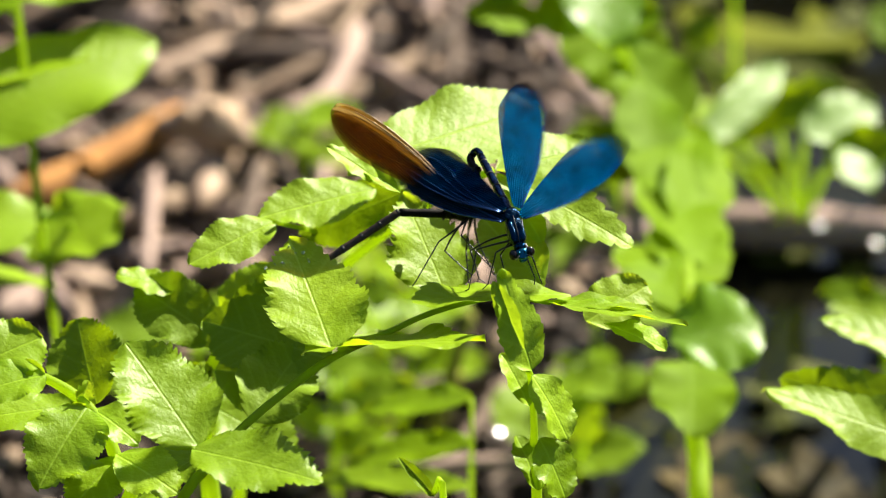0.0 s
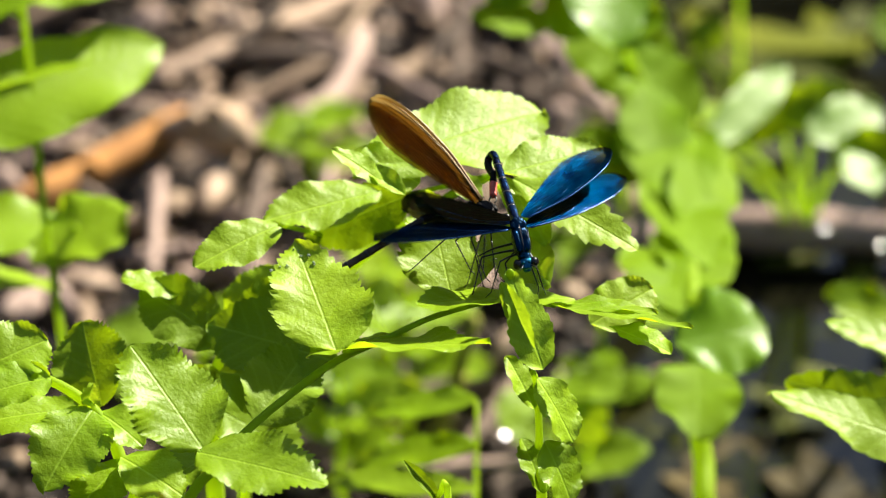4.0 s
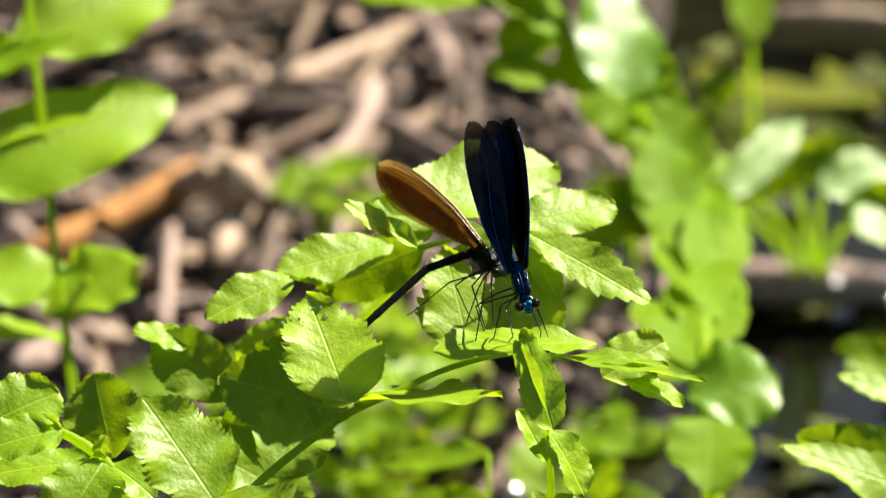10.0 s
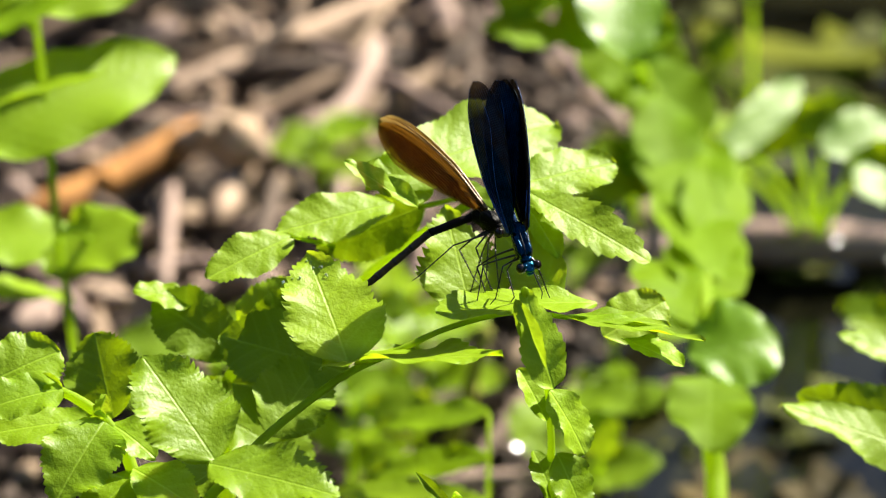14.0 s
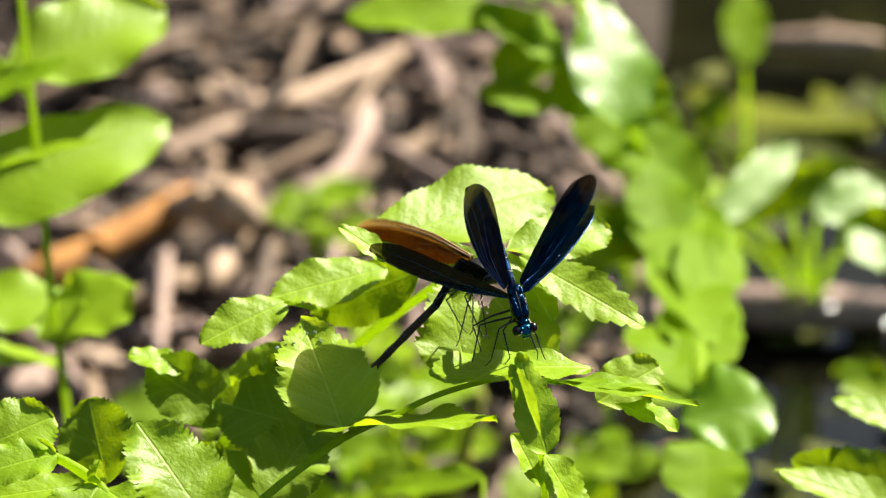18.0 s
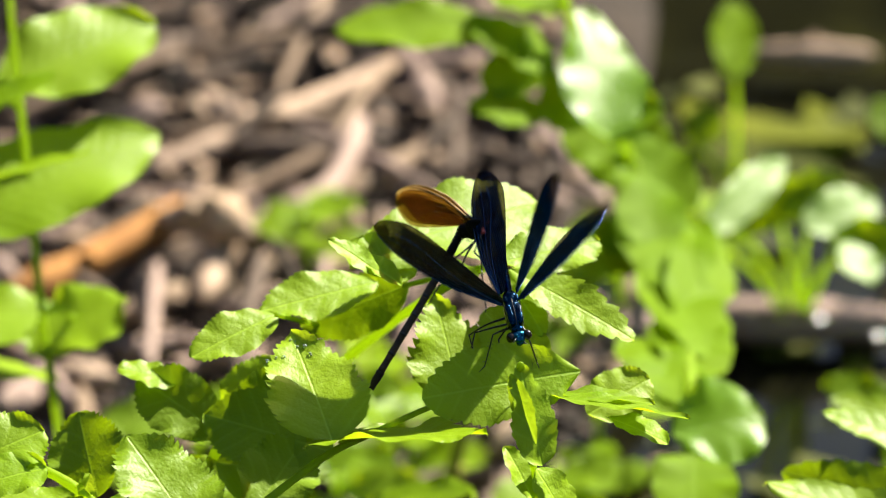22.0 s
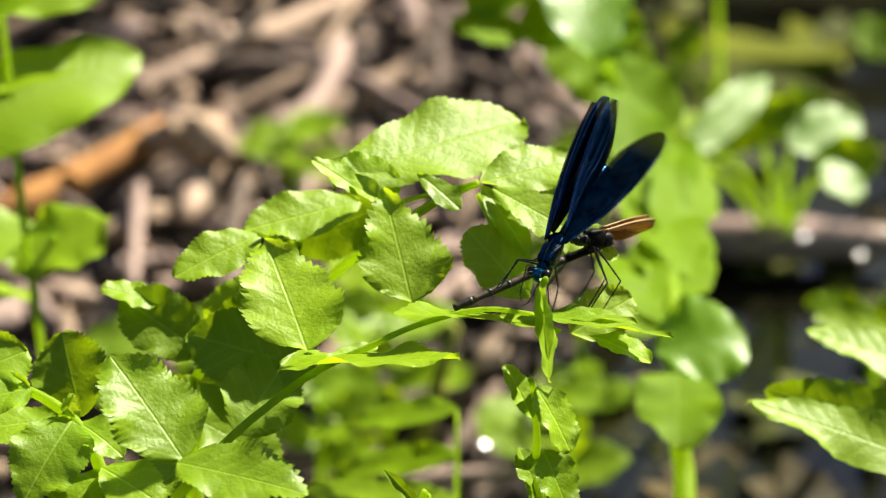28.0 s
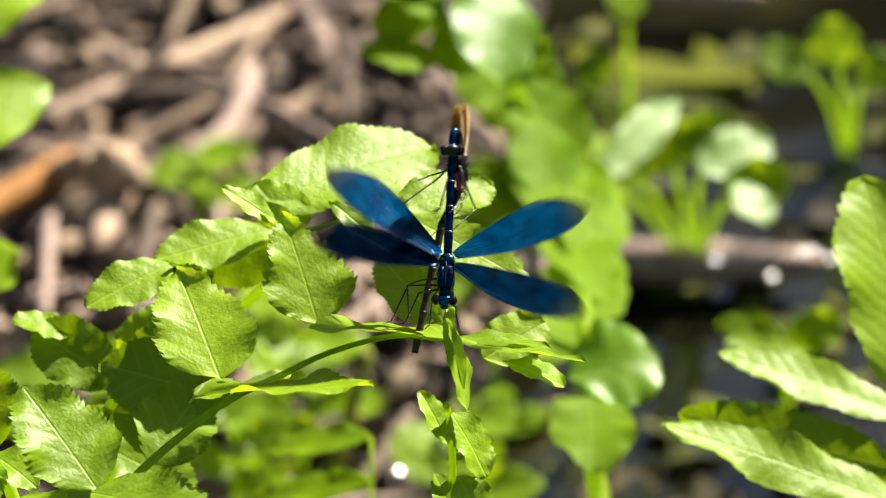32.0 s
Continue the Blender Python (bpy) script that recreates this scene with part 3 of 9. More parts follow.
    p = plant_at("tall_plant", (0.118, 0.21, 0.0), "tall stream-side plant with paired round glossy leaves")
    stem(p, [(0.1180, 0.2100, -0.0300), (0.0865, 0.1700, 0.0600), (0.0674, 0.1311, 0.1003), (0.0659, 0.1425, 0.1110), (0.0646, 0.1532, 0.1206), (0.0651, 0.1803, 0.1307), (0.0664, 0.2395, 0.1246), (0.0628, 0.2867, 0.1254), (0.0536, 0.3016, 0.1440), (0.0428, 0.3125, 0.1645), (0.0351, 0.3234, 0.1851)], [0.0028, 0.0026, 0.0018, 0.0013])
    L = partial(leaf, p, mat=LEAF_ROUND, teeth=0, blunt=0.5)
    L((0.0649, 0.1586, 0.1290), (0.0633, 0.1323, 0.1239), 0.0216, (0.047, -0.678, 0.734), peak=0.42, fold=6)
    L((0.0596, 0.1661, 0.1308), (0.0826, 0.1747, 0.1304), 0.0243, (0.390, -0.442, 0.808), mat=LEAF_SHEEN, peak=0.55, fold=8, curl=0.16, label="round leaf with a pale sheen")
    L((0.0644, 0.1803, 0.1307), (0.0517, 0.2205, 0.1281), 0.0194, (0.259, -0.560, 0.787), peak=0.5, fold=8)
    L((0.0652, 0.2303, 0.1261), (0.0776, 0.2884, 0.1236), 0.0202, (0.309, -0.614, 0.726), peak=0.5, fold=6)
    L((0.0663, 0.2432, 0.1242), (0.0678, 0.1940, 0.1287), 0.0216, (0.094, -0.675, 0.732), peak=0.5, fold=6)
    L((0.0635, 0.2712, 0.1231), (0.0467, 0.2893, 0.1241), 0.0176, (0.254, -0.395, 0.883), peak=0.5, fold=7)
    L((0.0567, 0.2962, 0.1387), (0.0632, 0.2630, 0.1236), 0.0207, (0.304, -0.584, 0.753), peak=0.55, fold=7)
    L((0.0523, 0.3063, 0.1433), (0.0714, 0.2904, 0.1288), 0.0230, (0.299, -0.553, 0.778), peak=0.5, fold=7)
    L((0.0571, 0.3032, 0.1328), (0.0431, 0.3108, 0.1421), 0.0213, (0.259, -0.560, 0.787), peak=0.5, fold=7)
    L((0.0467, 0.3052, 0.1508), (0.0633, 0.2960, 0.1572), 0.0134, (0.287, -0.494, 0.821), peak=0.6, fold=7)
    L((0.0346, 0.2992, 0.1540), (0.0101, 0.2923, 0.1600), 0.0143, (0.229, -0.222, 0.948), peak=0.5, fold=7)
    L((0.0489, 0.2880, 0.1520), (0.0431, 0.3274, 0.1735), 0.0252, (0.373, -0.445, 0.814), mat=LEAF_SHEEN, peak=0.36, fold=6, curl=0.14, label="pale glossy upright leaf")
    L((0.0416, 0.3164, 0.1576), (0.0335, 0.3017, 0.1490), 0.0168, (0.249, -0.499, 0.830), peak=0.5, fold=8)
    L((0.0343, 0.3118, 0.1632), (0.0102, 0.3111, 0.1761), 0.0213, (0.173, -0.169, 0.970), peak=0.5, fold=7)
    L((0.0335, 0.3139, 0.1673), (0.0148, 0.2983, 0.1617), 0.0168, (0.254, -0.395, 0.883), peak=0.5, fold=7)
    L((0.0188, 0.3168, 0.1728), (-0.0255, 0.3061, 0.1763), 0.0185, (0.174, -0.288, 0.942), peak=0.5, fold=7)
    L((0.0495, 0.3131, 0.1419), (0.0652, 0.3072, 0.1308), 0.0258, (0.089, -0.577, 0.812), peak=0.5, fold=6)
    L((0.0602, 0.2979, 0.1250), (0.0689, 0.2570, 0.1237), 0.0267, (0.092, -0.643, 0.761), peak=0.5, fold=6)
    L((0.0583, 0.2902, 0.1236), (0.0390, 0.2680, 0.1231), 0.0200, (0.089, -0.577, 0.812), peak=0.5, fold=6)
    L((0.0622, 0.2053, 0.1298), (0.0528, 0.1751, 0.1305), 0.0206, (0.092, -0.643, 0.761), peak=0.5, fold=6)
    L((0.0554, 0.2997, 0.1310), (0.0681, 0.2432, 0.1242), 0.0235, (0.254, -0.529, 0.809), peak=0.5, fold=5)
    L((0.0604, 0.2680, 0.1231), (0.0715, 0.2076, 0.1285), 0.0225, (0.259, -0.560, 0.787), peak=0.5, fold=5)
    L((0.0401, 0.3163, 0.1525), (0.0571, 0.3032, 0.1328), 0.0280, (0.254, -0.529, 0.809), peak=0.5, fold=5)
    L((0.0620, 0.2551, 0.1230), (0.0598, 0.2734, 0.1245), 0.0088, (0.373, -0.445, 0.814), mat=LEAF_SHEEN, peak=0.5, fold=2, curl=0.02)
    L((0.0366, 0.3191, 0.1768), (0.0149, 0.3216, 0.1816), 0.0190, (0.182, -0.097, 0.978), peak=0.5, fold=7)
    return p


def right_front_plant():
    p = plant_at("broad_leaf_plant", (0.2, 0.1, 0.0), "plant with long toothed pale green leaves over the water")
    stem(p, [(0.2, 0.1, -0.035), (0.182, 0.08, 0.08), (0.1526, 0.0330, 0.1714), (0.1426, 0.0435, 0.1805), (0.1336, 0.0524, 0.1865), (0.1283, 0.0636, 0.1970)], [0.003, 0.0028, 0.0024, 0.0016])
    leaf(p, (0.1285, 0.0330, 0.1714), (0.0711, 0.0377, 0.1930), 0.0140, (-0.120, -0.300, 0.945), LEAF_PALE, peak=0.5, fold=4, teeth=16, bite=0.03, blunt=0.5, curl=0.05, wave=0.09)
    leaf(p, (0.1254, 0.0477, 0.1734), (0.0766, 0.0577, 0.1837), 0.0140, (0.350, -0.800, 0.490), LEAF_DEEP_SHADE, peak=0.5, fold=6, teeth=16, bite=0.03, blunt=0.6)
    leaf(p, (0.1332, 0.0693, 0.1720), (0.0868, 0.0759, 0.1882), 0.0128, (0.000, -0.263, 0.965), LEAF, peak=0.55, fold=6, teeth=14, bite=0.03, blunt=0.6)
    leaf(p, (0.1266, 0.0532, 0.1881), (0.1190, 0.0921, 0.2230), 0.0250, (0.281, -0.312, 0.908), LEAF_PALE, peak=0.5, fold=6, teeth=16, bite=0.03, blunt=0.55)
    leaf(p, (0.1259, 0.0685, 0.1871), (0.1135, 0.0925, 0.2108), 0.0115, (0.363, -0.303, 0.881), LEAF, peak=0.55, fold=10, teeth=14, bite=0.03, blunt=0.55)
    petiole(p, (0.1285, 0.0338, 0.1730), (0.1426, 0.0435, 0.1805), 0.0014)
    petiole(p, (0.1332, 0.0693, 0.1720), (0.1347, 0.0507, 0.1854), 0.0014)
    return p


def low_water_plant():
    p = plant_at("low_plant", (0.0102, 0.1670, 0.0000), "low plant with toothed yellow-green leaves near the water")
    stem(p, [(0.0102, 0.1670, -0.0120), (0.0102, 0.1370, 0.1021), (0.0105, 0.1439, 0.1274)], [0.0010, 0.0007, 0.0004])
    leaf(p, (0.0104, 0.1405, 0.1294), (-0.0159, 0.1569, 0.1163), 0.0113, (0.250, -0.350, 0.900), LEAF, peak=0.5, blunt=0.55, fold=6, teeth=12)
    leaf(p, (0.0103, 0.1388, 0.1180), (-0.0203, 0.1542, 0.1029), 0.0116, (0.250, -0.350, 0.900), LEAF, peak=0.5, blunt=0.55, fold=6, teeth=12)
    leaf(p, (0.0101, 0.1268, 0.1126), (-0.0271, 0.1458, 0.1038), 0.0094, (0.250, -0.350, 0.900), LEAF_PALE, peak=0.5, blunt=0.55, fold=6, teeth=12)
    return p


sprig, wet_leaf, low_leaf = main_sprig()
perch, upright = perch_leaf_and_partner(sprig)
back_sprig()
shoot = front_sprig()
top_leaf = shoot_tip(shoot)
left_cluster()
middle_cluster()
tall_left_plant()
tall_right_plant()
right_front_plant()
low_water_plant()


# ---------------------------------------------------------------- plants further back
def small_plant(foot, height, spread, leaves, mat, seed, label, lean=(0, 0), width=0.6, name="seedling"):
    """A low plant: stem, then leaves set round it with their faces to the light."""
    rng = random.Random(seed)
    foot = Vector(foot)
    p = plant_at(name, foot, label, group="low plants along the stream")
    top = foot + Vector((lean[0], lean[1], height))
    stem(p, [foot - UP * 0.004, foot.lerp(top, 0.5) + Vector((lean[0] * 0.2, 0, 0)), top], [0.0016, 0.001], sides=6)
    for i in range(leaves):
        a = i * 2.4 + rng.uniform(-0.4, 0.4)
        k = 0.35 + 0.65 * (i + 0.5) / leaves
        base = foot.lerp(top, k)
        out = Vector((math.cos(a), math.sin(a), rng.uniform(-0.05, 0.5)))
        size = spread * rng.uniform(0.7, 1.15)
        leaf(p, base, base + out.normalized() * size, size * width, UP + out * 0.2 + Vector((0, -0.35, 0)), mat, peak=0.5, blunt=0.55, fold=8, teeth=7 if mat is not LEAF_ROUND else 0, curl=0.2)
    return p


LOW = "small green plant growing at the wet edge of the bank"
for k, (where, h, spread, n, mat) in enumerate((
        ((-0.0066, 0.3452, 0.0000), 0.045, 0.024, 6, LEAF),
        ((-0.0399, 0.4944, 0.0000), 0.03, 0.02, 6, LEAF), ((-0.0378, 0.3355, 0.0000), 0.05, 0.02, 4, LEAF_DEEP_SHADE),
        ((0.0486, 0.3226, 0.0000), 0.05, 0.018, 4, LEAF_ROUND), ((0.0410, 0.4400, 0.0000), 0.012, 0.016, 4, LEAF_DEEP_SHADE),
        ((-0.0663, 0.2976, 0.0000), 0.07, 0.03, 6, LEAF_DEEP_SHADE),
        ((-0.0268, 0.2915, 0.0000), 0.05, 0.026, 5, LEAF), ((0.0352, 0.2885, 0.0000), 0.05, 0.024, 6, LEAF_DEEP_SHADE), ((0.0877, 0.4944, 0.0000), 0.03, 0.02, 5, LEAF_DEEP_SHADE),
        ((-0.0139, 0.3928, 0.0000), 0.03, 0.02, 3, LEAF_PALE))):
    small_plant(where, h, spread, n, mat, 100 + k, LOW)


def water_weed(where, blades, label):
    """Glossy blades on thin stalks that rise from the stream bed."""
    p = plant_at("water_weed", where, label, group="low plants along the stream")
    foot = Vector(where) - UP * 0.02
    for base, tip, w, face, mat in blades:
        part("leaf_stalk", tube(bmesh.new(), [foot, foot.lerp(Vector(base), 0.5) + UP * 0.006, base], [0.0014, 0.0009], sides=6), STEM, p)
        leaf(p, base, tip, w, face, mat, teeth=0, blunt=0.5, peak=0.5, fold=4, curl=0.06)
    return p


SHEEN = (0.373, -0.445, 0.814)
DULL = (0.000, -0.613, 0.790)
water_weed((0.1270, 0.5282, -0.0200), [
    ((0.0811, 0.3612, 0.0858), (0.1068, 0.3964, 0.0944), 0.0125, SHEEN, LEAF_GLOSSY), ((0.0923, 0.3796, 0.0778), (0.1126, 0.3864, 0.0905), 0.0130, DULL, LEAF_ROUND),
    ((0.1041, 0.3820, 0.0823), (0.1244, 0.3868, 0.0912), 0.0160, DULL, LEAF_DEEP_SHADE), ((0.1107, 0.3618, 0.0869), (0.1334, 0.3817, 0.0881), 0.0165, SHEEN, LEAF_GLOSSY),
    ((0.1174, 0.3579, 0.0796), (0.1373, 0.3618, 0.0869), 0.0165, DULL, LEAF_ROUND), ((0.1214, 0.3514, 0.0886), (0.1277, 0.3367, 0.0823), 0.0140, SHEEN, LEAF_GLOSSY)], "pale glossy water weed standing in the stream")
water_weed((0.1121, 0.6247, -0.0200), [((0.0975, 0.4737, 0.0843), (0.0984, 0.5034, 0.0976), 0.0150, DULL, LEAF_ROUND), ((0.0839, 0.4635, 0.0652), (0.0911, 0.4695, 0.0763), 0.0120, DULL, LEAF_DEEP_SHADE)], "pale glossy water weed standing in the stream")
water_weed((0.1479, 0.4275, -0.0200), [((0.1244, 0.2517, 0.0928), (0.1055, 0.2535, 0.0962), 0.0095, DULL, LEAF_ROUND), ((0.1266, 0.2322, 0.0987), (0.1047, 0.2251, 0.1067), 0.0062, DULL, LEAF_PALE), ((0.1244, 0.2506, 0.0908), (0.1396, 0.2542, 0.0975), 0.0120, DULL, LEAF_ROUND)], "green water weed with narrow leaves in the stream")
water_weed((0.1907, 0.6108, -0.0200), [((0.1560, 0.4652, 0.0684), (0.1398, 0.4695, 0.0763), 0.0150, DULL, LEAF_DEEP_SHADE), ((0.1650, 0.4661, 0.0700), (0.1614, 0.4737, 0.0843), 0.0170, DULL, LEAF), ((0.1722, 0.4635, 0.0652), (0.1830, 0.4678, 0.0732), 0.0150, DULL, LEAF_DEEP_SHADE)], "green water weed with narrow leaves in the stream")
water_weed((0.0642, 0.5134, -0.0100), [((0.0517, 0.3402, 0.0888), (0.0370, 0.3371, 0.0831), 0.0150, DULL, LEAF_DEEP_SHADE), ((0.0559, 0.3587, 0.0811), (0.0409, 0.3626, 0.0884), 0.0150, DULL, LEAF_ROUND)], "green water weed with narrow leaves in the stream")


water_weed((-0.0050, 0.3700, 0.0000), [
    ((-0.0239, 0.2741, 0.0497), (-0.0025, 0.2756, 0.0525), 0.0133, DULL, LEAF_PALE), ((-0.0353, 0.2793, 0.0595), (-0.0097, 0.2785, 0.0580), 0.0073, DULL, LEAF), ((-0.0203, 0.2880, 0.0758), (-0.0092, 0.2886, 0.0771), 0.0114, DULL, LEAF)], "low plant with wide pale leaves on the wet bank")
water_weed((0.0420, 0.3300, -0.0100), [((0.0440, 0.2682, 0.0386), (0.0430, 0.2759, 0.0531), 0.0111, DULL, LEAF)], "low plant with an upright leaf at the water's edge")
STRAW = plain_material("dry_stalk", (0.16, 0.17, 0.02), (0.30, 0.29, 0.05), rough=0.7, scale=200, bump=0.2, depth=0.0005)
for foot, bend_at, top in (((0.0002, 0.3173, 0.0031), (0.0052, 0.3180, 0.0259), (0.0118, 0.3202, 0.0512)), ((-0.0039, 0.3169, 0.0024), (0.0011, 0.3220, 0.0119), (0.0085, 0.3207, 0.0310))):
    stalk = part("stalk", tube(bmesh.new(), [(foot[0], foot[1], -0.004), foot, bend_at, top], [0.0026, 0.0024, 0.0018], sides=8), STRAW, None, "yellowish bare stalk standing on the wet bank")
    tagged(stalk, category="stalk", group="bare stalks on the bank")


# ---------------------------------------------------------------- fallen wood
def stick(points, radius, mat, label, lift=0.0, name="stick", seed=0):
    """A weathered piece of wood lying on the bank, with a knotty outline and broken ends."""
    pts = [Vector(p) for p in points]
    mid = sum(pts, Vector()) / len(pts)
    rng = random.Random(seed)
    local = [p - mid + Vector((0, 0, rng.uniform(-0.1, 0.1) * radius)) for p in pts]
    radii = [radius * rng.uniform(0.8, 1.15) for _ in range(len(pts) + 2)]
    radii[0] *= 0.75
    radii[-1] *= 0.6
    bm = tube(bmesh.new(), local, radii, sides=10, steps=6, rough=0.09, seed=seed)
    place = Matrix.Translation(mid + UP * lift)
    ob = tagged(part(name, bm, mat, None, label, place), category=name, group="fallen wood on the bank")
    if name == "stick":
        for end, nxt in ((local[0], local[1]), (local[-1], local[-2])):
            way = (end - nxt).normalized()
            r = radius * 0.62
            broken = bmesh.new()
            tube(broken, [end - way * r * 0.6, end + way * r * 0.35, end + way * r * rng.uniform(0.7, 1.6) + UP * r * 0.3], [r, r * 0.8, r * 0.25], sides=7, steps=2, rough=0.25, seed=seed)
            part("broken_end", broken, WOOD_TAN, ob, "paler broken end", place)
        for i in range(2):
            p = local[1].lerp(local[-2], rng.random()) if len(local) > 3 else local[1]
            side = Vector((rng.uniform(-1, 1), rng.uniform(-1, 1), 0.6)).normalized()
            knot = tube(bmesh.new(), [p + side * radius * 0.5, p + side * radius * 1.15, p + side * radius * 1.5], [radius * 0.5, radius * 0.34, radius * 0.2], sides=7, steps=2, rough=0.15, seed=seed + i)
            part("knot", knot, mat, ob, "", place)
    return ob


stick([(-0.0971, 0.5530, 0.0120), (-0.0716, 0.5711, 0.0140), (-0.0487, 0.5962, 0.0140), (-0.0131, 0.6410, 0.0120)], 0.0050, BARK_PALE, "thick weathered grey-brown branch on the bank", seed=1)
stick([(-0.0244, 0.5745, 0.0200), (-0.0279, 0.5499, 0.0200), (-0.0368, 0.5196, 0.0200), (-0.0591, 0.5045, 0.0160), (-0.0666, 0.4999, 0.0120)], 0.0042, BARK_PINK, "crooked pinkish bare branch on the bank", seed=2)
stick([(-0.1357, 0.4543, 0.0140), (-0.1165, 0.4682, 0.0180), (-0.0825, 0.5051, 0.0220)], 0.0070, BARK_ORANGE, "broken rotten orange piece of wood", seed=3)
stick([(-0.0835, 0.4910, 0.0260), (-0.0723, 0.4904, 0.0280), (-0.0616, 0.4855, 0.0240)], 0.0084, WOOD_SPLIT, "pale tan split piece of wood", seed=4)
stick([(-0.0334, 0.5331, 0.0100), (-0.0182, 0.5486, 0.0120), (-0.0028, 0.5685, 0.0120)], 0.0048, WOOD_TAN, "tan peeled stick on the bank", seed=5)
stick([(-0.0822, 0.6084, 0.0160), (-0.0704, 0.5897, 0.0160), (-0.0604, 0.5870, 0.0140)], 0.0056, BARK_PALE, "pale blunt end of a branch", seed=6)
stick([(-0.1014, 0.4831, 0.0060), (-0.0797, 0.4974, 0.0080), (-0.0536, 0.5058, 0.0100)], 0.0042, BARK, "grey stick half buried in litter", seed=7)
stick([(-0.0102, 0.6583, 0.0120), (-0.0039, 0.6289, 0.0120), (0.0022, 0.6023, 0.0100)], 0.0045, BARK_PINK, "short upright grey-pink twig", seed=8)
stick([(0.0402, 0.5949, 0.0080), (0.0503, 0.5655, 0.0080), (0.0612, 0.5408, 0.0040)], 0.0038, BARK_PINK, "pinkish bare twig at the water's edge", seed=9)
stick([(-0.0256, 0.4145, 0.0060), (0.0212, 0.4555, 0.0040), (0.0545, 0.4609, 0.0000), (0.0818, 0.4852, -0.0100)], 0.0062, BARK_PINK, "long pinkish stick running into the water", seed=10)
stick([(0.0900, 0.4942, -0.0140), (0.1199, 0.4908, -0.0130), (0.1613, 0.4895, -0.0140)], 0.0080, BARK_PINK, "pinkish stick lying in the water", seed=11)
stick([(0.1257, 0.7032, -0.0120), (0.1449, 0.7017, -0.0120), (0.1662, 0.7006, -0.0120)], 0.0052, BARK_PALE, "pale stick lying across the water", seed=12)
stick([(-0.1674, 0.5808, 0.0060), (-0.1469, 0.5744, 0.0080), (-0.1245, 0.5655, 0.0080)], 0.0056, WOOD_TAN, "tan stick on the bank", seed=13)
stick([(-0.1517, 0.4632, 0.0040), (-0.1342, 0.4751, 0.0060), (-0.1225, 0.4911, 0.0060)], 0.005, BARK, "dark brown stick on the bank", seed=14)
stick([(-0.1100, 0.4478, 0.0040), (-0.0835, 0.4634, 0.0060), (-0.0676, 0.4793, 0.0080)], 0.0055, BARK, "grey stick half buried in litter", seed=15)
stick([(-0.0953, 0.4180, 0.0040), (-0.0656, 0.4328, 0.0040), (-0.0333, 0.4384, 0.0040)], 0.0045, BARK_PINK, "pinkish stick on the bank", seed=16)
stick([(-0.0428, 0.5199, 0.0060), (-0.0314, 0.5244, 0.0080), (-0.0237, 0.5201, 0.0080)], 0.0045, WOOD_TAN, "tan chip of wood", seed=17)
stick([(-0.0898, 0.5767, 0.0080), (-0.1132, 0.5457, 0.0080), (-0.1267, 0.5199, 0.0060)], 0.0045, BARK, "dark grey branch on the bank", seed=18)
stick([(-0.0047, 0.5545, 0.0080), (0.0130, 0.5722, 0.0080), (0.0288, 0.5740, 0.0060)], 0.0042, BARK, "brown twig on the bank", seed=19)
stick([(-0.0008, 0.6375, 0.0080), (0.0133, 0.6135, 0.0080), (0.0317, 0.6225, 0.0060)], 0.0042, BARK, "brown twig on the bank", seed=20)
stick([(-0.1408, 0.6417, 0.0060), (-0.1109, 0.6565, 0.0060), (-0.0809, 0.6816, 0.0060)], 0.0045, BARK, "brown twig on the bank", seed=21)
stick([(-0.0640, 0.5063, 0.0140), (-0.0692, 0.4838, 0.0140), (-0.0739, 0.4581, 0.0140)], 0.0052, BARK_PALE, "pale bare branch end leaning on the bank", seed=30)
stick([(-0.0962, 0.4228, 0.0140), (-0.0777, 0.4265, 0.0140), (-0.0530, 0.4118, 0.0140)], 0.0040, BARK_PINK, "pinkish stick on the bank", seed=31)
stick([(-0.1140, 0.4103, 0.0140), (-0.1065, 0.4056, 0.0140), (-0.0984, 0.4031, 0.0140)], 0.0041, BARK_PALE, "short pale piece of wood on the bank", seed=32)
stick([(-0.0930, 0.3877, 0.0140), (-0.0881, 0.3789, 0.0140), (-0.0844, 0.3668, 0.0140)], 0.0045, BARK_PINK, "short grey-pink piece of wood on the bank", seed=33)
stick([(-0.0995, 0.4446, 0.0140), (-0.0909, 0.4531, 0.0140), (-0.0805, 0.4632, 0.0140)], 0.0036, WOOD_TAN, "tan peeled stick on the bank", seed=34)
stick([(-0.1082, 0.3930, 0.0140), (-0.1052, 0.3755, 0.0140), (-0.1011, 0.3549, 0.0140)], 0.0034, WOOD_TAN, "tan peeled stick on the bank", seed=35)
stick([(-0.1329, 0.3859, 0.0140), (-0.1237, 0.4002, 0.0140), (-0.1153, 0.4056, 0.0140)], 0.0036, BARK_PINK, "pinkish stick on the bank", seed=36)
stick([(-0.0549, 0.3930, 0.0140), (-0.0390, 0.3859, 0.0140), (-0.0250, 0.3824, 0.0140)], 0.0038, BARK_PINK, "pinkish stick on the bank", seed=37)

rng = random.Random(5)
for k in range(150):
    u, v = rng.uniform(-0.2, 0.06), rng.uniform(0.28, 0.95)
    a, n = rng.gauss(1.0, 0.75), rng.uniform(0.012, 0.045)
    d = Vector((math.cos(a), math.sin(a), rng.uniform(-0.05, 0.15))) * n
    c = Vector((u, v, rng.uniform(0.003, 0.024)))
    thick, wood = rng.uniform(0.0012, 0.0034), rng.choice((BARK, BARK, BARK, BARK_PINK, BARK_PINK, WOOD_TAN))
    if u > 0.012 and v < 0.46:  # the wet margin is bare
        continue
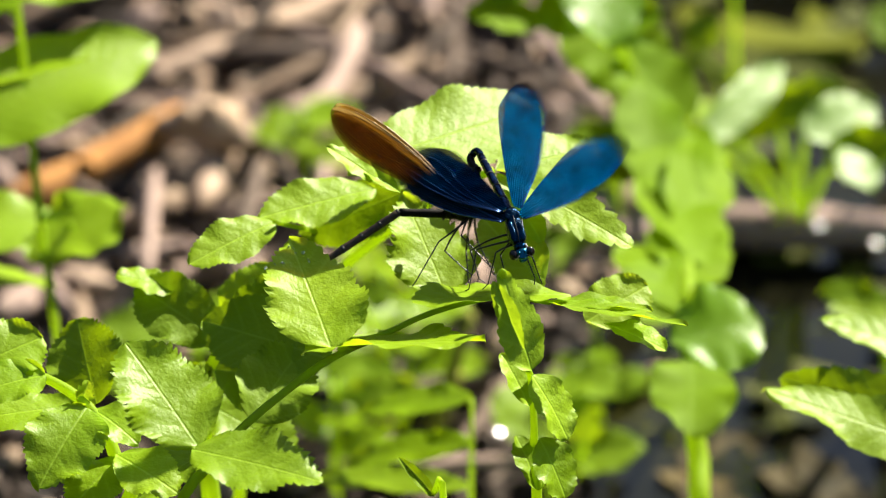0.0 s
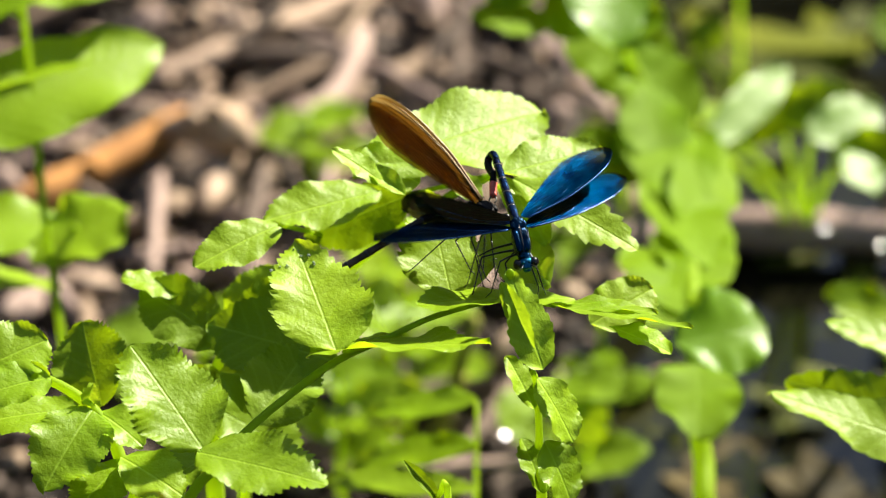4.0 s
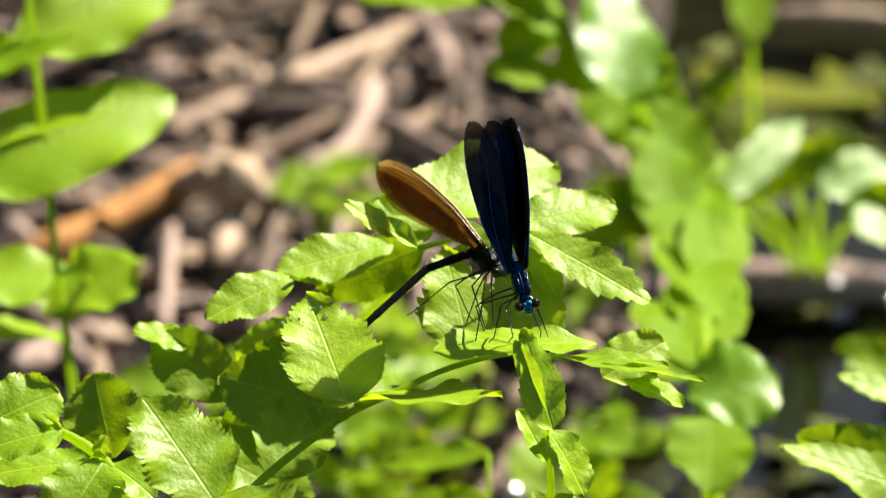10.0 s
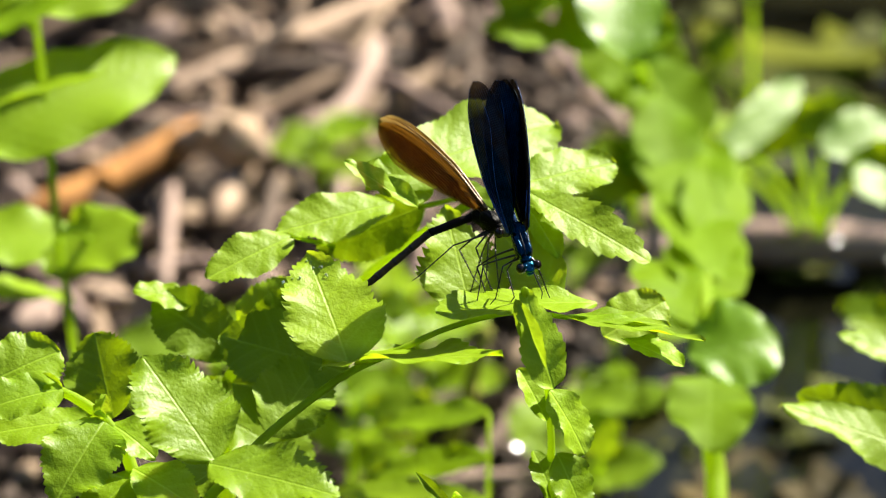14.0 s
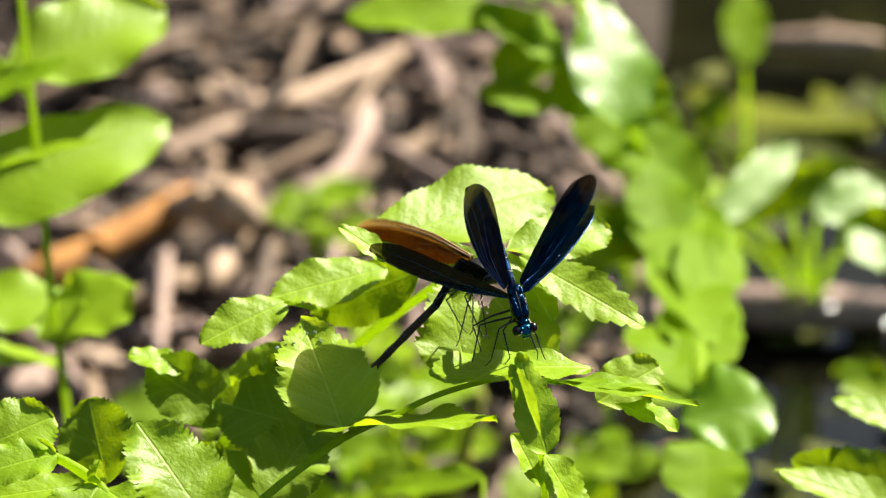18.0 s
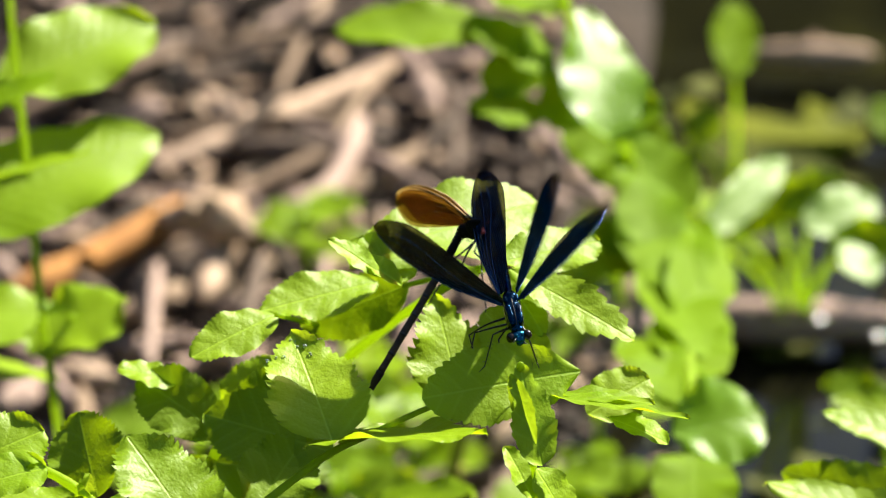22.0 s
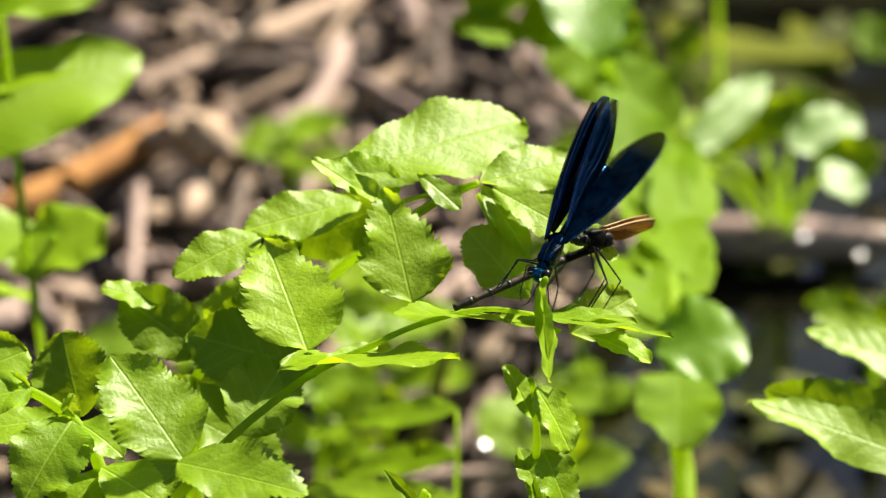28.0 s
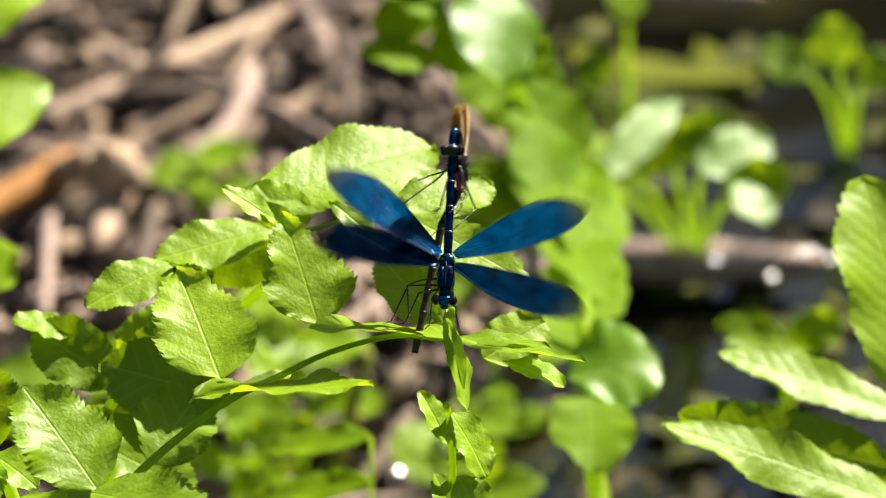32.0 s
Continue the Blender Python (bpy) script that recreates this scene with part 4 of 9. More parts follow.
    stick([c - d, c + Vector((0, 0, 0.002)), c + d], thick, wood, "small dry brown twig among leaf litter", name="twig", seed=200 + k)


def scatter(name, count, box, size, mat, label, seed, z=0.0, tilt=0.5, kind="stuff"):
    """Loose flakes strewn on the ground, joined."""
    r = random.Random(seed)
    verts, faces = [], []
    for _ in range(count):
        c = Vector((r.uniform(box[0], box[1]), r.uniform(box[2], box[3]), z + r.uniform(0, 0.006)))
        turn = Euler((r.gauss(0, tilt), r.gauss(0, tilt), r.uniform(0, 6.28))).to_matrix()
        s = size * r.uniform(0.4, 1.5)
        k = len(verts)
        n = 7
        for side in (0, 1):
            for i in range(n):
                a = 2 * math.pi * i / n
                rad = s * r.uniform(0.7, 1.1)
                verts.append(c + turn @ Vector((math.cos(a) * rad, math.sin(a) * rad * 0.55, side * s * 0.16 + 0.12 * s * math.cos(2 * a))))
        faces.append([k + n + i for i in range(n)])
        faces.append([k + n - 1 - i for i in range(n)])
        faces.extend([k + i, k + (i + 1) % n, k + n + (i + 1) % n, k + n + i] for i in range(n))
    data = bpy.data.meshes.new(name)
    data.from_pydata(verts, [], faces)
    data.materials.append(mat)
    return tagged(new(name, data), label, "litter", kind=kind)


def wood_chip(c, r, turn, mat, seed):
    """A rounded, split lump of wood or bark."""
    rr = random.Random(seed)
    bm = bmesh.new()
    bmesh.ops.create_icosphere(bm, subdivisions=2, radius=1.0)
    for v in bm.verts:
        k = 1 + 0.35 * noise.noise(v.co * 1.3 + Vector((seed, 0, 0)))
        v.co = Vector((v.co.x * r * k * rr.uniform(0.95, 1.05), v.co.y * r * 0.62 * k, v.co.z * r * 0.42 * k))
    return tagged(part("wood_chip", bm, mat, None, "weathered chip of wood among the litter", Matrix.Translation(c) @ turn), category="wood chip", group="wood chips on the bank")


rng = random.Random(21)
for k in range(250):
    c = Vector((rng.uniform(-0.2, 0.07), rng.uniform(0.3, 0.95) if k < 170 else rng.uniform(0.34, 0.52), rng.uniform(0.004, 0.016)))
    wood_chip(c, rng.uniform(0.003, 0.0082), Euler((rng.gauss(0, 0.4), rng.gauss(0, 0.4), rng.uniform(0, 3.1))).to_matrix().to_4x4(), rng.choice((BARK_PALE, BARK_PINK, WOOD_TAN, BARK_PINK, BARK)), 400 + k)

scatter("leaf_litter", 3200, (-0.26, 0.05, 0.25, 1.0), 0.0065, LITTER, "dark brown dead leaf scraps and bark chips covering the bank", 11, tilt=0.75)
scatter("bark_chips", 1500, (-0.26, 0.05, 0.25, 1.0), 0.0040, LITTER_PALE, "pale tan bark chips strewn over the bank", 13, z=0.004)
# wood chips whose pale colour stands in for small bright glints
scatter("pale_chips", 480, (-0.24, 0.06, 0.4, 1.05), 0.0036, BARK_PALE, "small pale chips of wood on the bank, their pale colour standing in for glints", 17, z=0.012, tilt=0.4)
mats = random.Random(19)
for k in range(20):
    spot = (mats.uniform(0.07, 0.165), mats.uniform(0.575, 0.665))
    floating = scatter("algae_mat", 1, (spot[0], spot[0], spot[1], spot[1]), 0.021, ALGAE_MAT, "yellow-green mat of algae floating on the stream", 400 + k, z=-0.0265, tilt=0.02, kind="")
    tagged(floating, category="algae", group="algae mats on the stream")
scatter("drowned_leaves", 70, (0.06, 0.28, 0.26, 0.56), 0.013, LITTER_BROWN, "sunken olive-brown dead leaves in the dark water", 23, z=-0.0265, tilt=0.03)
scatter("floating_algae", 280, (0.05, 0.42, 0.2, 0.69), 0.008, ALGAE, "yellow-green algae scraps floating on the dark water", 12, z=-0.025, tilt=0.12)


# ---------------------------------------------------------------- added sun glints
GLINT = plain_material("water_drop", (0.02, 0.02, 0.02), (0.03, 0.03, 0.03), rough=0.24, scale=50, bump=0.0, spec=0.4)
# flat glossy discs, added and turned between sun and camera to make bright glints
for where, size in (((0.0197, 0.2654, 0.0441), 0.0016), ((0.1464, 0.4645, -0.0045), 0.0011), ((0.1573, 0.4807, -0.0045), 0.0011), ((0.1616, 0.4817, -0.0045), 0.0011), ((0.1672, 0.4764, -0.0045), 0.0011), ((0.1288, 0.4765, -0.0045), 0.0011)):
    half = (TO_SUN + (Vector(EYE) - Vector(where)).normalized()).normalized()
    drop = part("water_drop", blob(bmesh.new(), (0, 0, 0), (size, size, size * 0.12), u=24, v=12), GLINT, None, "tiny glossy disc tilted to throw a sun glint", Matrix.Translation(where) @ half.to_track_quat("Z", "Y").to_matrix().to_4x4())
    tagged(drop, category="water drop", group="glinting water drops")


m, t, bsdf, out = material("dew")
bsdf.inputs["Base Color"].default_value = (0.9, 0.95, 0.9, 1)
bsdf.inputs["Roughness"].default_value = 0.06
bsdf.inputs["Transmission Weight"].default_value = 0.9
bsdf.inputs["IOR"].default_value = 1.33
rng = random.Random(31)
reach = max(v.co.x for v in wet_leaf.data.vertices)
spots = [v for v in wet_leaf.data.vertices if 0.72 * reach < v.co.x < 0.96 * reach]
for v in rng.sample(spots, 9):
    where = sprig.matrix_basis @ wet_leaf.matrix_basis @ v.co
    size = rng.uniform(0.00022, 0.0004)
    drop = part("dew_drop", blob(bmesh.new(), (0, 0, size * 0.5), (size, size, size * 0.75), u=12, v=8), m, None, "tiny clear dew drop near the tip of a leaflet", Matrix.Translation(where) @ wet_leaf.matrix_basis.to_quaternion().to_matrix().to_4x4())
    tagged(drop, category="dew drop", group="dew drops on a leaflet")

blade = plant_at("grass_blade", (0.004, -0.03, 0.0), "narrow dark green grass blade standing by the sprig")
stem(blade, [(0.004, -0.03, -0.006), (0.004, -0.028, 0.09), (0.0031, -0.0228, 0.1984), (0.0007, -0.0202, 0.2034)], [0.0009, 0.0008, 0.0006])
leaf(blade, (0.0009, -0.0205, 0.2029), (-0.0061, -0.0194, 0.2113), 0.0028, (0.365, -0.720, 0.590), LEAF_DEEP_SHADE, name="blade", teeth=0, fold=25)
FLECK = plain_material("pale_fleck", (0.6, 0.5, 0.4), (0.8, 0.7, 0.6), rough=0.6, scale=900)
fleck = part("fleck", blob(bmesh.new(), (0, 0, 0), (0.0009, 0.0005, 0.0003), u=10, v=6), FLECK, None, "tiny pale fleck lying on a leaflet", Matrix.Translation((-0.0190, -0.0092, 0.2352)))
tagged(fleck, category="fleck")


# ---------------------------------------------------------------- the two damselflies
def body_material(name, a, b, rough, metal, scale=900, bump=0.35, spec=0.3):
    return plain_material(name, a, b, rough=rough, metal=metal, scale=scale, bump=bump, depth=0.0002, detail=3.0, spec=spec)


BLUE = body_material("metallic_blue", (0.0, 0.005, 0.03), (0.002, 0.10, 0.28), 0.27, 1.0, 900, 0.7)
THORAX_BLUE = body_material("thorax_blue", (0.0, 0.001, 0.005), (0.002, 0.055, 0.13), 0.26, 1.0, 1500, 1.0)
HEAD_BLUE = body_material("metallic_blue_green", (0.001, 0.008, 0.02), (0.012, 0.17, 0.28), 0.25, 1.0, 1400, 1.0)
BLACK = body_material("black_chitin", (0.006, 0.006, 0.007), (0.025, 0.022, 0.022), 0.35, 0.0)
EYE_BLACK = body_material("eye_black", (0.004, 0.003, 0.003), (0.012, 0.007, 0.006), 0.12, 0.0, 300, 0.05)
BRONZE = body_material("dark_bronze", (0.0015, 0.0012, 0.001), (0.008, 0.006, 0.004), 0.55, 0.0, spec=0.08)
GREEN_BRONZE = body_material("green_bronze", (0.008, 0.009, 0.006), (0.06, 0.065, 0.035), 0.35, 0.4, 500, 0.6)
ABDOMEN_BROWN = body_material("brown_abdomen", (0.016, 0.011, 0.007), (0.15, 0.095, 0.055), 0.5, 0.0, 700, spec=0.2)
RED = body_material("salmon_red", (0.45, 0.07, 0.05), (0.62, 0.16, 0.11), 0.5, 0.0)


def wing_material(name, base, sheen, metal, rough, clear, glow, lines=0.00045, tip=None):
    """A veined membrane: fine lengthwise pleats, a metallic surface colour, and some light let through."""
    m, t, bsdf, out = material(name)
    co = node(t, "TexCoord").outputs["Object"]
    sep = node(t, "SeparateXYZ")
    t.links.new(co, sep.inputs[0])
    fan = maths(t, "ADD", sep.outputs[1], maths(t, "MULTIPLY", maths(t, "POWER", maths(t, "ABSOLUTE", sep.outputs[0]), 2.0), -4.0))
    wob = maths(t, "MULTIPLY", noise_of(t, co, 220, 2), 0.0006)
    wave = maths(t, "SINE", maths(t, "MULTIPLY", maths(t, "ADD", fan, wob), 2 * math.pi / lines))
    cross = maths(t, "SINE", maths(t, "MULTIPLY", maths(t, "ADD", sep.outputs[0], wob), 2 * math.pi / 0.00048))
    thin = maths(t, "POWER", maths(t, "MULTIPLY", maths(t, "ADD", wave, 1.0), 0.5), 4.0)
    rung = maths(t, "POWER", maths(t, "MULTIPLY", maths(t, "ADD", cross, 1.0), 0.5), 5.0)
    mesh_lines = maths(t, "MAXIMUM", thin, maths(t, "MULTIPLY", rung, 0.25))
    f = maths(t, "ADD", maths(t, "MULTIPLY", mesh_lines, 0.55), maths(t, "MULTIPLY", maths(t, "SUBTRACT", noise_of(t, co, 260, 4, 0.7), 0.38), 1.3))
    col = blend(t, f, base, sheen)
    t.nodes[-1].use_clamp = True
    t.links.new(col, bsdf.inputs["Base Color"])
    bsdf.inputs["Metallic"].default_value = metal
    bsdf.inputs["Roughness"].default_value = rough
    bsdf.inputs["Specular IOR Level"].default_value = 0.25
    if metal > 0.5:
        bsdf.inputs["Specular Tint"].default_value = (0.06, 0.2, 0.36, 1)
    normal = bump_of(t, maths(t, "ADD", wave, maths(t, "MULTIPLY", cross, 0.4)), 0.5, 0.00012)
    t.links.new(normal, bsdf.inputs["Normal"])
    lit = node(t, "BsdfTranslucent")
    lit.inputs["Color"].default_value = (*glow, 1)
    first = node(t, "MixShader")
    first.inputs[0].default_value = 0.3 if metal < 0.3 else 0.002
    t.links.new(bsdf.outputs[0], first.inputs[1])
    t.links.new(lit.outputs[0], first.inputs[2])
    see = node(t, "BsdfTransparent")
    see.inputs["Color"].default_value = (*glow, 1)
    second = node(t, "MixShader")
    if tip:
        edge = maths(t, "MULTIPLY", maths(t, "SUBTRACT", sep.outputs[0], tip), 125.0)
        t.nodes[-1].use_clamp = True
        rear = maths(t, "MULTIPLY", maths(t, "SUBTRACT", -0.0041, sep.outputs[1]), 1800.0)
        t.nodes[-1].use_clamp = True
        pale = maths(t, "MAXIMUM", edge, maths(t, "MULTIPLY", rear, 0.5))
        t.links.new(maths(t, "ADD", maths(t, "MULTIPLY", pale, 0.55), clear), second.inputs[0])
    else:
        second.inputs[0].default_value = clear
    t.links.new(first.outputs[0], second.inputs[1])
    t.links.new(see.outputs[0], second.inputs[2])
    t.links.new(second.outputs[0], out.inputs["Surface"])
    return m


WING_BLUE = wing_material("blue_wing", (0.0001, 0.0008, 0.003), (0.0005, 0.040, 0.084), 1.0, 0.34, 0.012, (0.34, 0.27, 0.15), tip=0.0245)
WING_AMBER = wing_material("amber_wing", (0.030, 0.019, 0.004), (0.12, 0.075, 0.018), 0.0, 0.42, 0.56, (0.60, 0.41, 0.12))
VEIN_BLUE = body_material("blue_vein", (0.01, 0.03, 0.10), (0.06, 0.20, 0.50), 0.25, 0.6)
VEIN_BROWN = body_material("brown_vein", (0.16, 0.09, 0.035), (0.52, 0.38, 0.20), 0.35, 0.0)


def chord(s, width):
    """Front and rear edge of a wing at s of its length."""
    grow = min(1.0, 0.10 + 1.15 * s ** 0.85)
    end = math.sqrt(max(0.0, 1 - ((s - 0.52) / 0.48) ** 2.0)) if s > 0.52 else 1.0
    back = 0.22 * width * s
    return (0.48 * end - 0.22) * width * min(1, 0.25 + 2.2 * s) + back, (-0.52 * end - 0.22) * width * grow + back


def wing_mesh(length, width, bend=0.03):
    bm = bmesh.new()
    rows, cols = 26, 10
    grid = []
    for i in range(rows + 1):
        s = math.sin(0.5 * math.pi * i / rows) ** 1.2
        f, r = chord(s, width)
        row = []
        for k in range(cols + 1):
            c = k / cols
            z = 0.00010 * (1 if k % 2 else -1) * min(1, 4 * s) * (1 - s) - bend * length * s * s + 0.018 * length * math.sin(3.1 * c) * s
            row.append(bm.verts.new((s * length, f + (r - f) * c, z)))
        grid.append(row)
    for a, b in zip(grid, grid[1:]):
        for k in range(cols):
            bm.faces.new((a[k], b[k], b[k + 1], a[k + 1]))
    return bm


VEINS = ((0.0, 0.97), (0.12, 0.93), (0.24, 0.5), (0.40, 0.9), (0.62, 0.85))


def vein_mesh(length, width, c, stop, bend=0.03, thick=0.00011):
    bm = bmesh.new()
    pts = []
    for i in range(9):
        s = 0.01 + (stop - 0.01) * i / 8
        f, r = chord(s, width)
        cc = c * min(1, 0.35 + s)
        pts.append((s * length, f + (r - f) * cc, -bend * length * s * s + 0.018 * length * math.sin(3.1 * cc) * s + 0.00008))
    return tube(bm, pts, [thick * (1.7 if c == 0 else 0.6), thick * 0.4], sides=5, steps=2)


def wing(parent, name, mat, vein, length, width, label):
    w = part(name, wing_mesh(length, width), mat, parent, label)
    w.matrix_basis = Matrix()
    for c, stop in VEINS:
        part("vein", vein_mesh(length, width, c, stop), vein, w).matrix_basis = Matrix()
    return w


def inside(ob):
    """Leaves a part where its mesh puts it in its parent's space."""
    ob.matrix_basis = Matrix()
    return ob


def leg(parent, points, mat, name="leg"):
    """Thigh, shin and foot, with a row of fine spines."""
    bm = bmesh.new()
    hip, knee, foot, toe = [Vector(p) for p in points]
    tube(bm, [hip, hip.lerp(knee, 0.5) + (knee - hip).orthogonal() * 0.03, knee], [0.00028, 0.00021, 0.00016], sides=6)
    tube(bm, [knee, knee.lerp(foot, 0.5), foot], [0.00016, 0.00011], sides=6)
    tube(bm, [foot, toe], [0.00013, 0.00008], sides=5)
    way = (foot - knee)
    side = way.cross(knee - hip).normalized()
    for i in range(7):
        p = knee + way * (0.12 + 0.12 * i)
        for s in (-1, 1):
            tube(bm, [p, p + side * s * 0.0007 + way.normalized() * 0.0004], [0.00005, 0.00002], sides=4, steps=1)
    return inside(part(name, bm, mat, parent))


def ringed(bm, a, b, r0, r1, rings, swell=0.06):
    """A jointed tube from a to b: each joint a little swollen at its end."""
    a, b = Vector(a), Vector(b)
    radii, pts = [], []
    for i in range(rings * 4 + 1):
        s = i / (rings * 4)
        pts.append(a.lerp(b, s))
        radii.append((r0 + (r1 - r0) * s) * (1 + swell * (1 if i % 4 in (0, 3) else -0.3)))
    return tube(bm, pts, radii, sides=12, steps=1)


def boxy(bm, centre, size, p):
    """An ellipsoid with flattened sides."""
    made = bmesh.ops.create_uvsphere(bm, u_segments=18, v_segments=12, radius=1.0)["verts"]
    for v in made:
        v.co = Vector(centre) + Vector([math.copysign(abs(k) ** p, k) * s for k, s in zip(v.co, size)])
    return bm


def male_damselfly():
    ob = tagged(new("damselfly_male"), "metallic blue male damselfly with dark blue wings on the shoot", "damselfly", "mating damselflies")
    bm = bmesh.new()
    boxy(bm, (0.0036, 0, 0.0001), (0.0030, 0.0018, 0.0020), 0.62)
    boxy(bm, (0.0004, 0, 0.0004), (0.0019, 0.00155, 0.0016), 0.75)
    for s in (-1, 1):
        boxy(bm, (0.0040, s * 0.00088, 0.0014), (0.0024, 0.00068, 0.0008), 0.7)
        boxy(bm, (0.0006, s * 0.0010, 0.0015), (0.0008, 0.0006, 0.0005), 0.8)
    thorax = inside(part("thorax", bm, THORAX_BLUE, ob, "metallic blue thorax"))
    bm = bmesh.new()
    for s in (-1, 1):
        tube(bm, [(0.006, s * 0.0008, 0.0019), (0.0035, s * 0.0014, 0.0019), (0.001, s * 0.0017, 0.0012)], [0.0001, 0.00016, 0.0001], sides=5)
    tube(bm, [(0.0066, 0, 0.0013), (0.0045, 0, 0.0023), (0.001, 0, 0.0024)], [0.0001, 0.00014, 0.0001], sides=5)
    inside(part("seam", bm, BLACK, thorax))
    bm = bmesh.new()
    boxy(bm, (0.0030, 0, -0.0009), (0.0032, 0.00145, 0.0014), 0.7)
    blob(bm, (0.0012, 0, -0.0010), (0.0026, 0.0014, 0.0013), u=14, v=10)
    inside(part("underside", bm, BLACK, thorax, "black underside of the thorax"))
    bm = bmesh.new()
    boxy(bm, (0.0069, 0, 0.0), (0.0007, 0.0013, 0.0012), 0.8)
    blob(bm, (0.0065, 0, 0.0009), (0.0005, 0.0009, 0.0005), u=12, v=8)
    inside(part("collar", bm, THORAX_BLUE, thorax))
    bm = bmesh.new()
    blob(bm, (0.0, 0, 0), (0.0011, 0.0017, 0.0012), u=18, v=10)
    boxy(bm, (0.0008, 0, 0.0005), (0.0008, 0.0010, 0.0006), 0.7)
    boxy(bm, (0.0012, 0, -0.0002), (0.0006, 0.0008, 0.00045), 0.7)
    boxy(bm, (0.0010, 0, -0.0009), (0.0006, 0.0007, 0.0005), 0.8)
    for s in (-1, 1):
        blob(bm, (0.0003, s * 0.0006, 0.00115), (0.00035, 0.0003, 0.00025), u=8, v=6)
        blob(bm, (0.0013, s * 0.0006, 0.0003), (0.0003, 0.0003, 0.0003), u=8, v=6)
    head = part("head", bm, HEAD_BLUE, ob, "metallic blue-green head")
    head.matrix_basis = Matrix.Translation((0.0083, 0, 0.0002))
    for s in (-1, 1):
        inside(part("eye", blob(bmesh.new(), (0.0001, s * 0.00165, 0.0002), (0.00105, 0.00092, 0.00112), u=16, v=12), EYE_BLACK, head, "shiny black eye"))
        inside(part("antenna", tube(bmesh.new(), [(0.0008, s * 0.0007, 0.0009), (0.0014, s * 0.0011, 0.0016), (0.0022, s * 0.0017, 0.0019)], [0.0001, 0.00004], sides=5), BLACK, head))
    for k, pts in enumerate((
            ((0.0055, -0.0012, -0.0012), (0.00748, -0.00503, 0.00131), (0.01166, -0.00753, -0.00331), (0.01240, -0.00881, -0.00382)),
            ((0.0045, -0.0013, -0.0014), (0.00334, -0.00766, -0.00477), (0.00975, -0.01079, -0.00834), (0.01006, -0.01222, -0.00865)),
            ((0.0030, -0.0014, -0.0015), (0.00089, -0.00821, -0.01035), (0.00609, -0.00767, -0.01290), (0.00710, -0.00674, -0.01330)),
            ((0.0055, 0.0012, -0.0012), (0.00944, 0.00205, -0.00114), (0.01190, 0.00300, -0.00565), (0.01296, 0.00323, -0.00615)),
            ((0.0045, 0.0013, -0.0014), (0.00580, 0.00176, -0.00722), (0.01044, 0.00248, -0.00834), (0.01156, 0.00203, -0.00896)),
            ((0.0030, 0.0014, -0.0015), (0.00415, -0.00300, -0.00804), (0.00990, -0.00308, -0.00868), (0.01068, -0.00415, -0.00920)))):
        leg(ob, pts, BLACK)
    wings = []
    for name, label in (("forewing", "dark metallic blue forewing"), ("hindwing", "dark metallic blue hindwing")):
        for _ in (-1, 1):
            wings.append(wing(ob, name, WING_BLUE, VEIN_BLUE, 0.0315 if name == "forewing" else 0.0305, 0.0106 if name == "forewing" else 0.0110, label))
    abdomen = part("abdomen", ringed(bmesh.new(), (0, 0, 0), (0.0236, 0, 0), 0.00090, 0.00076, 5), BLUE, ob, "slender metallic blue abdomen")
    for x in (0.0002, 0.0053, 0.0105, 0.0157, 0.0209):
        r = 0.00094 - 0.006 * x
        inside(part("joint", tube(bmesh.new(), [(x - 0.00025, 0, 0), (x + 0.00025, 0, 0)], [r, r], sides=12, steps=2), BLACK, abdomen))
    tail = part("abdomen_tip", ringed(bmesh.new(), (0.0052, 0, 0), (0.0085, 0, 0), 0.00074, 0.00068, 1), BRONZE, ob, "dark end of the abdomen")
    inside(part("last_segments", ringed(bmesh.new(), (0.0082, 0, 0), (0.0116, 0, 0.0), 0.00080, 0.00068, 3), RED, tail, "salmon-red last segments"))
    inside(part("clasper", tube(bmesh.new(), [(0.0114, 0.0003, 0), (0.0126, 0.0007, 0.0), (0.0134, 0.0003, 0)], [0.00018, 0.0001], sides=6), BLACK, tail))
    inside(part("clasper", tube(bmesh.new(), [(0.0114, -0.0003, 0), (0.0126, -0.0007, 0.0), (0.0134, -0.0003, 0)], [0.00018, 0.0001], sides=6), BLACK, tail))
    bm = tube(bmesh.new(), [(-0.0028, 0, 0), (-0.0012, 0.0, 0), (0.0001, 0.0004, 0), (0.0004, 0.0012, 0)], [0.00077, 0.00077, 0.00082, 0.00080], sides=12)
    bend = inside(part("abdomen_bend", bm, BLUE, ob, "metallic blue bend of the abdomen"))
    bm = tube(bmesh.new(), [(0.0004, 0.0012, 0), (0.0001, 0.0021, 0), (-0.0016, 0.0025, 0), (-0.0036, 0.0023, 0), (-0.0056, 0.0019, 0)], [0.00080, 0.00078, 0.00074, 0.00074], sides=12)
    inside(part("bend_end", bm, BRONZE, bend, "dark outer half of the bend"))
    return ob, wings, abdomen, tail, bend


def female_damselfly():
    ob = tagged(new("damselfly_female"), "dark bronze female damselfly with amber wings held by the male", "damselfly", "mating damselflies")
    bm = bmesh.new()
    boxy(bm, (0.0016, 0, 0.0002), (0.0027, 0.0015, 0.0018), 0.7)
    boxy(bm, (-0.0012, 0, -0.0003), (0.0021, 0.0014, 0.0015), 0.75)
    blob(bm, (0.0012, 0, -0.0010), (0.0028, 0.0013, 0.0014), u=14, v=10)
    boxy(bm, (0.0046, 0, 0), (0.0007, 0.0011, 0.0011), 0.8)
    for s in (-1, 1):
        boxy(bm, (0.0020, s * 0.0008, 0.0013), (0.0021, 0.0006, 0.0007), 0.7)
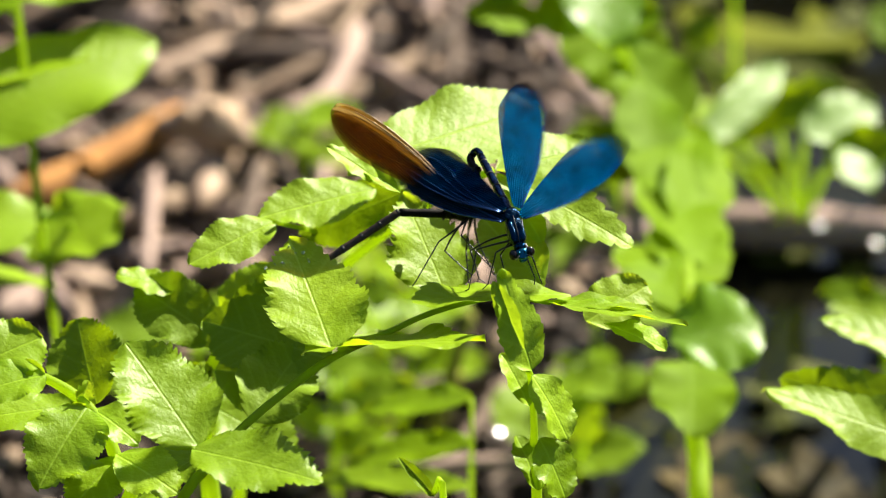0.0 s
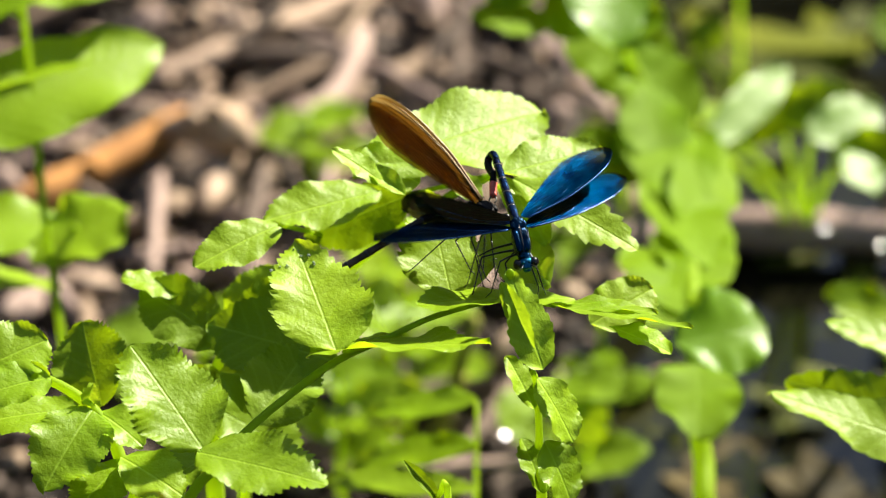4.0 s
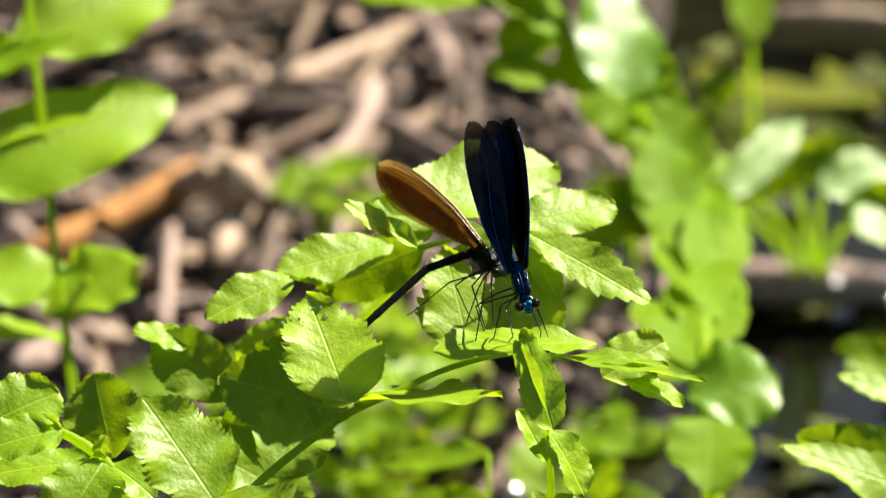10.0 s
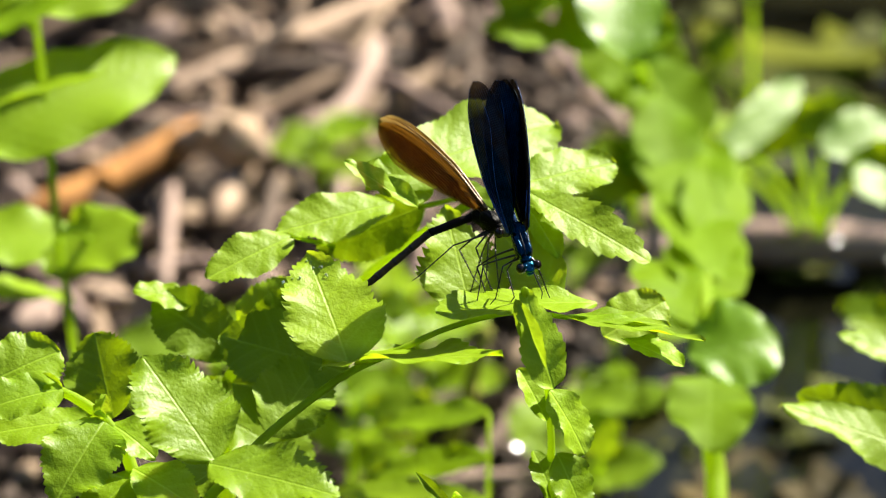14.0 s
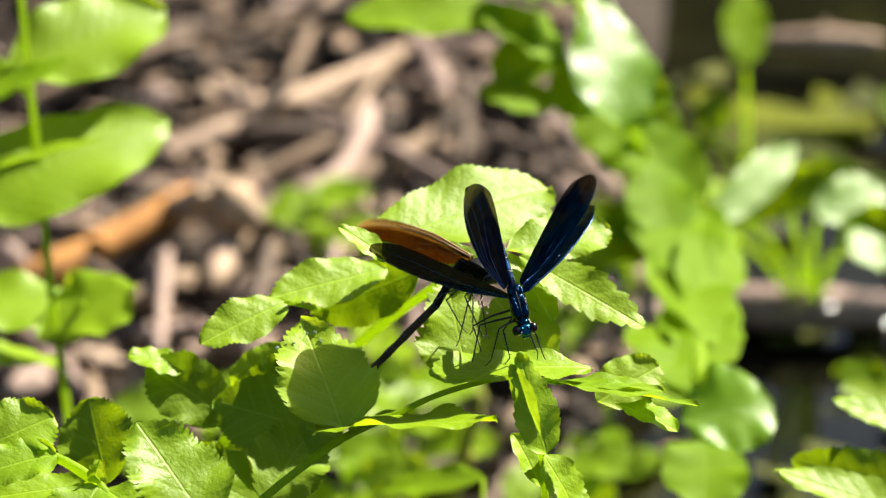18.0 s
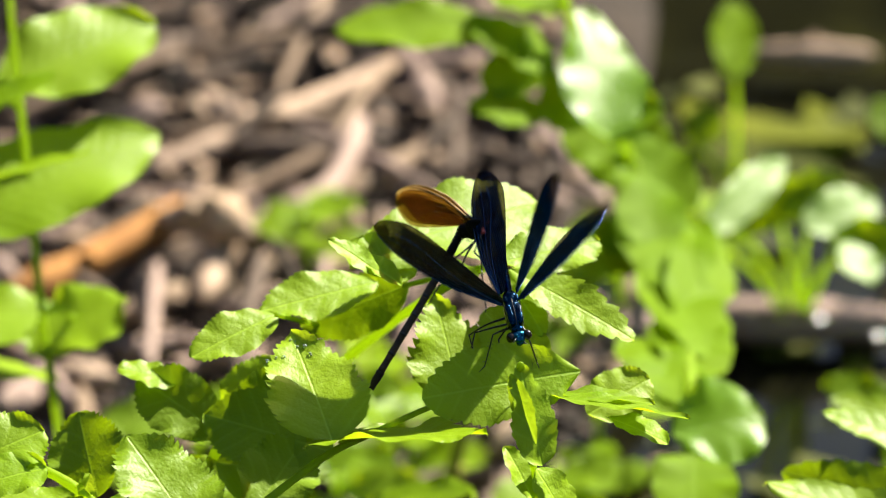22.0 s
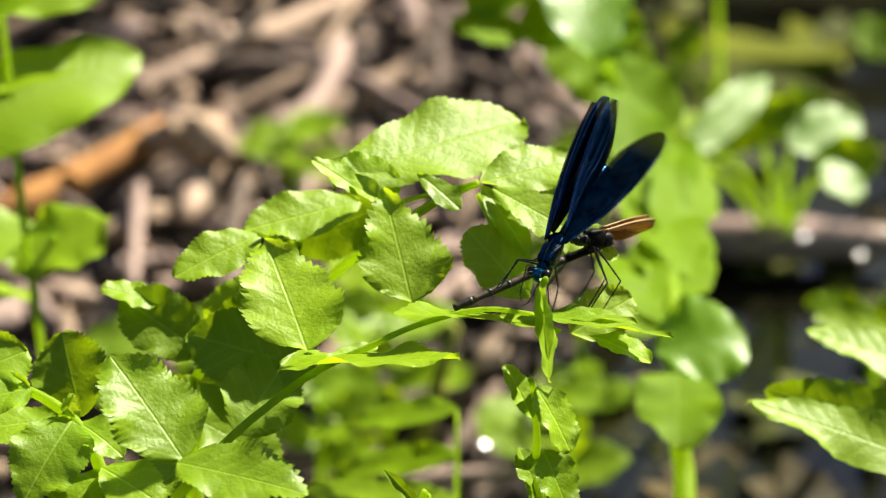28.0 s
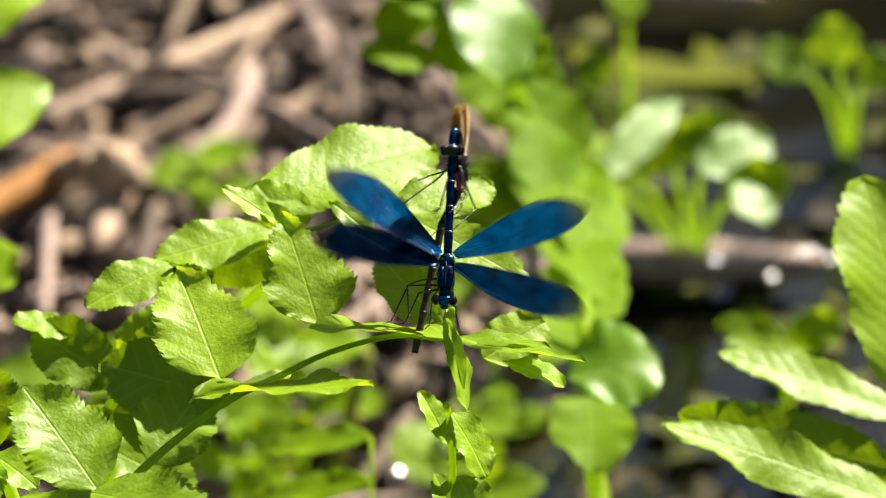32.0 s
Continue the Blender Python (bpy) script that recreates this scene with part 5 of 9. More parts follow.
    rng = random.Random(9)
    for _ in range(130):
        a, x = rng.uniform(0, 6.28), rng.uniform(-0.002, 0.004)
        n = Vector((rng.uniform(-0.3, 0.3), math.cos(a), math.sin(a)))
        p = Vector((x, math.cos(a) * 0.0016, math.sin(a) * 0.0019))
        tube(bm, [p, p + n * 0.0009], [0.00005, 0.00002], sides=4, steps=1)
    inside(part("thorax", bm, BRONZE, ob, "dark bronze hairy thorax"))
    bm = bmesh.new()
    blob(bm, (0, 0, 0), (0.0011, 0.0019, 0.0012), u=16, v=10)
    blob(bm, (0.0007, 0, 0), (0.0008, 0.0011, 0.0009), u=12, v=8)
    head = part("head", bm, GREEN_BRONZE, ob, "green-bronze head")
    head.matrix_basis = Matrix.Translation((0.0060, 0, 0.0))
    for s in (-1, 1):
        inside(part("eye", blob(bmesh.new(), (0.0, s * 0.0017, 0.0001), (0.00105, 0.00092, 0.0011), u=14, v=10), EYE_BLACK, head, "shiny black eye"))
    for pts in (
            ((0.003, -0.001, -0.0014), (-0.00078, -0.00721, -0.00438), (-0.00236, -0.01468, -0.01021), (-0.00280, -0.01570, -0.01101)),
            ((0.0025, -0.001, -0.0016), (0.00306, -0.00469, -0.00384), (0.00894, -0.00519, -0.00992), (0.00992, -0.00477, -0.01062)),
            ((0.002, -0.001, -0.0016), (-0.00266, -0.00345, -0.00748), (0.00183, -0.00278, -0.01232), (0.00282, -0.00236, -0.01302)),
            ((0.003, 0.001, -0.0014), (0.00094, 0.00305, -0.00763), (0.00451, 0.00168, -0.01400), (0.00527, 0.00186, -0.01474)),
            ((0.0025, 0.001, -0.0016), (-0.00120, 0.00164, -0.00888), (0.00052, -0.00211, -0.01605), (0.00051, -0.00276, -0.01690)),
            ((0.002, 0.001, -0.0016), (-0.00232, 0.00419, -0.00824), (0.00048, 0.00199, -0.01474), (0.00039, 0.00126, -0.01561))):
        leg(ob, pts, BLACK)
    wings = []
    for k in range(4):
        wings.append(wing(ob, "forewing" if k < 2 else "hindwing", WING_AMBER, VEIN_BROWN, 0.0312 - 0.0008 * (k // 2), 0.0080 + 0.0003 * (k // 2), "amber-brown wing folded over the back"))
    base = part("abdomen_base", ringed(bmesh.new(), (0, 0, 0), (0.0098, 0, 0), 0.00095, 0.00080, 2), BRONZE, ob, "dark first segments of the abdomen")
    abdomen = part("abdomen", ringed(bmesh.new(), (0, 0, 0), (0.0225, 0, 0), 0.00080, 0.00072, 5), ABDOMEN_BROWN, ob, "long brown jointed abdomen")
    for x in (0.0002, 0.0046, 0.009, 0.0135, 0.018):
        inside(part("joint", tube(bmesh.new(), [(x - 0.0003, 0, 0), (x + 0.0003, 0, 0)], [0.00085, 0.00083], sides=12, steps=2), BLACK, abdomen))
    inside(part("abdomen_end", ringed(bmesh.new(), (0.0222, 0, 0), (0.0262, 0, -0.0002), 0.00092, 0.00066, 2), ABDOMEN_BROWN, abdomen, "thicker brown end of the abdomen"))
    return ob, wings, base, abdomen


male, male_wings, male_abdomen, male_tail, male_bend = male_damselfly()
female, female_wings, female_base, female_abdomen = female_damselfly()


# ---------------------------------------------------------------- movement
def motions():
    walk(male, [
        (0.00, pose(0.01624, -0.00145, 0.25569, 9.2, 36.1, -73.1)),
        (0.50, pose(0.01641, -0.00163, 0.25536, 9.5, 36.6, -72.5)),
        (1.00, pose(0.01599, -0.00113, 0.25631, 8.2, 33.5, -74.8)),
        (1.50, pose(0.01598, -0.00135, 0.25588, 9.3, 32.9, -72.8)),
        (2.00, pose(0.01615, -0.00167, 0.25529, 7.6, 37.7, -76.1)),
        (2.50, pose(0.01627, -0.00117, 0.25622, 8.4, 35.3, -74.5)),
        (3.20, pose(0.01642, -0.00146, 0.25567, 7.9, 35.4, -75.4)),
        (3.90, pose(0.01635, -0.00196, 0.25474, 7.7, 36.7, -75.8)),
        (4.50, pose(0.01731, -0.00231, 0.25408, 6.4, 39.2, -78.3)),
        (5.00, pose(0.01705, -0.00228, 0.25414, 5.8, 36.8, -79.4)),
        (5.50, pose(0.01538, -0.00197, 0.25472, 5.0, 35.6, -80.9)),
        (6.00, pose(0.01667, -0.00157, 0.25548, 3.3, 37.1, -84.0)),
        (6.50, pose(0.01561, -0.00169, 0.25525, 4.7, 38.2, -81.4)),
        (7.00, pose(0.01808, -0.00282, 0.25311, 4.2, 37.9, -82.4)),
        (7.50, pose(0.01599, -0.00144, 0.25571, 6.2, 37.6, -78.7)),
        (8.00, pose(0.01349, -0.00015, 0.25814, 7.2, 34.6, -76.8)),
        (8.50, pose(0.01411, -0.00084, 0.25685, 7.5, 35.2, -76.1)),
        (9.00, pose(0.01347, -0.00107, 0.25640, 10.6, 33.7, -70.4)),
        (10.00, pose(0.01379, -0.00124, 0.25610, 9.7, 33.5, -72.1)),
        (11.00, pose(0.01410, -0.00138, 0.25584, 9.6, 33.9, -72.2)),
        (12.00, pose(0.01401, -0.00145, 0.25570, 10.6, 33.6, -70.4)),
        (13.00, pose(0.01430, -0.00151, 0.25558, 7.7, 34.0, -75.8)),
        (14.00, pose(0.01391, -0.00139, 0.25581, 10.0, 34.2, -71.5)),
        (14.50, pose(0.01405, -0.00140, 0.25579, 10.0, 34.2, -71.5)),
        (15.40, pose(0.01431, -0.00163, 0.25537, 10.0, 34.5, -71.6)),
        (16.50, pose(0.01466, -0.00173, 0.25517, 11.7, 37.5, -68.4)),
        (17.00, pose(0.01680, -0.00248, 0.25375, 8.2, 36.3, -74.8)),
        (17.50, pose(0.01607, -0.00222, 0.25425, 9.5, 36.6, -72.5)),
        (18.00, pose(0.01453, -0.00105, 0.25644, 9.5, 36.9, -72.5)),
        (18.50, pose(0.01481, -0.00017, 0.25811, 6.3, 39.8, -78.4)),
        (19.00, pose(0.01493, -0.00023, 0.25798, 9.0, 34.8, -73.4)),
        (19.50, pose(0.01592, -0.00036, 0.25774, 8.0, 37.9, -75.4)),
        (20.00, pose(0.01815, -0.00183, 0.25499, 8.5, 34.6, -74.3)),
        (20.50, pose(0.01576, 0.00031, 0.25901, 0.8, 34.9, -88.6)),
        (21.00, pose(0.01725, -0.00091, 0.25672, 8.3, 33.2, -74.7)),
        (21.50, pose(0.01481, 0.00064, 0.25962, 10.3, 35.2, -71.1)),
        (22.00, pose(0.01560, -0.00057, 0.25734, 7.7, 33.7, -75.7)),
        (22.50, pose(0.01657, -0.00119, 0.25618, 6.1, 34.7, -78.8)),
        (23.00, pose(0.01769, -0.00165, 0.25531, 0.2, 36.6, -89.7)),
        (23.50, pose(0.01859, -0.00101, 0.25652, 4.4, 36.0, -82.0)),
        (24.00, pose(0.02002, -0.00180, 0.25504, 4.5, 34.2, -81.7)),
        (24.50, pose(0.02214, -0.00207, 0.25452, 3.8, 36.1, -83.1)),
        (25.00, pose(0.02105, -0.00232, 0.25405, 1.7, 35.5, -86.9)),
        (25.50, pose(0.02161, -0.00207, 0.25453, 5.1, 38.1, -80.7)),
        (26.20, pose(0.02250, -0.00243, 0.25385, 8.9, 34.6, -82.9)),
        (26.90, pose(0.02406, -0.00300, 0.25278, 8.2, 31.9, -93.1)),
        (27.50, pose(0.02600, -0.00353, 0.25178, 2.2, 28.6, -111.9)),
        (28.00, pose(0.02830, -0.00271, 0.25332, -2.2, 24.7, -119.4)),
        (28.50, pose(0.02700, -0.00232, 0.25406, -7.8, 26.7, -128.9)),
        (29.00, pose(0.02840, -0.00270, 0.25334, -0.4, 26.4, -116.3)),
        (29.50, pose(0.03010, -0.00237, 0.25396, -5.2, 29.8, -124.5)),
        (30.00, pose(0.02661, -0.00321, 0.25238, 0.2, 30.1, -111.4)),
        (30.50, pose(0.02200, -0.00268, 0.25339, 3.6, 38.4, -92.6)),
        (31.00, pose(0.02444, -0.00243, 0.25385, -1.2, 36.7, -101.2)),
        (31.50, pose(0.02616, -0.00247, 0.25378, -3.0, 36.3, -109.0)),
        (32.00, pose(0.02390, -0.00219, 0.25431, -1.0, 37.7, -96.5)),
    ])
    walk(female, [
        (0.00, pose(0.00604, 0.01191, 0.24993, -6.4, -16.4, -33.3)),
        (0.50, pose(0.00982, 0.01199, 0.25009, -4.2, -2.7, -44.5)),
        (1.00, pose(0.00973, 0.01288, 0.25175, -3.4, 10.7, -49.5)),
        (1.50, pose(0.00950, 0.01275, 0.25152, -3.6, 7.0, -48.1)),
        (2.00, pose(0.00978, 0.01264, 0.25132, -4.1, 3.0, -45.5)),
        (2.50, pose(0.00957, 0.01293, 0.25186, -3.0, 3.3, -50.3)),
        (3.20, pose(0.00927, 0.01264, 0.25131, -3.0, 3.2, -50.3)),
        (3.90, pose(0.00919, 0.01235, 0.25075, -3.1, 3.2, -50.3)),
        (4.50, pose(0.01052, 0.01188, 0.24988, -4.9, -2.6, -41.2)),
        (5.00, pose(0.01160, 0.01223, 0.25055, -2.5, 1.8, -52.6)),
        (5.50, pose(0.01001, 0.01255, 0.25114, -1.6, 6.5, -56.8)),
        (6.00, pose(0.00952, 0.01290, 0.25180, -4.6, -1.1, -42.8)),
        (6.50, pose(0.00946, 0.01283, 0.25167, -3.1, 1.8, -49.8)),
        (7.00, pose(0.01141, 0.01199, 0.25009, -2.9, 17.2, -52.2)),
        (7.50, pose(0.00951, 0.01292, 0.25184, -4.7, 0.3, -42.3)),
        (8.00, pose(0.00707, 0.01350, 0.25292, -3.7, 1.8, -47.2)),
        (8.50, pose(0.00737, 0.01291, 0.25181, -3.2, 1.8, -49.7)),
        (9.00, pose(0.00728, 0.01272, 0.25145, -3.4, 5.8, -48.7)),
        (10.00, pose(0.00738, 0.01276, 0.25154, -3.3, 8.4, -49.7)),
        (11.00, pose(0.00769, 0.01241, 0.25088, -3.4, 5.8, -48.7)),
        (12.00, pose(0.00750, 0.01249, 0.25103, -3.4, 5.8, -48.7)),
        (13.00, pose(0.00779, 0.01233, 0.25072, -3.8, 4.4, -47.1)),
        (14.00, pose(0.00772, 0.01250, 0.25105, -3.5, 4.5, -48.2)),
        (14.50, pose(0.00787, 0.01249, 0.25103, -3.5, 4.5, -48.3)),
        (15.40, pose(0.00780, 0.01231, 0.25070, -3.5, 4.5, -48.2)),
        (16.50, pose(0.00725, 0.01269, 0.25140, -3.8, 8.1, -47.4)),
        (17.00, pose(0.00796, 0.01298, 0.25194, -4.4, 14.8, -45.5)),
        (17.50, pose(0.00677, 0.01282, 0.25165, -4.2, 11.1, -45.7)),
        (18.00, pose(0.00622, 0.01406, 0.25399, -4.5, 3.0, -43.3)),
        (18.50, pose(0.00379, 0.01666, 0.25887, -6.5, -19.2, -33.0)),
        (19.00, pose(0.00178, 0.01739, 0.26023, -5.3, -10.9, -38.7)),
        (19.50, pose(0.00560, 0.01890, 0.26308, -5.8, -24.6, -36.9)),
        (20.00, pose(0.01182, 0.01868, 0.26266, -6.2, -21.5, -34.6)),
        (20.50, pose(0.00250, 0.01868, 0.26268, -5.7, -23.0, -37.5)),
        (21.00, pose(0.00605, 0.01903, 0.26333, -6.2, -27.8, -35.5)),
        (21.50, pose(0.00300, 0.01917, 0.26360, -6.4, -24.9, -33.9)),
        (22.00, pose(0.00821, 0.01889, 0.26307, -6.4, -21.0, -33.5)),
        (22.50, pose(0.01179, 0.01731, 0.26009, -3.8, -8.9, -46.1)),
        (23.00, pose(0.01067, 0.01652, 0.25862, -3.8, -0.9, -46.4)),
        (23.50, pose(0.01509, 0.01808, 0.26153, -3.6, -5.5, -47.4)),
        (24.00, pose(0.01463, 0.01786, 0.26113, -3.6, -2.3, -47.3)),
        (24.50, pose(0.01780, 0.01758, 0.26060, -4.1, -5.4, -45.0)),
        (25.00, pose(0.01308, 0.01473, 0.25524, -3.4, -2.6, -48.4)),
        (25.50, pose(0.01139, 0.01292, 0.25183, -4.5, -7.2, -42.9)),
        (26.20, pose(0.01806, 0.01314, 0.25224, -3.2, -33.3, -50.0)),
        (26.90, pose(0.02867, 0.01266, 0.25135, 12.2, -50.3, -111.2)),
        (27.50, pose(0.03730, 0.01180, 0.24974, 14.6, -32.0, -151.1)),
        (28.00, pose(0.03728, 0.01036, 0.24702, 12.4, -15.9, -138.3)),
        (28.50, pose(0.03787, 0.01044, 0.24717, 12.4, -15.9, -138.3)),
        (29.00, pose(0.03851, 0.00979, 0.24594, 13.0, -22.1, -142.3)),
        (29.50, pose(0.03877, 0.00901, 0.24448, 13.4, -26.0, -142.6)),
        (30.00, pose(0.03612, 0.01086, 0.24796, 11.9, -13.1, -134.4)),
        (30.50, pose(0.02183, 0.01267, 0.25137, 15.2, -59.8, -114.0)),
        (31.00, pose(0.02939, 0.01584, 0.25733, 17.7, -58.4, -125.8)),
        (31.50, pose(0.03371, 0.01741, 0.26188, 20.6, -65.8, -123.7)),
        (32.00, pose(0.02701, 0.01559, 0.26565, 18.8, -62.0, -124.1)),
    ])
    walk(male_wings[0], [
        (0.00, pose(0.00120, -0.00160, 0.00160, -7.0, 26.3, -144.8)),
        (0.10, pose(0.00120, -0.00160, 0.00160, -44.3, 41.0, -166.2)),
        (0.30, pose(0.00120, -0.00160, 0.00160, 7.1, 26.1, -137.7)),
        (0.50, pose(0.00120, -0.00160, 0.00160, 44.0, -1.0, -130.7)),
        (0.75, pose(0.00120, -0.00160, 0.00160, -16.1, -7.2, -135.2)),
        (1.00, pose(0.00120, -0.00160, 0.00160, -77.0, -14.1, -132.0)),
        (1.17, pose(0.00120, -0.00160, 0.00160, -21.8, -12.1, -131.8)),
        (1.33, pose(0.00120, -0.00160, 0.00160, 33.2, -11.0, -130.0)),
        (1.50, pose(0.00120, -0.00160, 0.00160, 88.1, -11.9, -128.1)),
        (1.75, pose(0.00120, -0.00160, 0.00160, 60.5, 4.7, -108.0)),
        (2.00, pose(0.00120, -0.00160, 0.00160, 37.5, 28.2, -96.4)),
        (2.50, pose(0.00120, -0.00160, 0.00160, 44.3, 22.8, -115.0)),
        (3.20, pose(0.00120, -0.00160, 0.00160, 27.7, 23.8, -142.0)),
        (3.90, pose(0.00120, -0.00160, 0.00160, 37.6, 31.2, -110.7)),
        (4.50, pose(0.00120, -0.00160, 0.00160, 48.5, 9.2, -143.6)),
        (5.00, pose(0.00120, -0.00160, 0.00160, 43.8, 18.4, -120.9)),
        (5.25, pose(0.00120, -0.00160, 0.00160, 65.6, 2.2, -141.4)),
        (5.50, pose(0.00120, -0.00160, 0.00160, 91.6, -4.4, -166.4)),
        (5.67, pose(0.00120, -0.00160, 0.00160, 145.4, 19.3, -162.6)),
        (5.83, pose(0.00120, -0.00160, 0.00160, -151.3, 28.5, -138.4)),
        (6.00, pose(0.00120, -0.00160, 0.00160, -90.9, 13.1, -118.7)),
        (6.13, pose(0.00120, -0.00160, 0.00160, -29.2, 14.6, -105.8)),
        (6.27, pose(0.00120, -0.00160, 0.00160, 30.6, 4.4, -98.3)),
        (6.40, pose(0.00120, -0.00160, 0.00160, 89.3, -7.3, -103.2)),
        (6.50, pose(0.00120, -0.00160, 0.00160, 81.2, 25.8, -104.6)),
        (6.60, pose(0.00120, -0.00160, 0.00160, 65.7, 58.0, -115.4)),
        (7.00, pose(0.00120, -0.00160, 0.00160, 61.1, 1.8, -160.4)),
        (7.50, pose(0.00120, -0.00160, 0.00160, 61.1, 15.0, -167.6)),
        (8.00, pose(0.00120, -0.00160, 0.00160, 56.8, -7.0, -147.6)),
        (8.17, pose(0.00120, -0.00160, 0.00160, 9.9, 0.9, -150.4)),
        (8.33, pose(0.00120, -0.00160, 0.00160, -37.5, 4.2, -158.2)),
        (8.50, pose(0.00120, -0.00160, 0.00160, -85.0, 0.8, -165.9)),
        (9.00, pose(0.00120, -0.00160, 0.00160, -52.2, -16.0, -179.1)),
        (10.00, pose(0.00120, -0.00160, 0.00160, -51.8, -15.0, -178.7)),
        (11.00, pose(0.00120, -0.00160, 0.00160, -51.0, -17.1, 180.0)),
        (12.00, pose(0.00120, -0.00160, 0.00160, -50.8, -15.5, 177.8)),
        (12.33, pose(0.00120, -0.00160, 0.00160, -109.9, -18.8, 176.8)),
        (12.67, pose(0.00120, -0.00160, 0.00160, -170.2, -21.3, 179.3)),
        (13.00, pose(0.00120, -0.00160, 0.00160, 129.1, -20.4, -177.2)),
        (13.33, pose(0.00120, -0.00160, 0.00160, -170.3, -20.4, 179.7)),
        (13.67, pose(0.00120, -0.00160, 0.00160, -110.3, -17.8, 178.2)),
        (14.00, pose(0.00120, -0.00160, 0.00160, -51.2, -15.2, 179.8)),
        (14.50, pose(0.00120, -0.00160, 0.00160, -51.2, -15.2, 179.8)),
        (15.40, pose(0.00120, -0.00160, 0.00160, -63.9, -7.6, -172.6)),
        (16.50, pose(0.00120, -0.00160, 0.00160, -51.9, -2.6, 174.3)),
        (16.75, pose(0.00120, -0.00160, 0.00160, -3.3, 18.6, -167.7)),
        (17.00, pose(0.00120, -0.00160, 0.00160, 51.9, 17.3, -138.7)),
        (17.25, pose(0.00120, -0.00160, 0.00160, -17.1, 28.6, -152.1)),
        (17.50, pose(0.00120, -0.00160, 0.00160, -87.6, 20.8, -168.4)),
        (18.00, pose(0.00120, -0.00160, 0.00160, -84.2, 15.4, -129.0)),
        (18.13, pose(0.00120, -0.00160, 0.00160, -38.3, 6.3, -139.9)),
        (18.27, pose(0.00120, -0.00160, 0.00160, 8.0, 7.7, -153.9)),
        (18.40, pose(0.00120, -0.00160, 0.00160, 54.0, 18.8, -162.7)),
        (18.50, pose(0.00120, -0.00160, 0.00160, 17.9, 25.1, -176.6)),
        (18.60, pose(0.00120, -0.00160, 0.00160, -19.3, 22.4, 167.9)),
        (18.75, pose(0.00120, -0.00160, 0.00160, -32.4, 0.1, -165.6)),
        (18.90, pose(0.00120, -0.00160, 0.00160, -54.6, -13.1, -133.9)),
        (19.00, pose(0.00120, -0.00160, 0.00160, -78.0, 11.8, -133.6)),
        (19.10, pose(0.00120, -0.00160, 0.00160, -105.8, 34.4, -145.0)),
        (19.30, pose(0.00120, -0.00160, 0.00160, -30.1, 28.2, -130.9)),
        (19.50, pose(0.00120, -0.00160, 0.00160, 37.5, 14.8, -133.2)),
        (19.90, pose(0.00120, -0.00160, 0.00160, 82.2, -2.7, -170.8)),
        (20.00, pose(0.00120, -0.00160, 0.00160, 48.7, 2.9, -170.8)),
        (20.10, pose(0.00120, -0.00160, 0.00160, 14.8, 7.5, -174.0)),
        (20.50, pose(0.00120, -0.00160, 0.00160, 25.0, 19.0, -114.1)),
        (20.90, pose(0.00120, -0.00160, 0.00160, 69.6, 5.7, -127.6)),
        (21.00, pose(0.00120, -0.00160, 0.00160, 46.0, 31.6, -135.5)),
        (21.10, pose(0.00120, -0.00160, 0.00160, 7.5, 50.2, -161.5)),
        (21.50, pose(0.00120, -0.00160, 0.00160, 37.7, 38.1, -170.7)),
        (21.75, pose(0.00120, -0.00160, 0.00160, -15.8, 12.9, -161.9)),
        (22.00, pose(0.00120, -0.00160, 0.00160, -69.4, 4.3, -136.6)),
        (22.20, pose(0.00120, -0.00160, 0.00160, -20.8, 4.6, -137.5)),
        (22.40, pose(0.00120, -0.00160, 0.00160, 27.8, 5.5, -137.8)),
        (22.50, pose(0.00120, -0.00160, 0.00160, 0.1, 27.0, -145.8)),
        (22.60, pose(0.00120, -0.00160, 0.00160, -37.7, 41.0, -167.7)),
        (22.80, pose(0.00120, -0.00160, 0.00160, 35.7, 39.7, -127.4)),
        (23.00, pose(0.00120, -0.00160, 0.00160, 88.7, 11.9, -113.6)),
        (23.50, pose(0.00120, -0.00160, 0.00160, 75.1, 28.9, -103.4)),
        (24.00, pose(0.00120, -0.00160, 0.00160, 76.7, 11.7, -114.2)),
        (24.50, pose(0.00120, -0.00160, 0.00160, 72.2, 27.8, -115.1)),
        (24.67, pose(0.00120, -0.00160, 0.00160, 18.9, 27.4, -123.4)),
        (24.83, pose(0.00120, -0.00160, 0.00160, -32.5, 21.4, -128.0)),
        (25.00, pose(0.00120, -0.00160, 0.00160, -81.4, 14.3, -126.0)),
        (25.50, pose(0.00120, -0.00160, 0.00160, -60.7, -6.5, -143.7)),
        (25.85, pose(0.00120, -0.00160, 0.00160, -17.6, 13.9, -139.3)),
        (26.20, pose(0.00120, -0.00160, 0.00160, 31.7, 25.0, -120.4)),
        (26.90, pose(0.00120, -0.00160, 0.00160, 21.2, 18.5, -126.3)),
        (27.40, pose(0.00120, -0.00160, 0.00160, 54.6, -29.8, -125.0)),
        (27.50, pose(0.00120, -0.00160, 0.00160, 35.8, -0.8, -119.9)),
        (27.60, pose(0.00120, -0.00160, 0.00160, 17.4, 28.2, -124.4)),
        (27.80, pose(0.00120, -0.00160, 0.00160, -22.5, 15.8, -155.6)),
        (28.00, pose(0.00120, -0.00160, 0.00160, -51.1, -10.7, -172.5)),
        (28.50, pose(0.00120, -0.00160, 0.00160, -57.3, -6.1, -154.4)),
        (28.70, pose(0.00120, -0.00160, 0.00160, -5.5, -8.3, -130.3)),
        (28.90, pose(0.00120, -0.00160, 0.00160, 45.0, -28.3, -116.3)),
        (29.00, pose(0.00120, -0.00160, 0.00160, 30.6, 2.7, -113.0)),
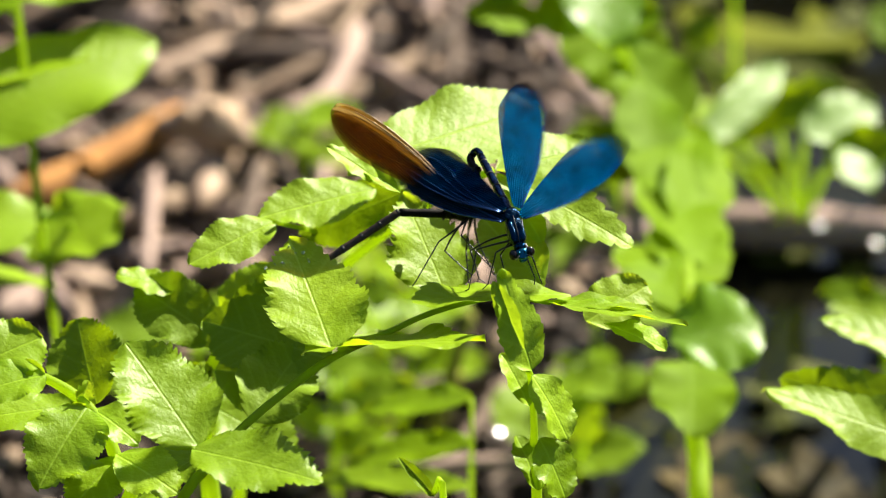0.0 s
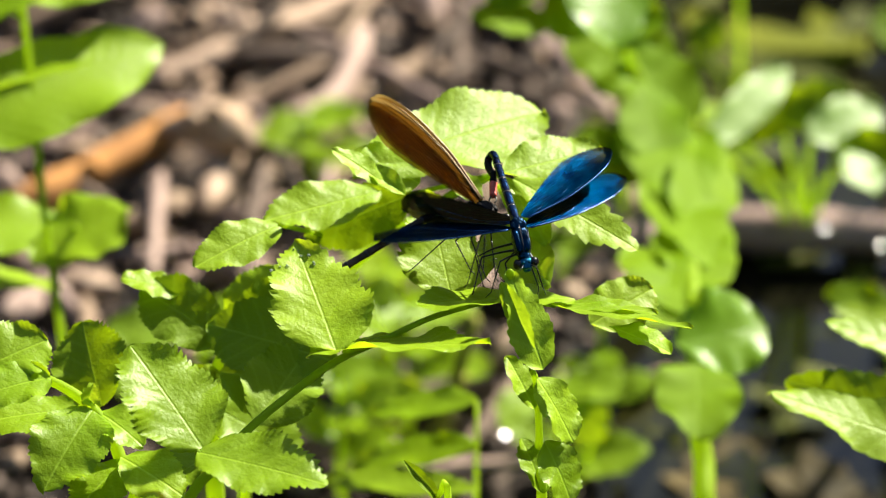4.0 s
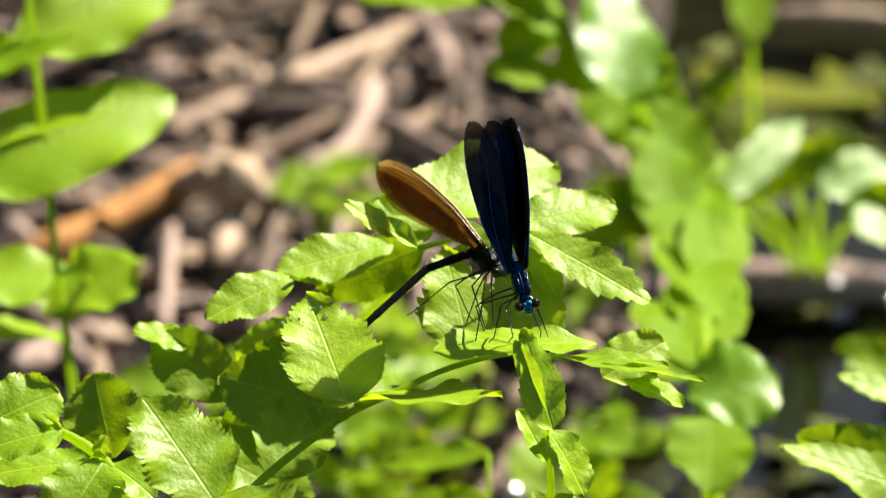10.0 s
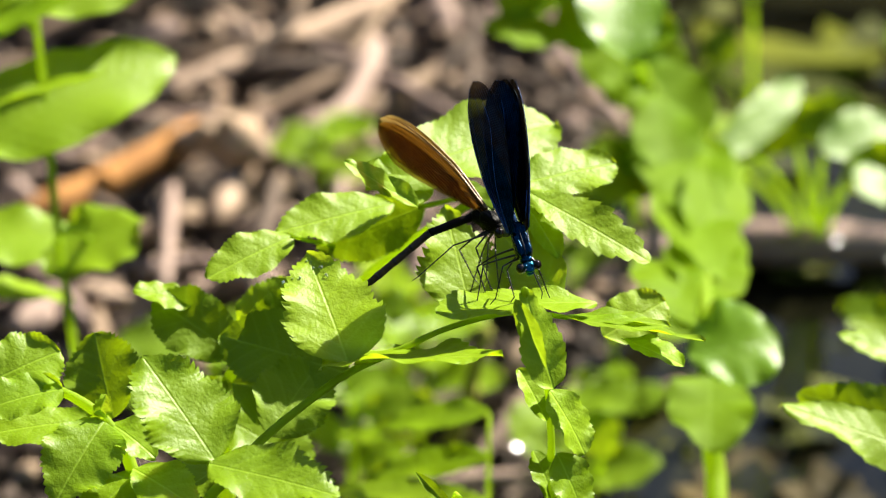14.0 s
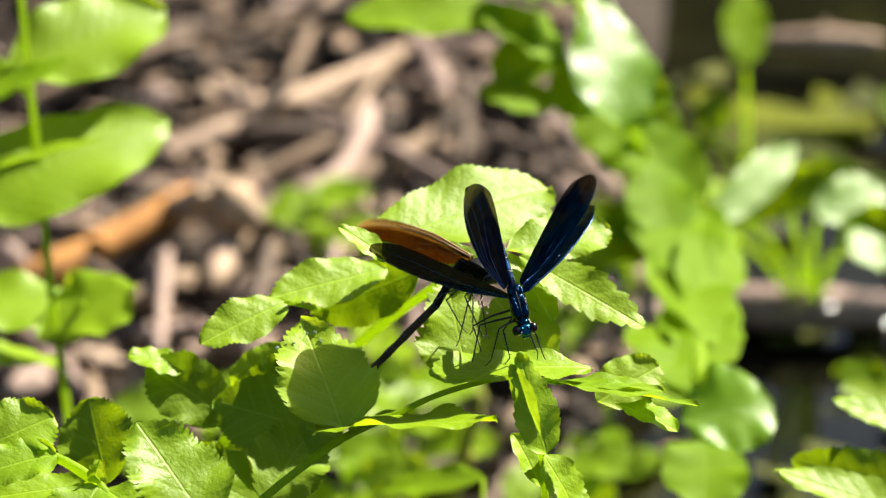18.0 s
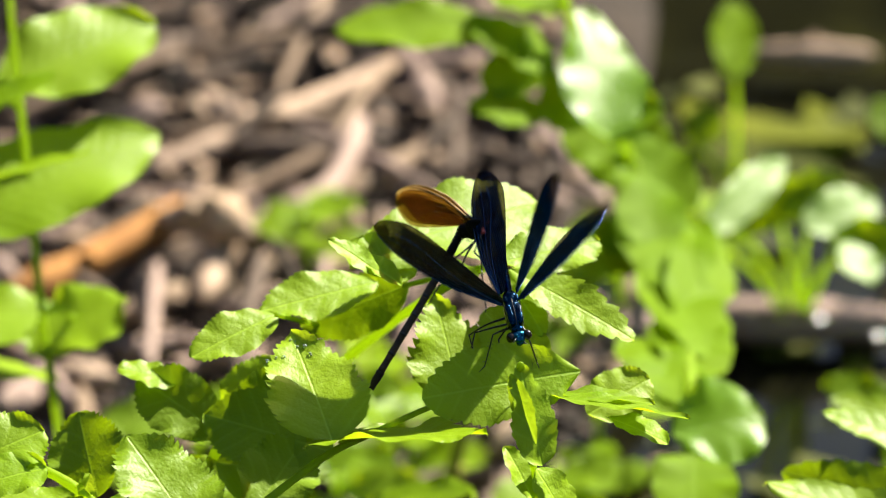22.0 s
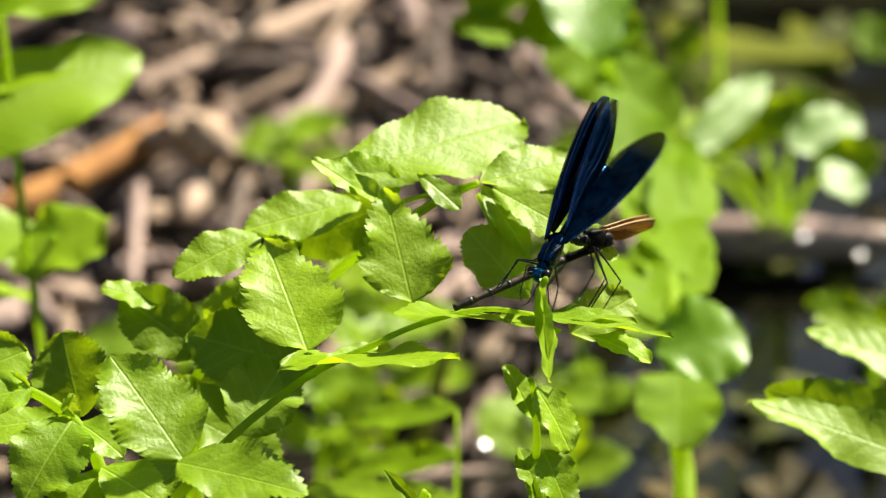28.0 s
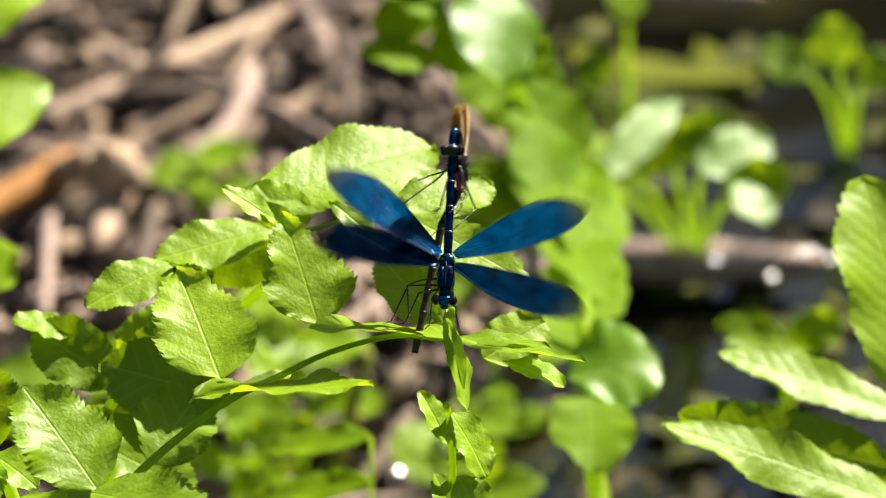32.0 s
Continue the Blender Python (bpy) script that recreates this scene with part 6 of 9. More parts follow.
        (29.10, pose(0.00120, -0.00160, 0.00160, 15.4, 33.6, -117.9)),
        (29.30, pose(0.00120, -0.00160, 0.00160, -23.3, 25.2, -145.8)),
        (29.50, pose(0.00120, -0.00160, 0.00160, -52.3, 4.7, -161.8)),
        (29.75, pose(0.00120, -0.00160, 0.00160, 3.1, 32.7, -131.0)),
        (30.00, pose(0.00120, -0.00160, 0.00160, 68.1, 20.2, -88.2)),
        (30.50, pose(0.00120, -0.00160, 0.00160, 46.4, 39.9, -106.9)),
        (31.00, pose(0.00120, -0.00160, 0.00160, 51.4, 21.1, -97.2)),
        (31.40, pose(0.00120, -0.00160, 0.00160, 51.2, -29.2, -117.3)),
        (31.50, pose(0.00120, -0.00160, 0.00160, 36.3, 1.7, -113.7)),
        (31.60, pose(0.00120, -0.00160, 0.00160, 20.9, 32.5, -118.4)),
        (31.90, pose(0.00120, -0.00160, 0.00160, 25.2, -10.8, -111.3)),
        (32.00, pose(0.00120, -0.00160, 0.00160, 12.7, 20.9, -112.4)),
    ])
    walk(male_wings[1], [
        (0.00, pose(0.00120, 0.00160, 0.00160, -176.9, 20.8, 121.3)),
        (0.10, pose(0.00120, 0.00160, 0.00160, -151.2, 47.8, 136.3)),
        (0.30, pose(0.00120, 0.00160, 0.00160, 173.4, 24.0, 138.6)),
        (0.50, pose(0.00120, 0.00160, 0.00160, 140.6, 5.1, 153.9)),
        (0.75, pose(0.00120, 0.00160, 0.00160, -157.1, 11.3, 150.2)),
        (1.00, pose(0.00120, 0.00160, 0.00160, -93.4, 17.4, 154.1)),
        (1.50, pose(0.00120, 0.00160, 0.00160, -109.2, 10.8, 146.6)),
        (1.75, pose(0.00120, 0.00160, 0.00160, -157.0, 26.9, 138.2)),
        (2.00, pose(0.00120, 0.00160, 0.00160, 148.3, 30.8, 118.2)),
        (2.50, pose(0.00120, 0.00160, 0.00160, 137.1, 43.5, 118.3)),
        (2.85, pose(0.00120, 0.00160, 0.00160, -165.6, 34.3, 137.0)),
        (3.20, pose(0.00120, 0.00160, 0.00160, -119.2, 17.2, 139.1)),
        (3.55, pose(0.00120, 0.00160, 0.00160, -163.8, 28.8, 131.7)),
        (3.90, pose(0.00120, 0.00160, 0.00160, 146.9, 31.8, 116.5)),
        (4.20, pose(0.00120, 0.00160, 0.00160, -170.0, 24.4, 137.2)),
        (4.50, pose(0.00120, 0.00160, 0.00160, -134.1, 7.1, 147.0)),
        (4.75, pose(0.00120, 0.00160, 0.00160, -179.7, 17.3, 136.4)),
        (5.00, pose(0.00120, 0.00160, 0.00160, 132.4, 16.8, 121.3)),
        (5.25, pose(0.00120, 0.00160, 0.00160, -170.8, 14.1, 144.6)),
        (5.50, pose(0.00120, 0.00160, 0.00160, -119.4, -5.8, 155.6)),
        (5.75, pose(0.00120, 0.00160, 0.00160, -173.0, 15.2, 151.2)),
        (6.00, pose(0.00120, 0.00160, 0.00160, 126.7, 23.0, 130.1)),
        (6.40, pose(0.00120, 0.00160, 0.00160, 124.9, 0.6, 106.0)),
        (6.50, pose(0.00120, 0.00160, 0.00160, 135.5, 33.1, 109.2)),
        (6.60, pose(0.00120, 0.00160, 0.00160, 159.9, 63.5, 128.2)),
        (6.75, pose(0.00120, 0.00160, 0.00160, -178.5, 31.3, 141.1)),
        (6.90, pose(0.00120, 0.00160, 0.00160, -166.9, -1.9, 140.4)),
        (7.00, pose(0.00120, 0.00160, 0.00160, -139.8, 19.2, 144.6)),
        (7.10, pose(0.00120, 0.00160, 0.00160, -105.8, 35.4, 160.7)),
        (7.50, pose(0.00120, 0.00160, 0.00160, -117.9, 5.7, 149.6)),
        (8.00, pose(0.00120, 0.00160, 0.00160, -114.4, 7.3, 151.5)),
        (8.25, pose(0.00120, 0.00160, 0.00160, -174.8, 3.2, 153.2)),
        (8.50, pose(0.00120, 0.00160, 0.00160, 125.0, 2.6, 157.7)),
        (9.00, pose(0.00120, 0.00160, 0.00160, 122.0, -6.2, 165.5)),
        (10.00, pose(0.00120, 0.00160, 0.00160, 114.4, -9.4, 169.1)),
        (11.00, pose(0.00120, 0.00160, 0.00160, 111.2, -9.1, 169.3)),
        (12.00, pose(0.00120, 0.00160, 0.00160, 111.2, -8.2, 167.6)),
        (13.00, pose(0.00120, 0.00160, 0.00160, 111.4, -11.3, 172.2)),
        (14.00, pose(0.00120, 0.00160, 0.00160, 111.1, -8.1, 168.7)),
        (14.50, pose(0.00120, 0.00160, 0.00160, 111.1, -8.1, 168.8)),
        (15.40, pose(0.00120, 0.00160, 0.00160, 121.7, -5.2, 160.0)),
        (16.50, pose(0.00120, 0.00160, 0.00160, 135.8, -2.6, 155.5)),
        (16.75, pose(0.00120, 0.00160, 0.00160, -167.0, -3.7, 148.8)),
        (17.00, pose(0.00120, 0.00160, 0.00160, -110.1, 1.4, 144.2)),
        (17.25, pose(0.00120, 0.00160, 0.00160, -169.1, 1.6, 150.1)),
        (17.50, pose(0.00120, 0.00160, 0.00160, 131.9, 6.8, 153.0)),
        (18.00, pose(0.00120, 0.00160, 0.00160, 135.9, 25.7, 135.8)),
        (18.40, pose(0.00120, 0.00160, 0.00160, 154.6, -8.3, 130.8)),
        (18.50, pose(0.00120, 0.00160, 0.00160, 177.1, 17.4, 132.6)),
        (18.60, pose(0.00120, 0.00160, 0.00160, -153.4, 39.8, 147.3)),
        (19.00, pose(0.00120, 0.00160, 0.00160, 144.2, 29.2, 126.2)),
        (19.50, pose(0.00120, 0.00160, 0.00160, 148.2, 17.5, 114.1)),
        (19.90, pose(0.00120, 0.00160, 0.00160, 158.0, -5.5, 130.3)),
        (20.00, pose(0.00120, 0.00160, 0.00160, -179.4, 20.1, 133.3)),
        (20.10, pose(0.00120, 0.00160, 0.00160, -148.4, 41.9, 149.9)),
        (20.50, pose(0.00120, 0.00160, 0.00160, 162.3, 24.6, 124.3)),
        (21.00, pose(0.00120, 0.00160, 0.00160, 101.5, 16.0, 93.1)),
        (21.50, pose(0.00120, 0.00160, 0.00160, 138.5, 26.4, 116.2)),
        (21.90, pose(0.00120, 0.00160, 0.00160, 107.5, -10.7, 131.4)),
        (22.00, pose(0.00120, 0.00160, 0.00160, 129.9, 15.0, 132.2)),
        (22.10, pose(0.00120, 0.00160, 0.00160, 158.4, 37.9, 145.3)),
        (22.40, pose(0.00120, 0.00160, 0.00160, 173.4, -12.6, 114.5)),
        (22.50, pose(0.00120, 0.00160, 0.00160, -172.4, 18.4, 115.2)),
        (22.60, pose(0.00120, 0.00160, 0.00160, -151.6, 47.9, 127.1)),
        (22.80, pose(0.00120, 0.00160, 0.00160, 146.0, 35.0, 114.6)),
        (23.00, pose(0.00120, 0.00160, 0.00160, 94.9, 20.1, 120.8)),
        (23.50, pose(0.00120, 0.00160, 0.00160, 95.6, 29.0, 86.3)),
        (23.90, pose(0.00120, 0.00160, 0.00160, 86.2, -5.9, 93.1)),
        (24.00, pose(0.00120, 0.00160, 0.00160, 88.1, 28.1, 93.5)),
        (24.10, pose(0.00120, 0.00160, 0.00160, 92.2, 62.0, 96.5)),
        (24.30, pose(0.00120, 0.00160, 0.00160, 136.7, 45.8, 95.3)),
        (24.50, pose(0.00120, 0.00160, 0.00160, 172.9, 33.9, 80.9)),
        (24.90, pose(0.00120, 0.00160, 0.00160, 136.8, -5.6, 119.0)),
        (25.00, pose(0.00120, 0.00160, 0.00160, 154.0, 24.0, 121.8)),
        (25.10, pose(0.00120, 0.00160, 0.00160, -178.4, 50.5, 139.2)),
        (25.50, pose(0.00120, 0.00160, 0.00160, 119.4, 20.0, 141.7)),
        (26.20, pose(0.00120, 0.00160, 0.00160, 162.2, 38.2, 114.5)),
        (26.90, pose(0.00120, 0.00160, 0.00160, 167.1, 43.9, 106.8)),
        (27.15, pose(0.00120, 0.00160, 0.00160, 154.9, 7.9, 86.8)),
        (27.40, pose(0.00120, 0.00160, 0.00160, 154.8, -29.6, 72.5)),
        (27.50, pose(0.00120, 0.00160, 0.00160, 145.1, 3.1, 74.8)),
        (27.60, pose(0.00120, 0.00160, 0.00160, 134.7, 35.7, 71.2)),
        (27.80, pose(0.00120, 0.00160, 0.00160, 161.5, 22.7, 123.6)),
        (28.00, pose(0.00120, 0.00160, 0.00160, 168.4, -3.1, 163.8)),
        (28.50, pose(0.00120, 0.00160, 0.00160, 142.9, 6.2, 175.9)),
        (28.70, pose(0.00120, 0.00160, 0.00160, 134.8, -12.8, 122.8)),
        (28.90, pose(0.00120, 0.00160, 0.00160, 146.7, -30.3, 64.7)),
        (29.00, pose(0.00120, 0.00160, 0.00160, 132.9, 1.1, 68.4)),
        (29.10, pose(0.00120, 0.00160, 0.00160, 118.7, 32.4, 64.1)),
        (29.30, pose(0.00120, 0.00160, 0.00160, 136.0, 29.0, 118.7)),
        (29.50, pose(0.00120, 0.00160, 0.00160, 143.1, 15.2, 167.1)),
        (29.63, pose(0.00120, 0.00160, 0.00160, 167.8, -20.1, 144.7)),
        (29.77, pose(0.00120, 0.00160, 0.00160, -146.5, -36.4, 100.6)),
        (29.90, pose(0.00120, 0.00160, 0.00160, -101.7, -18.9, 57.5)),
        (30.00, pose(0.00120, 0.00160, 0.00160, -119.5, 10.2, 58.9)),
        (30.10, pose(0.00120, 0.00160, 0.00160, -141.1, 38.2, 49.6)),
        (30.30, pose(0.00120, 0.00160, 0.00160, -168.8, 13.2, 96.4)),
        (30.50, pose(0.00120, 0.00160, 0.00160, 155.1, 15.8, 146.3)),
        (30.75, pose(0.00120, 0.00160, 0.00160, -149.6, -12.7, 115.1)),
        (31.00, pose(0.00120, 0.00160, 0.00160, -88.7, -0.2, 74.6)),
        (31.13, pose(0.00120, 0.00160, 0.00160, -130.2, -4.2, 53.2)),
        (31.27, pose(0.00120, 0.00160, 0.00160, -169.3, -21.1, 39.2)),
        (31.40, pose(0.00120, 0.00160, 0.00160, 148.1, -42.9, 39.9)),
        (31.50, pose(0.00120, 0.00160, 0.00160, 121.3, -17.5, 53.9)),
        (31.60, pose(0.00120, 0.00160, 0.00160, 101.7, 10.4, 55.1)),
        (31.75, pose(0.00120, 0.00160, 0.00160, 140.3, -19.5, 64.0)),
        (31.90, pose(0.00120, 0.00160, 0.00160, -170.8, -47.4, 47.2)),
        (32.00, pose(0.00120, 0.00160, 0.00160, 165.4, -19.5, 60.8)),
    ])
    walk(male_wings[2], [
        (0.00, pose(-0.00080, -0.00140, 0.00160, 1.6, 26.3, -148.7)),
        (0.10, pose(-0.00080, -0.00140, 0.00160, -36.3, 38.9, -169.7)),
        (0.50, pose(-0.00080, -0.00140, 0.00160, -51.2, 21.3, 176.0)),
        (1.00, pose(-0.00080, -0.00140, 0.00160, -51.5, 8.2, -179.7)),
        (1.50, pose(-0.00080, -0.00140, 0.00160, -57.2, 20.3, -175.0)),
        (1.75, pose(-0.00080, -0.00140, 0.00160, -13.9, 41.7, -141.6)),
        (2.00, pose(-0.00080, -0.00140, 0.00160, 39.4, 33.6, -97.6)),
        (2.25, pose(-0.00080, -0.00140, 0.00160, -18.0, 37.9, -124.0)),
        (2.50, pose(-0.00080, -0.00140, 0.00160, -69.2, 22.8, -142.4)),
        (3.20, pose(-0.00080, -0.00140, 0.00160, -53.2, 16.6, -177.0)),
        (3.55, pose(-0.00080, -0.00140, 0.00160, -75.8, 25.9, -152.0)),
        (3.90, pose(-0.00080, -0.00140, 0.00160, -94.6, 42.9, -129.5)),
        (4.10, pose(-0.00080, -0.00140, 0.00160, -43.4, 31.4, -126.3)),
        (4.30, pose(-0.00080, -0.00140, 0.00160, 2.5, 21.8, -134.0)),
        (4.50, pose(-0.00080, -0.00140, 0.00160, 47.3, 20.0, -146.4)),
        (4.75, pose(-0.00080, -0.00140, 0.00160, -3.1, 27.7, -157.9)),
        (5.00, pose(-0.00080, -0.00140, 0.00160, -54.9, 24.3, -171.9)),
        (5.50, pose(-0.00080, -0.00140, 0.00160, -56.4, -11.9, 179.0)),
        (6.00, pose(-0.00080, -0.00140, 0.00160, -56.4, 19.3, -163.0)),
        (6.40, pose(-0.00080, -0.00140, 0.00160, -55.8, 9.0, -127.4)),
        (6.50, pose(-0.00080, -0.00140, 0.00160, -80.2, 34.6, -136.9)),
        (6.60, pose(-0.00080, -0.00140, 0.00160, -121.5, 51.8, -166.1)),
        (6.73, pose(-0.00080, -0.00140, 0.00160, 167.9, 38.3, 172.9)),
        (6.87, pose(-0.00080, -0.00140, 0.00160, 115.0, 19.0, 178.2)),
        (7.00, pose(-0.00080, -0.00140, 0.00160, 64.2, 10.6, -163.1)),
        (7.25, pose(-0.00080, -0.00140, 0.00160, 9.4, 16.8, -175.5)),
        (7.50, pose(-0.00080, -0.00140, 0.00160, -45.3, 10.5, 172.1)),
        (8.00, pose(-0.00080, -0.00140, 0.00160, -59.4, -2.2, -178.7)),
        (8.50, pose(-0.00080, -0.00140, 0.00160, -47.1, -2.0, 174.2)),
        (9.00, pose(-0.00080, -0.00140, 0.00160, -47.7, -9.5, 170.7)),
        (10.00, pose(-0.00080, -0.00140, 0.00160, -48.2, -7.4, 173.0)),
        (11.00, pose(-0.00080, -0.00140, 0.00160, -47.5, -7.8, 171.8)),
        (12.00, pose(-0.00080, -0.00140, 0.00160, -47.5, -8.7, 170.3)),
        (13.00, pose(-0.00080, -0.00140, 0.00160, -47.5, -9.8, 175.0)),
        (14.00, pose(-0.00080, -0.00140, 0.00160, -47.4, -7.5, 170.8)),
        (14.50, pose(-0.00080, -0.00140, 0.00160, -47.4, -7.5, 170.8)),
        (15.40, pose(-0.00080, -0.00140, 0.00160, -49.0, -5.9, 174.3)),
        (16.50, pose(-0.00080, -0.00140, 0.00160, -46.1, 2.3, 163.6)),
        (17.00, pose(-0.00080, -0.00140, 0.00160, -44.5, 16.7, 167.0)),
        (17.50, pose(-0.00080, -0.00140, 0.00160, -44.3, 8.0, 164.3)),
        (18.00, pose(-0.00080, -0.00140, 0.00160, -54.9, 22.8, -177.3)),
        (18.20, pose(-0.00080, -0.00140, 0.00160, 8.1, 21.0, -174.3)),
        (18.40, pose(-0.00080, -0.00140, 0.00160, 69.8, 17.7, -174.6)),
        (18.50, pose(-0.00080, -0.00140, 0.00160, 34.1, 17.6, 174.3)),
        (18.60, pose(-0.00080, -0.00140, 0.00160, -0.5, 11.4, 165.3)),
        (18.90, pose(-0.00080, -0.00140, 0.00160, -21.8, 18.0, -160.8)),
        (19.00, pose(-0.00080, -0.00140, 0.00160, -57.6, 25.6, -174.5)),
        (19.10, pose(-0.00080, -0.00140, 0.00160, -95.1, 23.9, 169.3)),
        (19.30, pose(-0.00080, -0.00140, 0.00160, -28.5, 37.9, -163.6)),
        (19.50, pose(-0.00080, -0.00140, 0.00160, 36.8, 22.0, -138.3)),
        (19.90, pose(-0.00080, -0.00140, 0.00160, 85.4, 4.8, -167.6)),
        (20.00, pose(-0.00080, -0.00140, 0.00160, 51.6, 10.9, -172.3)),
        (20.10, pose(-0.00080, -0.00140, 0.00160, 16.9, 13.3, -179.8)),
        (20.50, pose(-0.00080, -0.00140, 0.00160, 24.7, 20.5, -115.3)),
        (20.90, pose(-0.00080, -0.00140, 0.00160, 70.7, 11.5, -129.9)),
        (21.00, pose(-0.00080, -0.00140, 0.00160, 44.4, 35.8, -140.8)),
        (21.10, pose(-0.00080, -0.00140, 0.00160, 1.4, 50.5, -171.2)),
        (21.50, pose(-0.00080, -0.00140, 0.00160, 32.0, 43.9, -168.7)),
        (21.75, pose(-0.00080, -0.00140, 0.00160, -13.3, 28.0, 176.1)),
        (22.00, pose(-0.00080, -0.00140, 0.00160, -49.3, 8.0, 177.1)),
        (22.20, pose(-0.00080, -0.00140, 0.00160, -3.2, 14.9, -161.4)),
        (22.40, pose(-0.00080, -0.00140, 0.00160, 42.0, 4.4, -141.6)),
        (22.50, pose(-0.00080, -0.00140, 0.00160, 13.3, 24.2, -149.0)),
        (22.60, pose(-0.00080, -0.00140, 0.00160, -23.7, 37.1, -168.4)),
        (23.00, pose(-0.00080, -0.00140, 0.00160, -48.5, 4.6, -170.9)),
        (23.25, pose(-0.00080, -0.00140, 0.00160, -72.9, 16.8, -146.4)),
        (23.50, pose(-0.00080, -0.00140, 0.00160, -92.7, 37.2, -126.6)),
        (24.00, pose(-0.00080, -0.00140, 0.00160, -86.1, 22.1, -120.0)),
        (24.50, pose(-0.00080, -0.00140, 0.00160, -96.9, 33.2, -127.7)),
        (24.75, pose(-0.00080, -0.00140, 0.00160, -75.9, 17.1, -145.8)),
        (25.00, pose(-0.00080, -0.00140, 0.00160, -52.0, 8.5, -167.6)),
        (25.50, pose(-0.00080, -0.00140, 0.00160, -64.4, 13.7, 173.4)),
        (25.85, pose(-0.00080, -0.00140, 0.00160, -15.0, 24.4, -166.9)),
        (26.20, pose(-0.00080, -0.00140, 0.00160, 35.5, 16.9, -145.4)),
        (26.90, pose(-0.00080, -0.00140, 0.00160, 31.3, 10.1, -140.0)),
        (27.40, pose(-0.00080, -0.00140, 0.00160, 56.8, -29.8, -127.2)),
        (27.50, pose(-0.00080, -0.00140, 0.00160, 37.1, -1.4, -121.6)),
        (27.60, pose(-0.00080, -0.00140, 0.00160, 17.8, 27.1, -126.1)),
        (27.80, pose(-0.00080, -0.00140, 0.00160, 43.3, -0.9, -147.9)),
        (28.00, pose(-0.00080, -0.00140, 0.00160, 78.4, -14.4, 179.4)),
        (28.50, pose(-0.00080, -0.00140, 0.00160, 74.4, -2.3, -157.5)),
        (28.90, pose(-0.00080, -0.00140, 0.00160, 45.4, -28.7, -116.7)),
        (29.00, pose(-0.00080, -0.00140, 0.00160, 30.9, 2.4, -113.2)),
        (29.10, pose(-0.00080, -0.00140, 0.00160, 15.6, 33.2, -118.1)),
        (29.30, pose(-0.00080, -0.00140, 0.00160, 46.8, 12.3, -137.6)),
        (29.50, pose(-0.00080, -0.00140, 0.00160, 81.7, 4.8, -164.4)),
        (29.67, pose(-0.00080, -0.00140, 0.00160, 30.7, -21.2, -147.8)),
        (29.83, pose(-0.00080, -0.00140, 0.00160, -30.2, -21.9, -114.8)),
        (30.00, pose(-0.00080, -0.00140, 0.00160, -81.7, 3.4, -97.1)),
        (30.17, pose(-0.00080, -0.00140, 0.00160, -33.4, -8.3, -112.6)),
        (30.33, pose(-0.00080, -0.00140, 0.00160, 16.4, -4.1, -131.6)),
        (30.50, pose(-0.00080, -0.00140, 0.00160, 63.3, 12.8, -141.2)),
        (30.67, pose(-0.00080, -0.00140, 0.00160, 17.1, 4.6, -131.9)),
        (30.83, pose(-0.00080, -0.00140, 0.00160, -29.4, 5.6, -119.6)),
        (31.00, pose(-0.00080, -0.00140, 0.00160, -75.7, 15.1, -111.7)),
        (31.20, pose(-0.00080, -0.00140, 0.00160, -11.0, -8.8, -100.2)),
        (31.40, pose(-0.00080, -0.00140, 0.00160, 59.2, -28.8, -118.6)),
        (31.50, pose(-0.00080, -0.00140, 0.00160, 43.6, 1.8, -114.8)),
        (31.60, pose(-0.00080, -0.00140, 0.00160, 27.5, 32.2, -119.7)),
        (31.90, pose(-0.00080, -0.00140, 0.00160, 42.4, -20.3, -132.4)),
        (32.00, pose(-0.00080, -0.00140, 0.00160, 20.2, 5.7, -129.5)),
    ])
    walk(male_wings[3], [
        (0.00, pose(-0.00080, 0.00140, 0.00160, -160.5, 11.4, 162.0)),
        (0.10, pose(-0.00080, 0.00140, 0.00160, -126.2, 19.5, 171.4)),
        (0.30, pose(-0.00080, 0.00140, 0.00160, -179.0, 18.9, 162.5)),
        (0.50, pose(-0.00080, 0.00140, 0.00160, 129.9, 12.0, 157.7)),
        (0.67, pose(-0.00080, 0.00140, 0.00160, 180.0, 16.9, 161.5)),
        (0.83, pose(-0.00080, 0.00140, 0.00160, -129.0, 17.2, 167.9)),
        (1.00, pose(-0.00080, 0.00140, 0.00160, -78.8, 12.6, 172.2)),
        (1.50, pose(-0.00080, 0.00140, 0.00160, -102.2, 14.8, 146.6)),
        (1.75, pose(-0.00080, 0.00140, 0.00160, -170.7, 24.2, 125.6)),
        (2.00, pose(-0.00080, 0.00140, 0.00160, 123.0, 9.3, 108.7)),
        (2.50, pose(-0.00080, 0.00140, 0.00160, 127.6, 24.3, 131.5)),
        (2.85, pose(-0.00080, 0.00140, 0.00160, -173.4, 20.7, 146.8)),
        (3.20, pose(-0.00080, 0.00140, 0.00160, -119.2, 7.0, 151.8)),
        (3.55, pose(-0.00080, 0.00140, 0.00160, -166.1, 21.9, 144.1)),
        (3.90, pose(-0.00080, 0.00140, 0.00160, 141.7, 26.0, 126.4)),
        (4.20, pose(-0.00080, 0.00140, 0.00160, -166.7, 26.2, 140.9)),
        (4.50, pose(-0.00080, 0.00140, 0.00160, -118.2, 16.4, 150.0)),
        (4.75, pose(-0.00080, 0.00140, 0.00160, -169.2, 13.2, 140.2)),
        (5.00, pose(-0.00080, 0.00140, 0.00160, 141.7, 3.9, 136.6)),
        (5.50, pose(-0.00080, 0.00140, 0.00160, 120.3, -12.6, 171.1)),
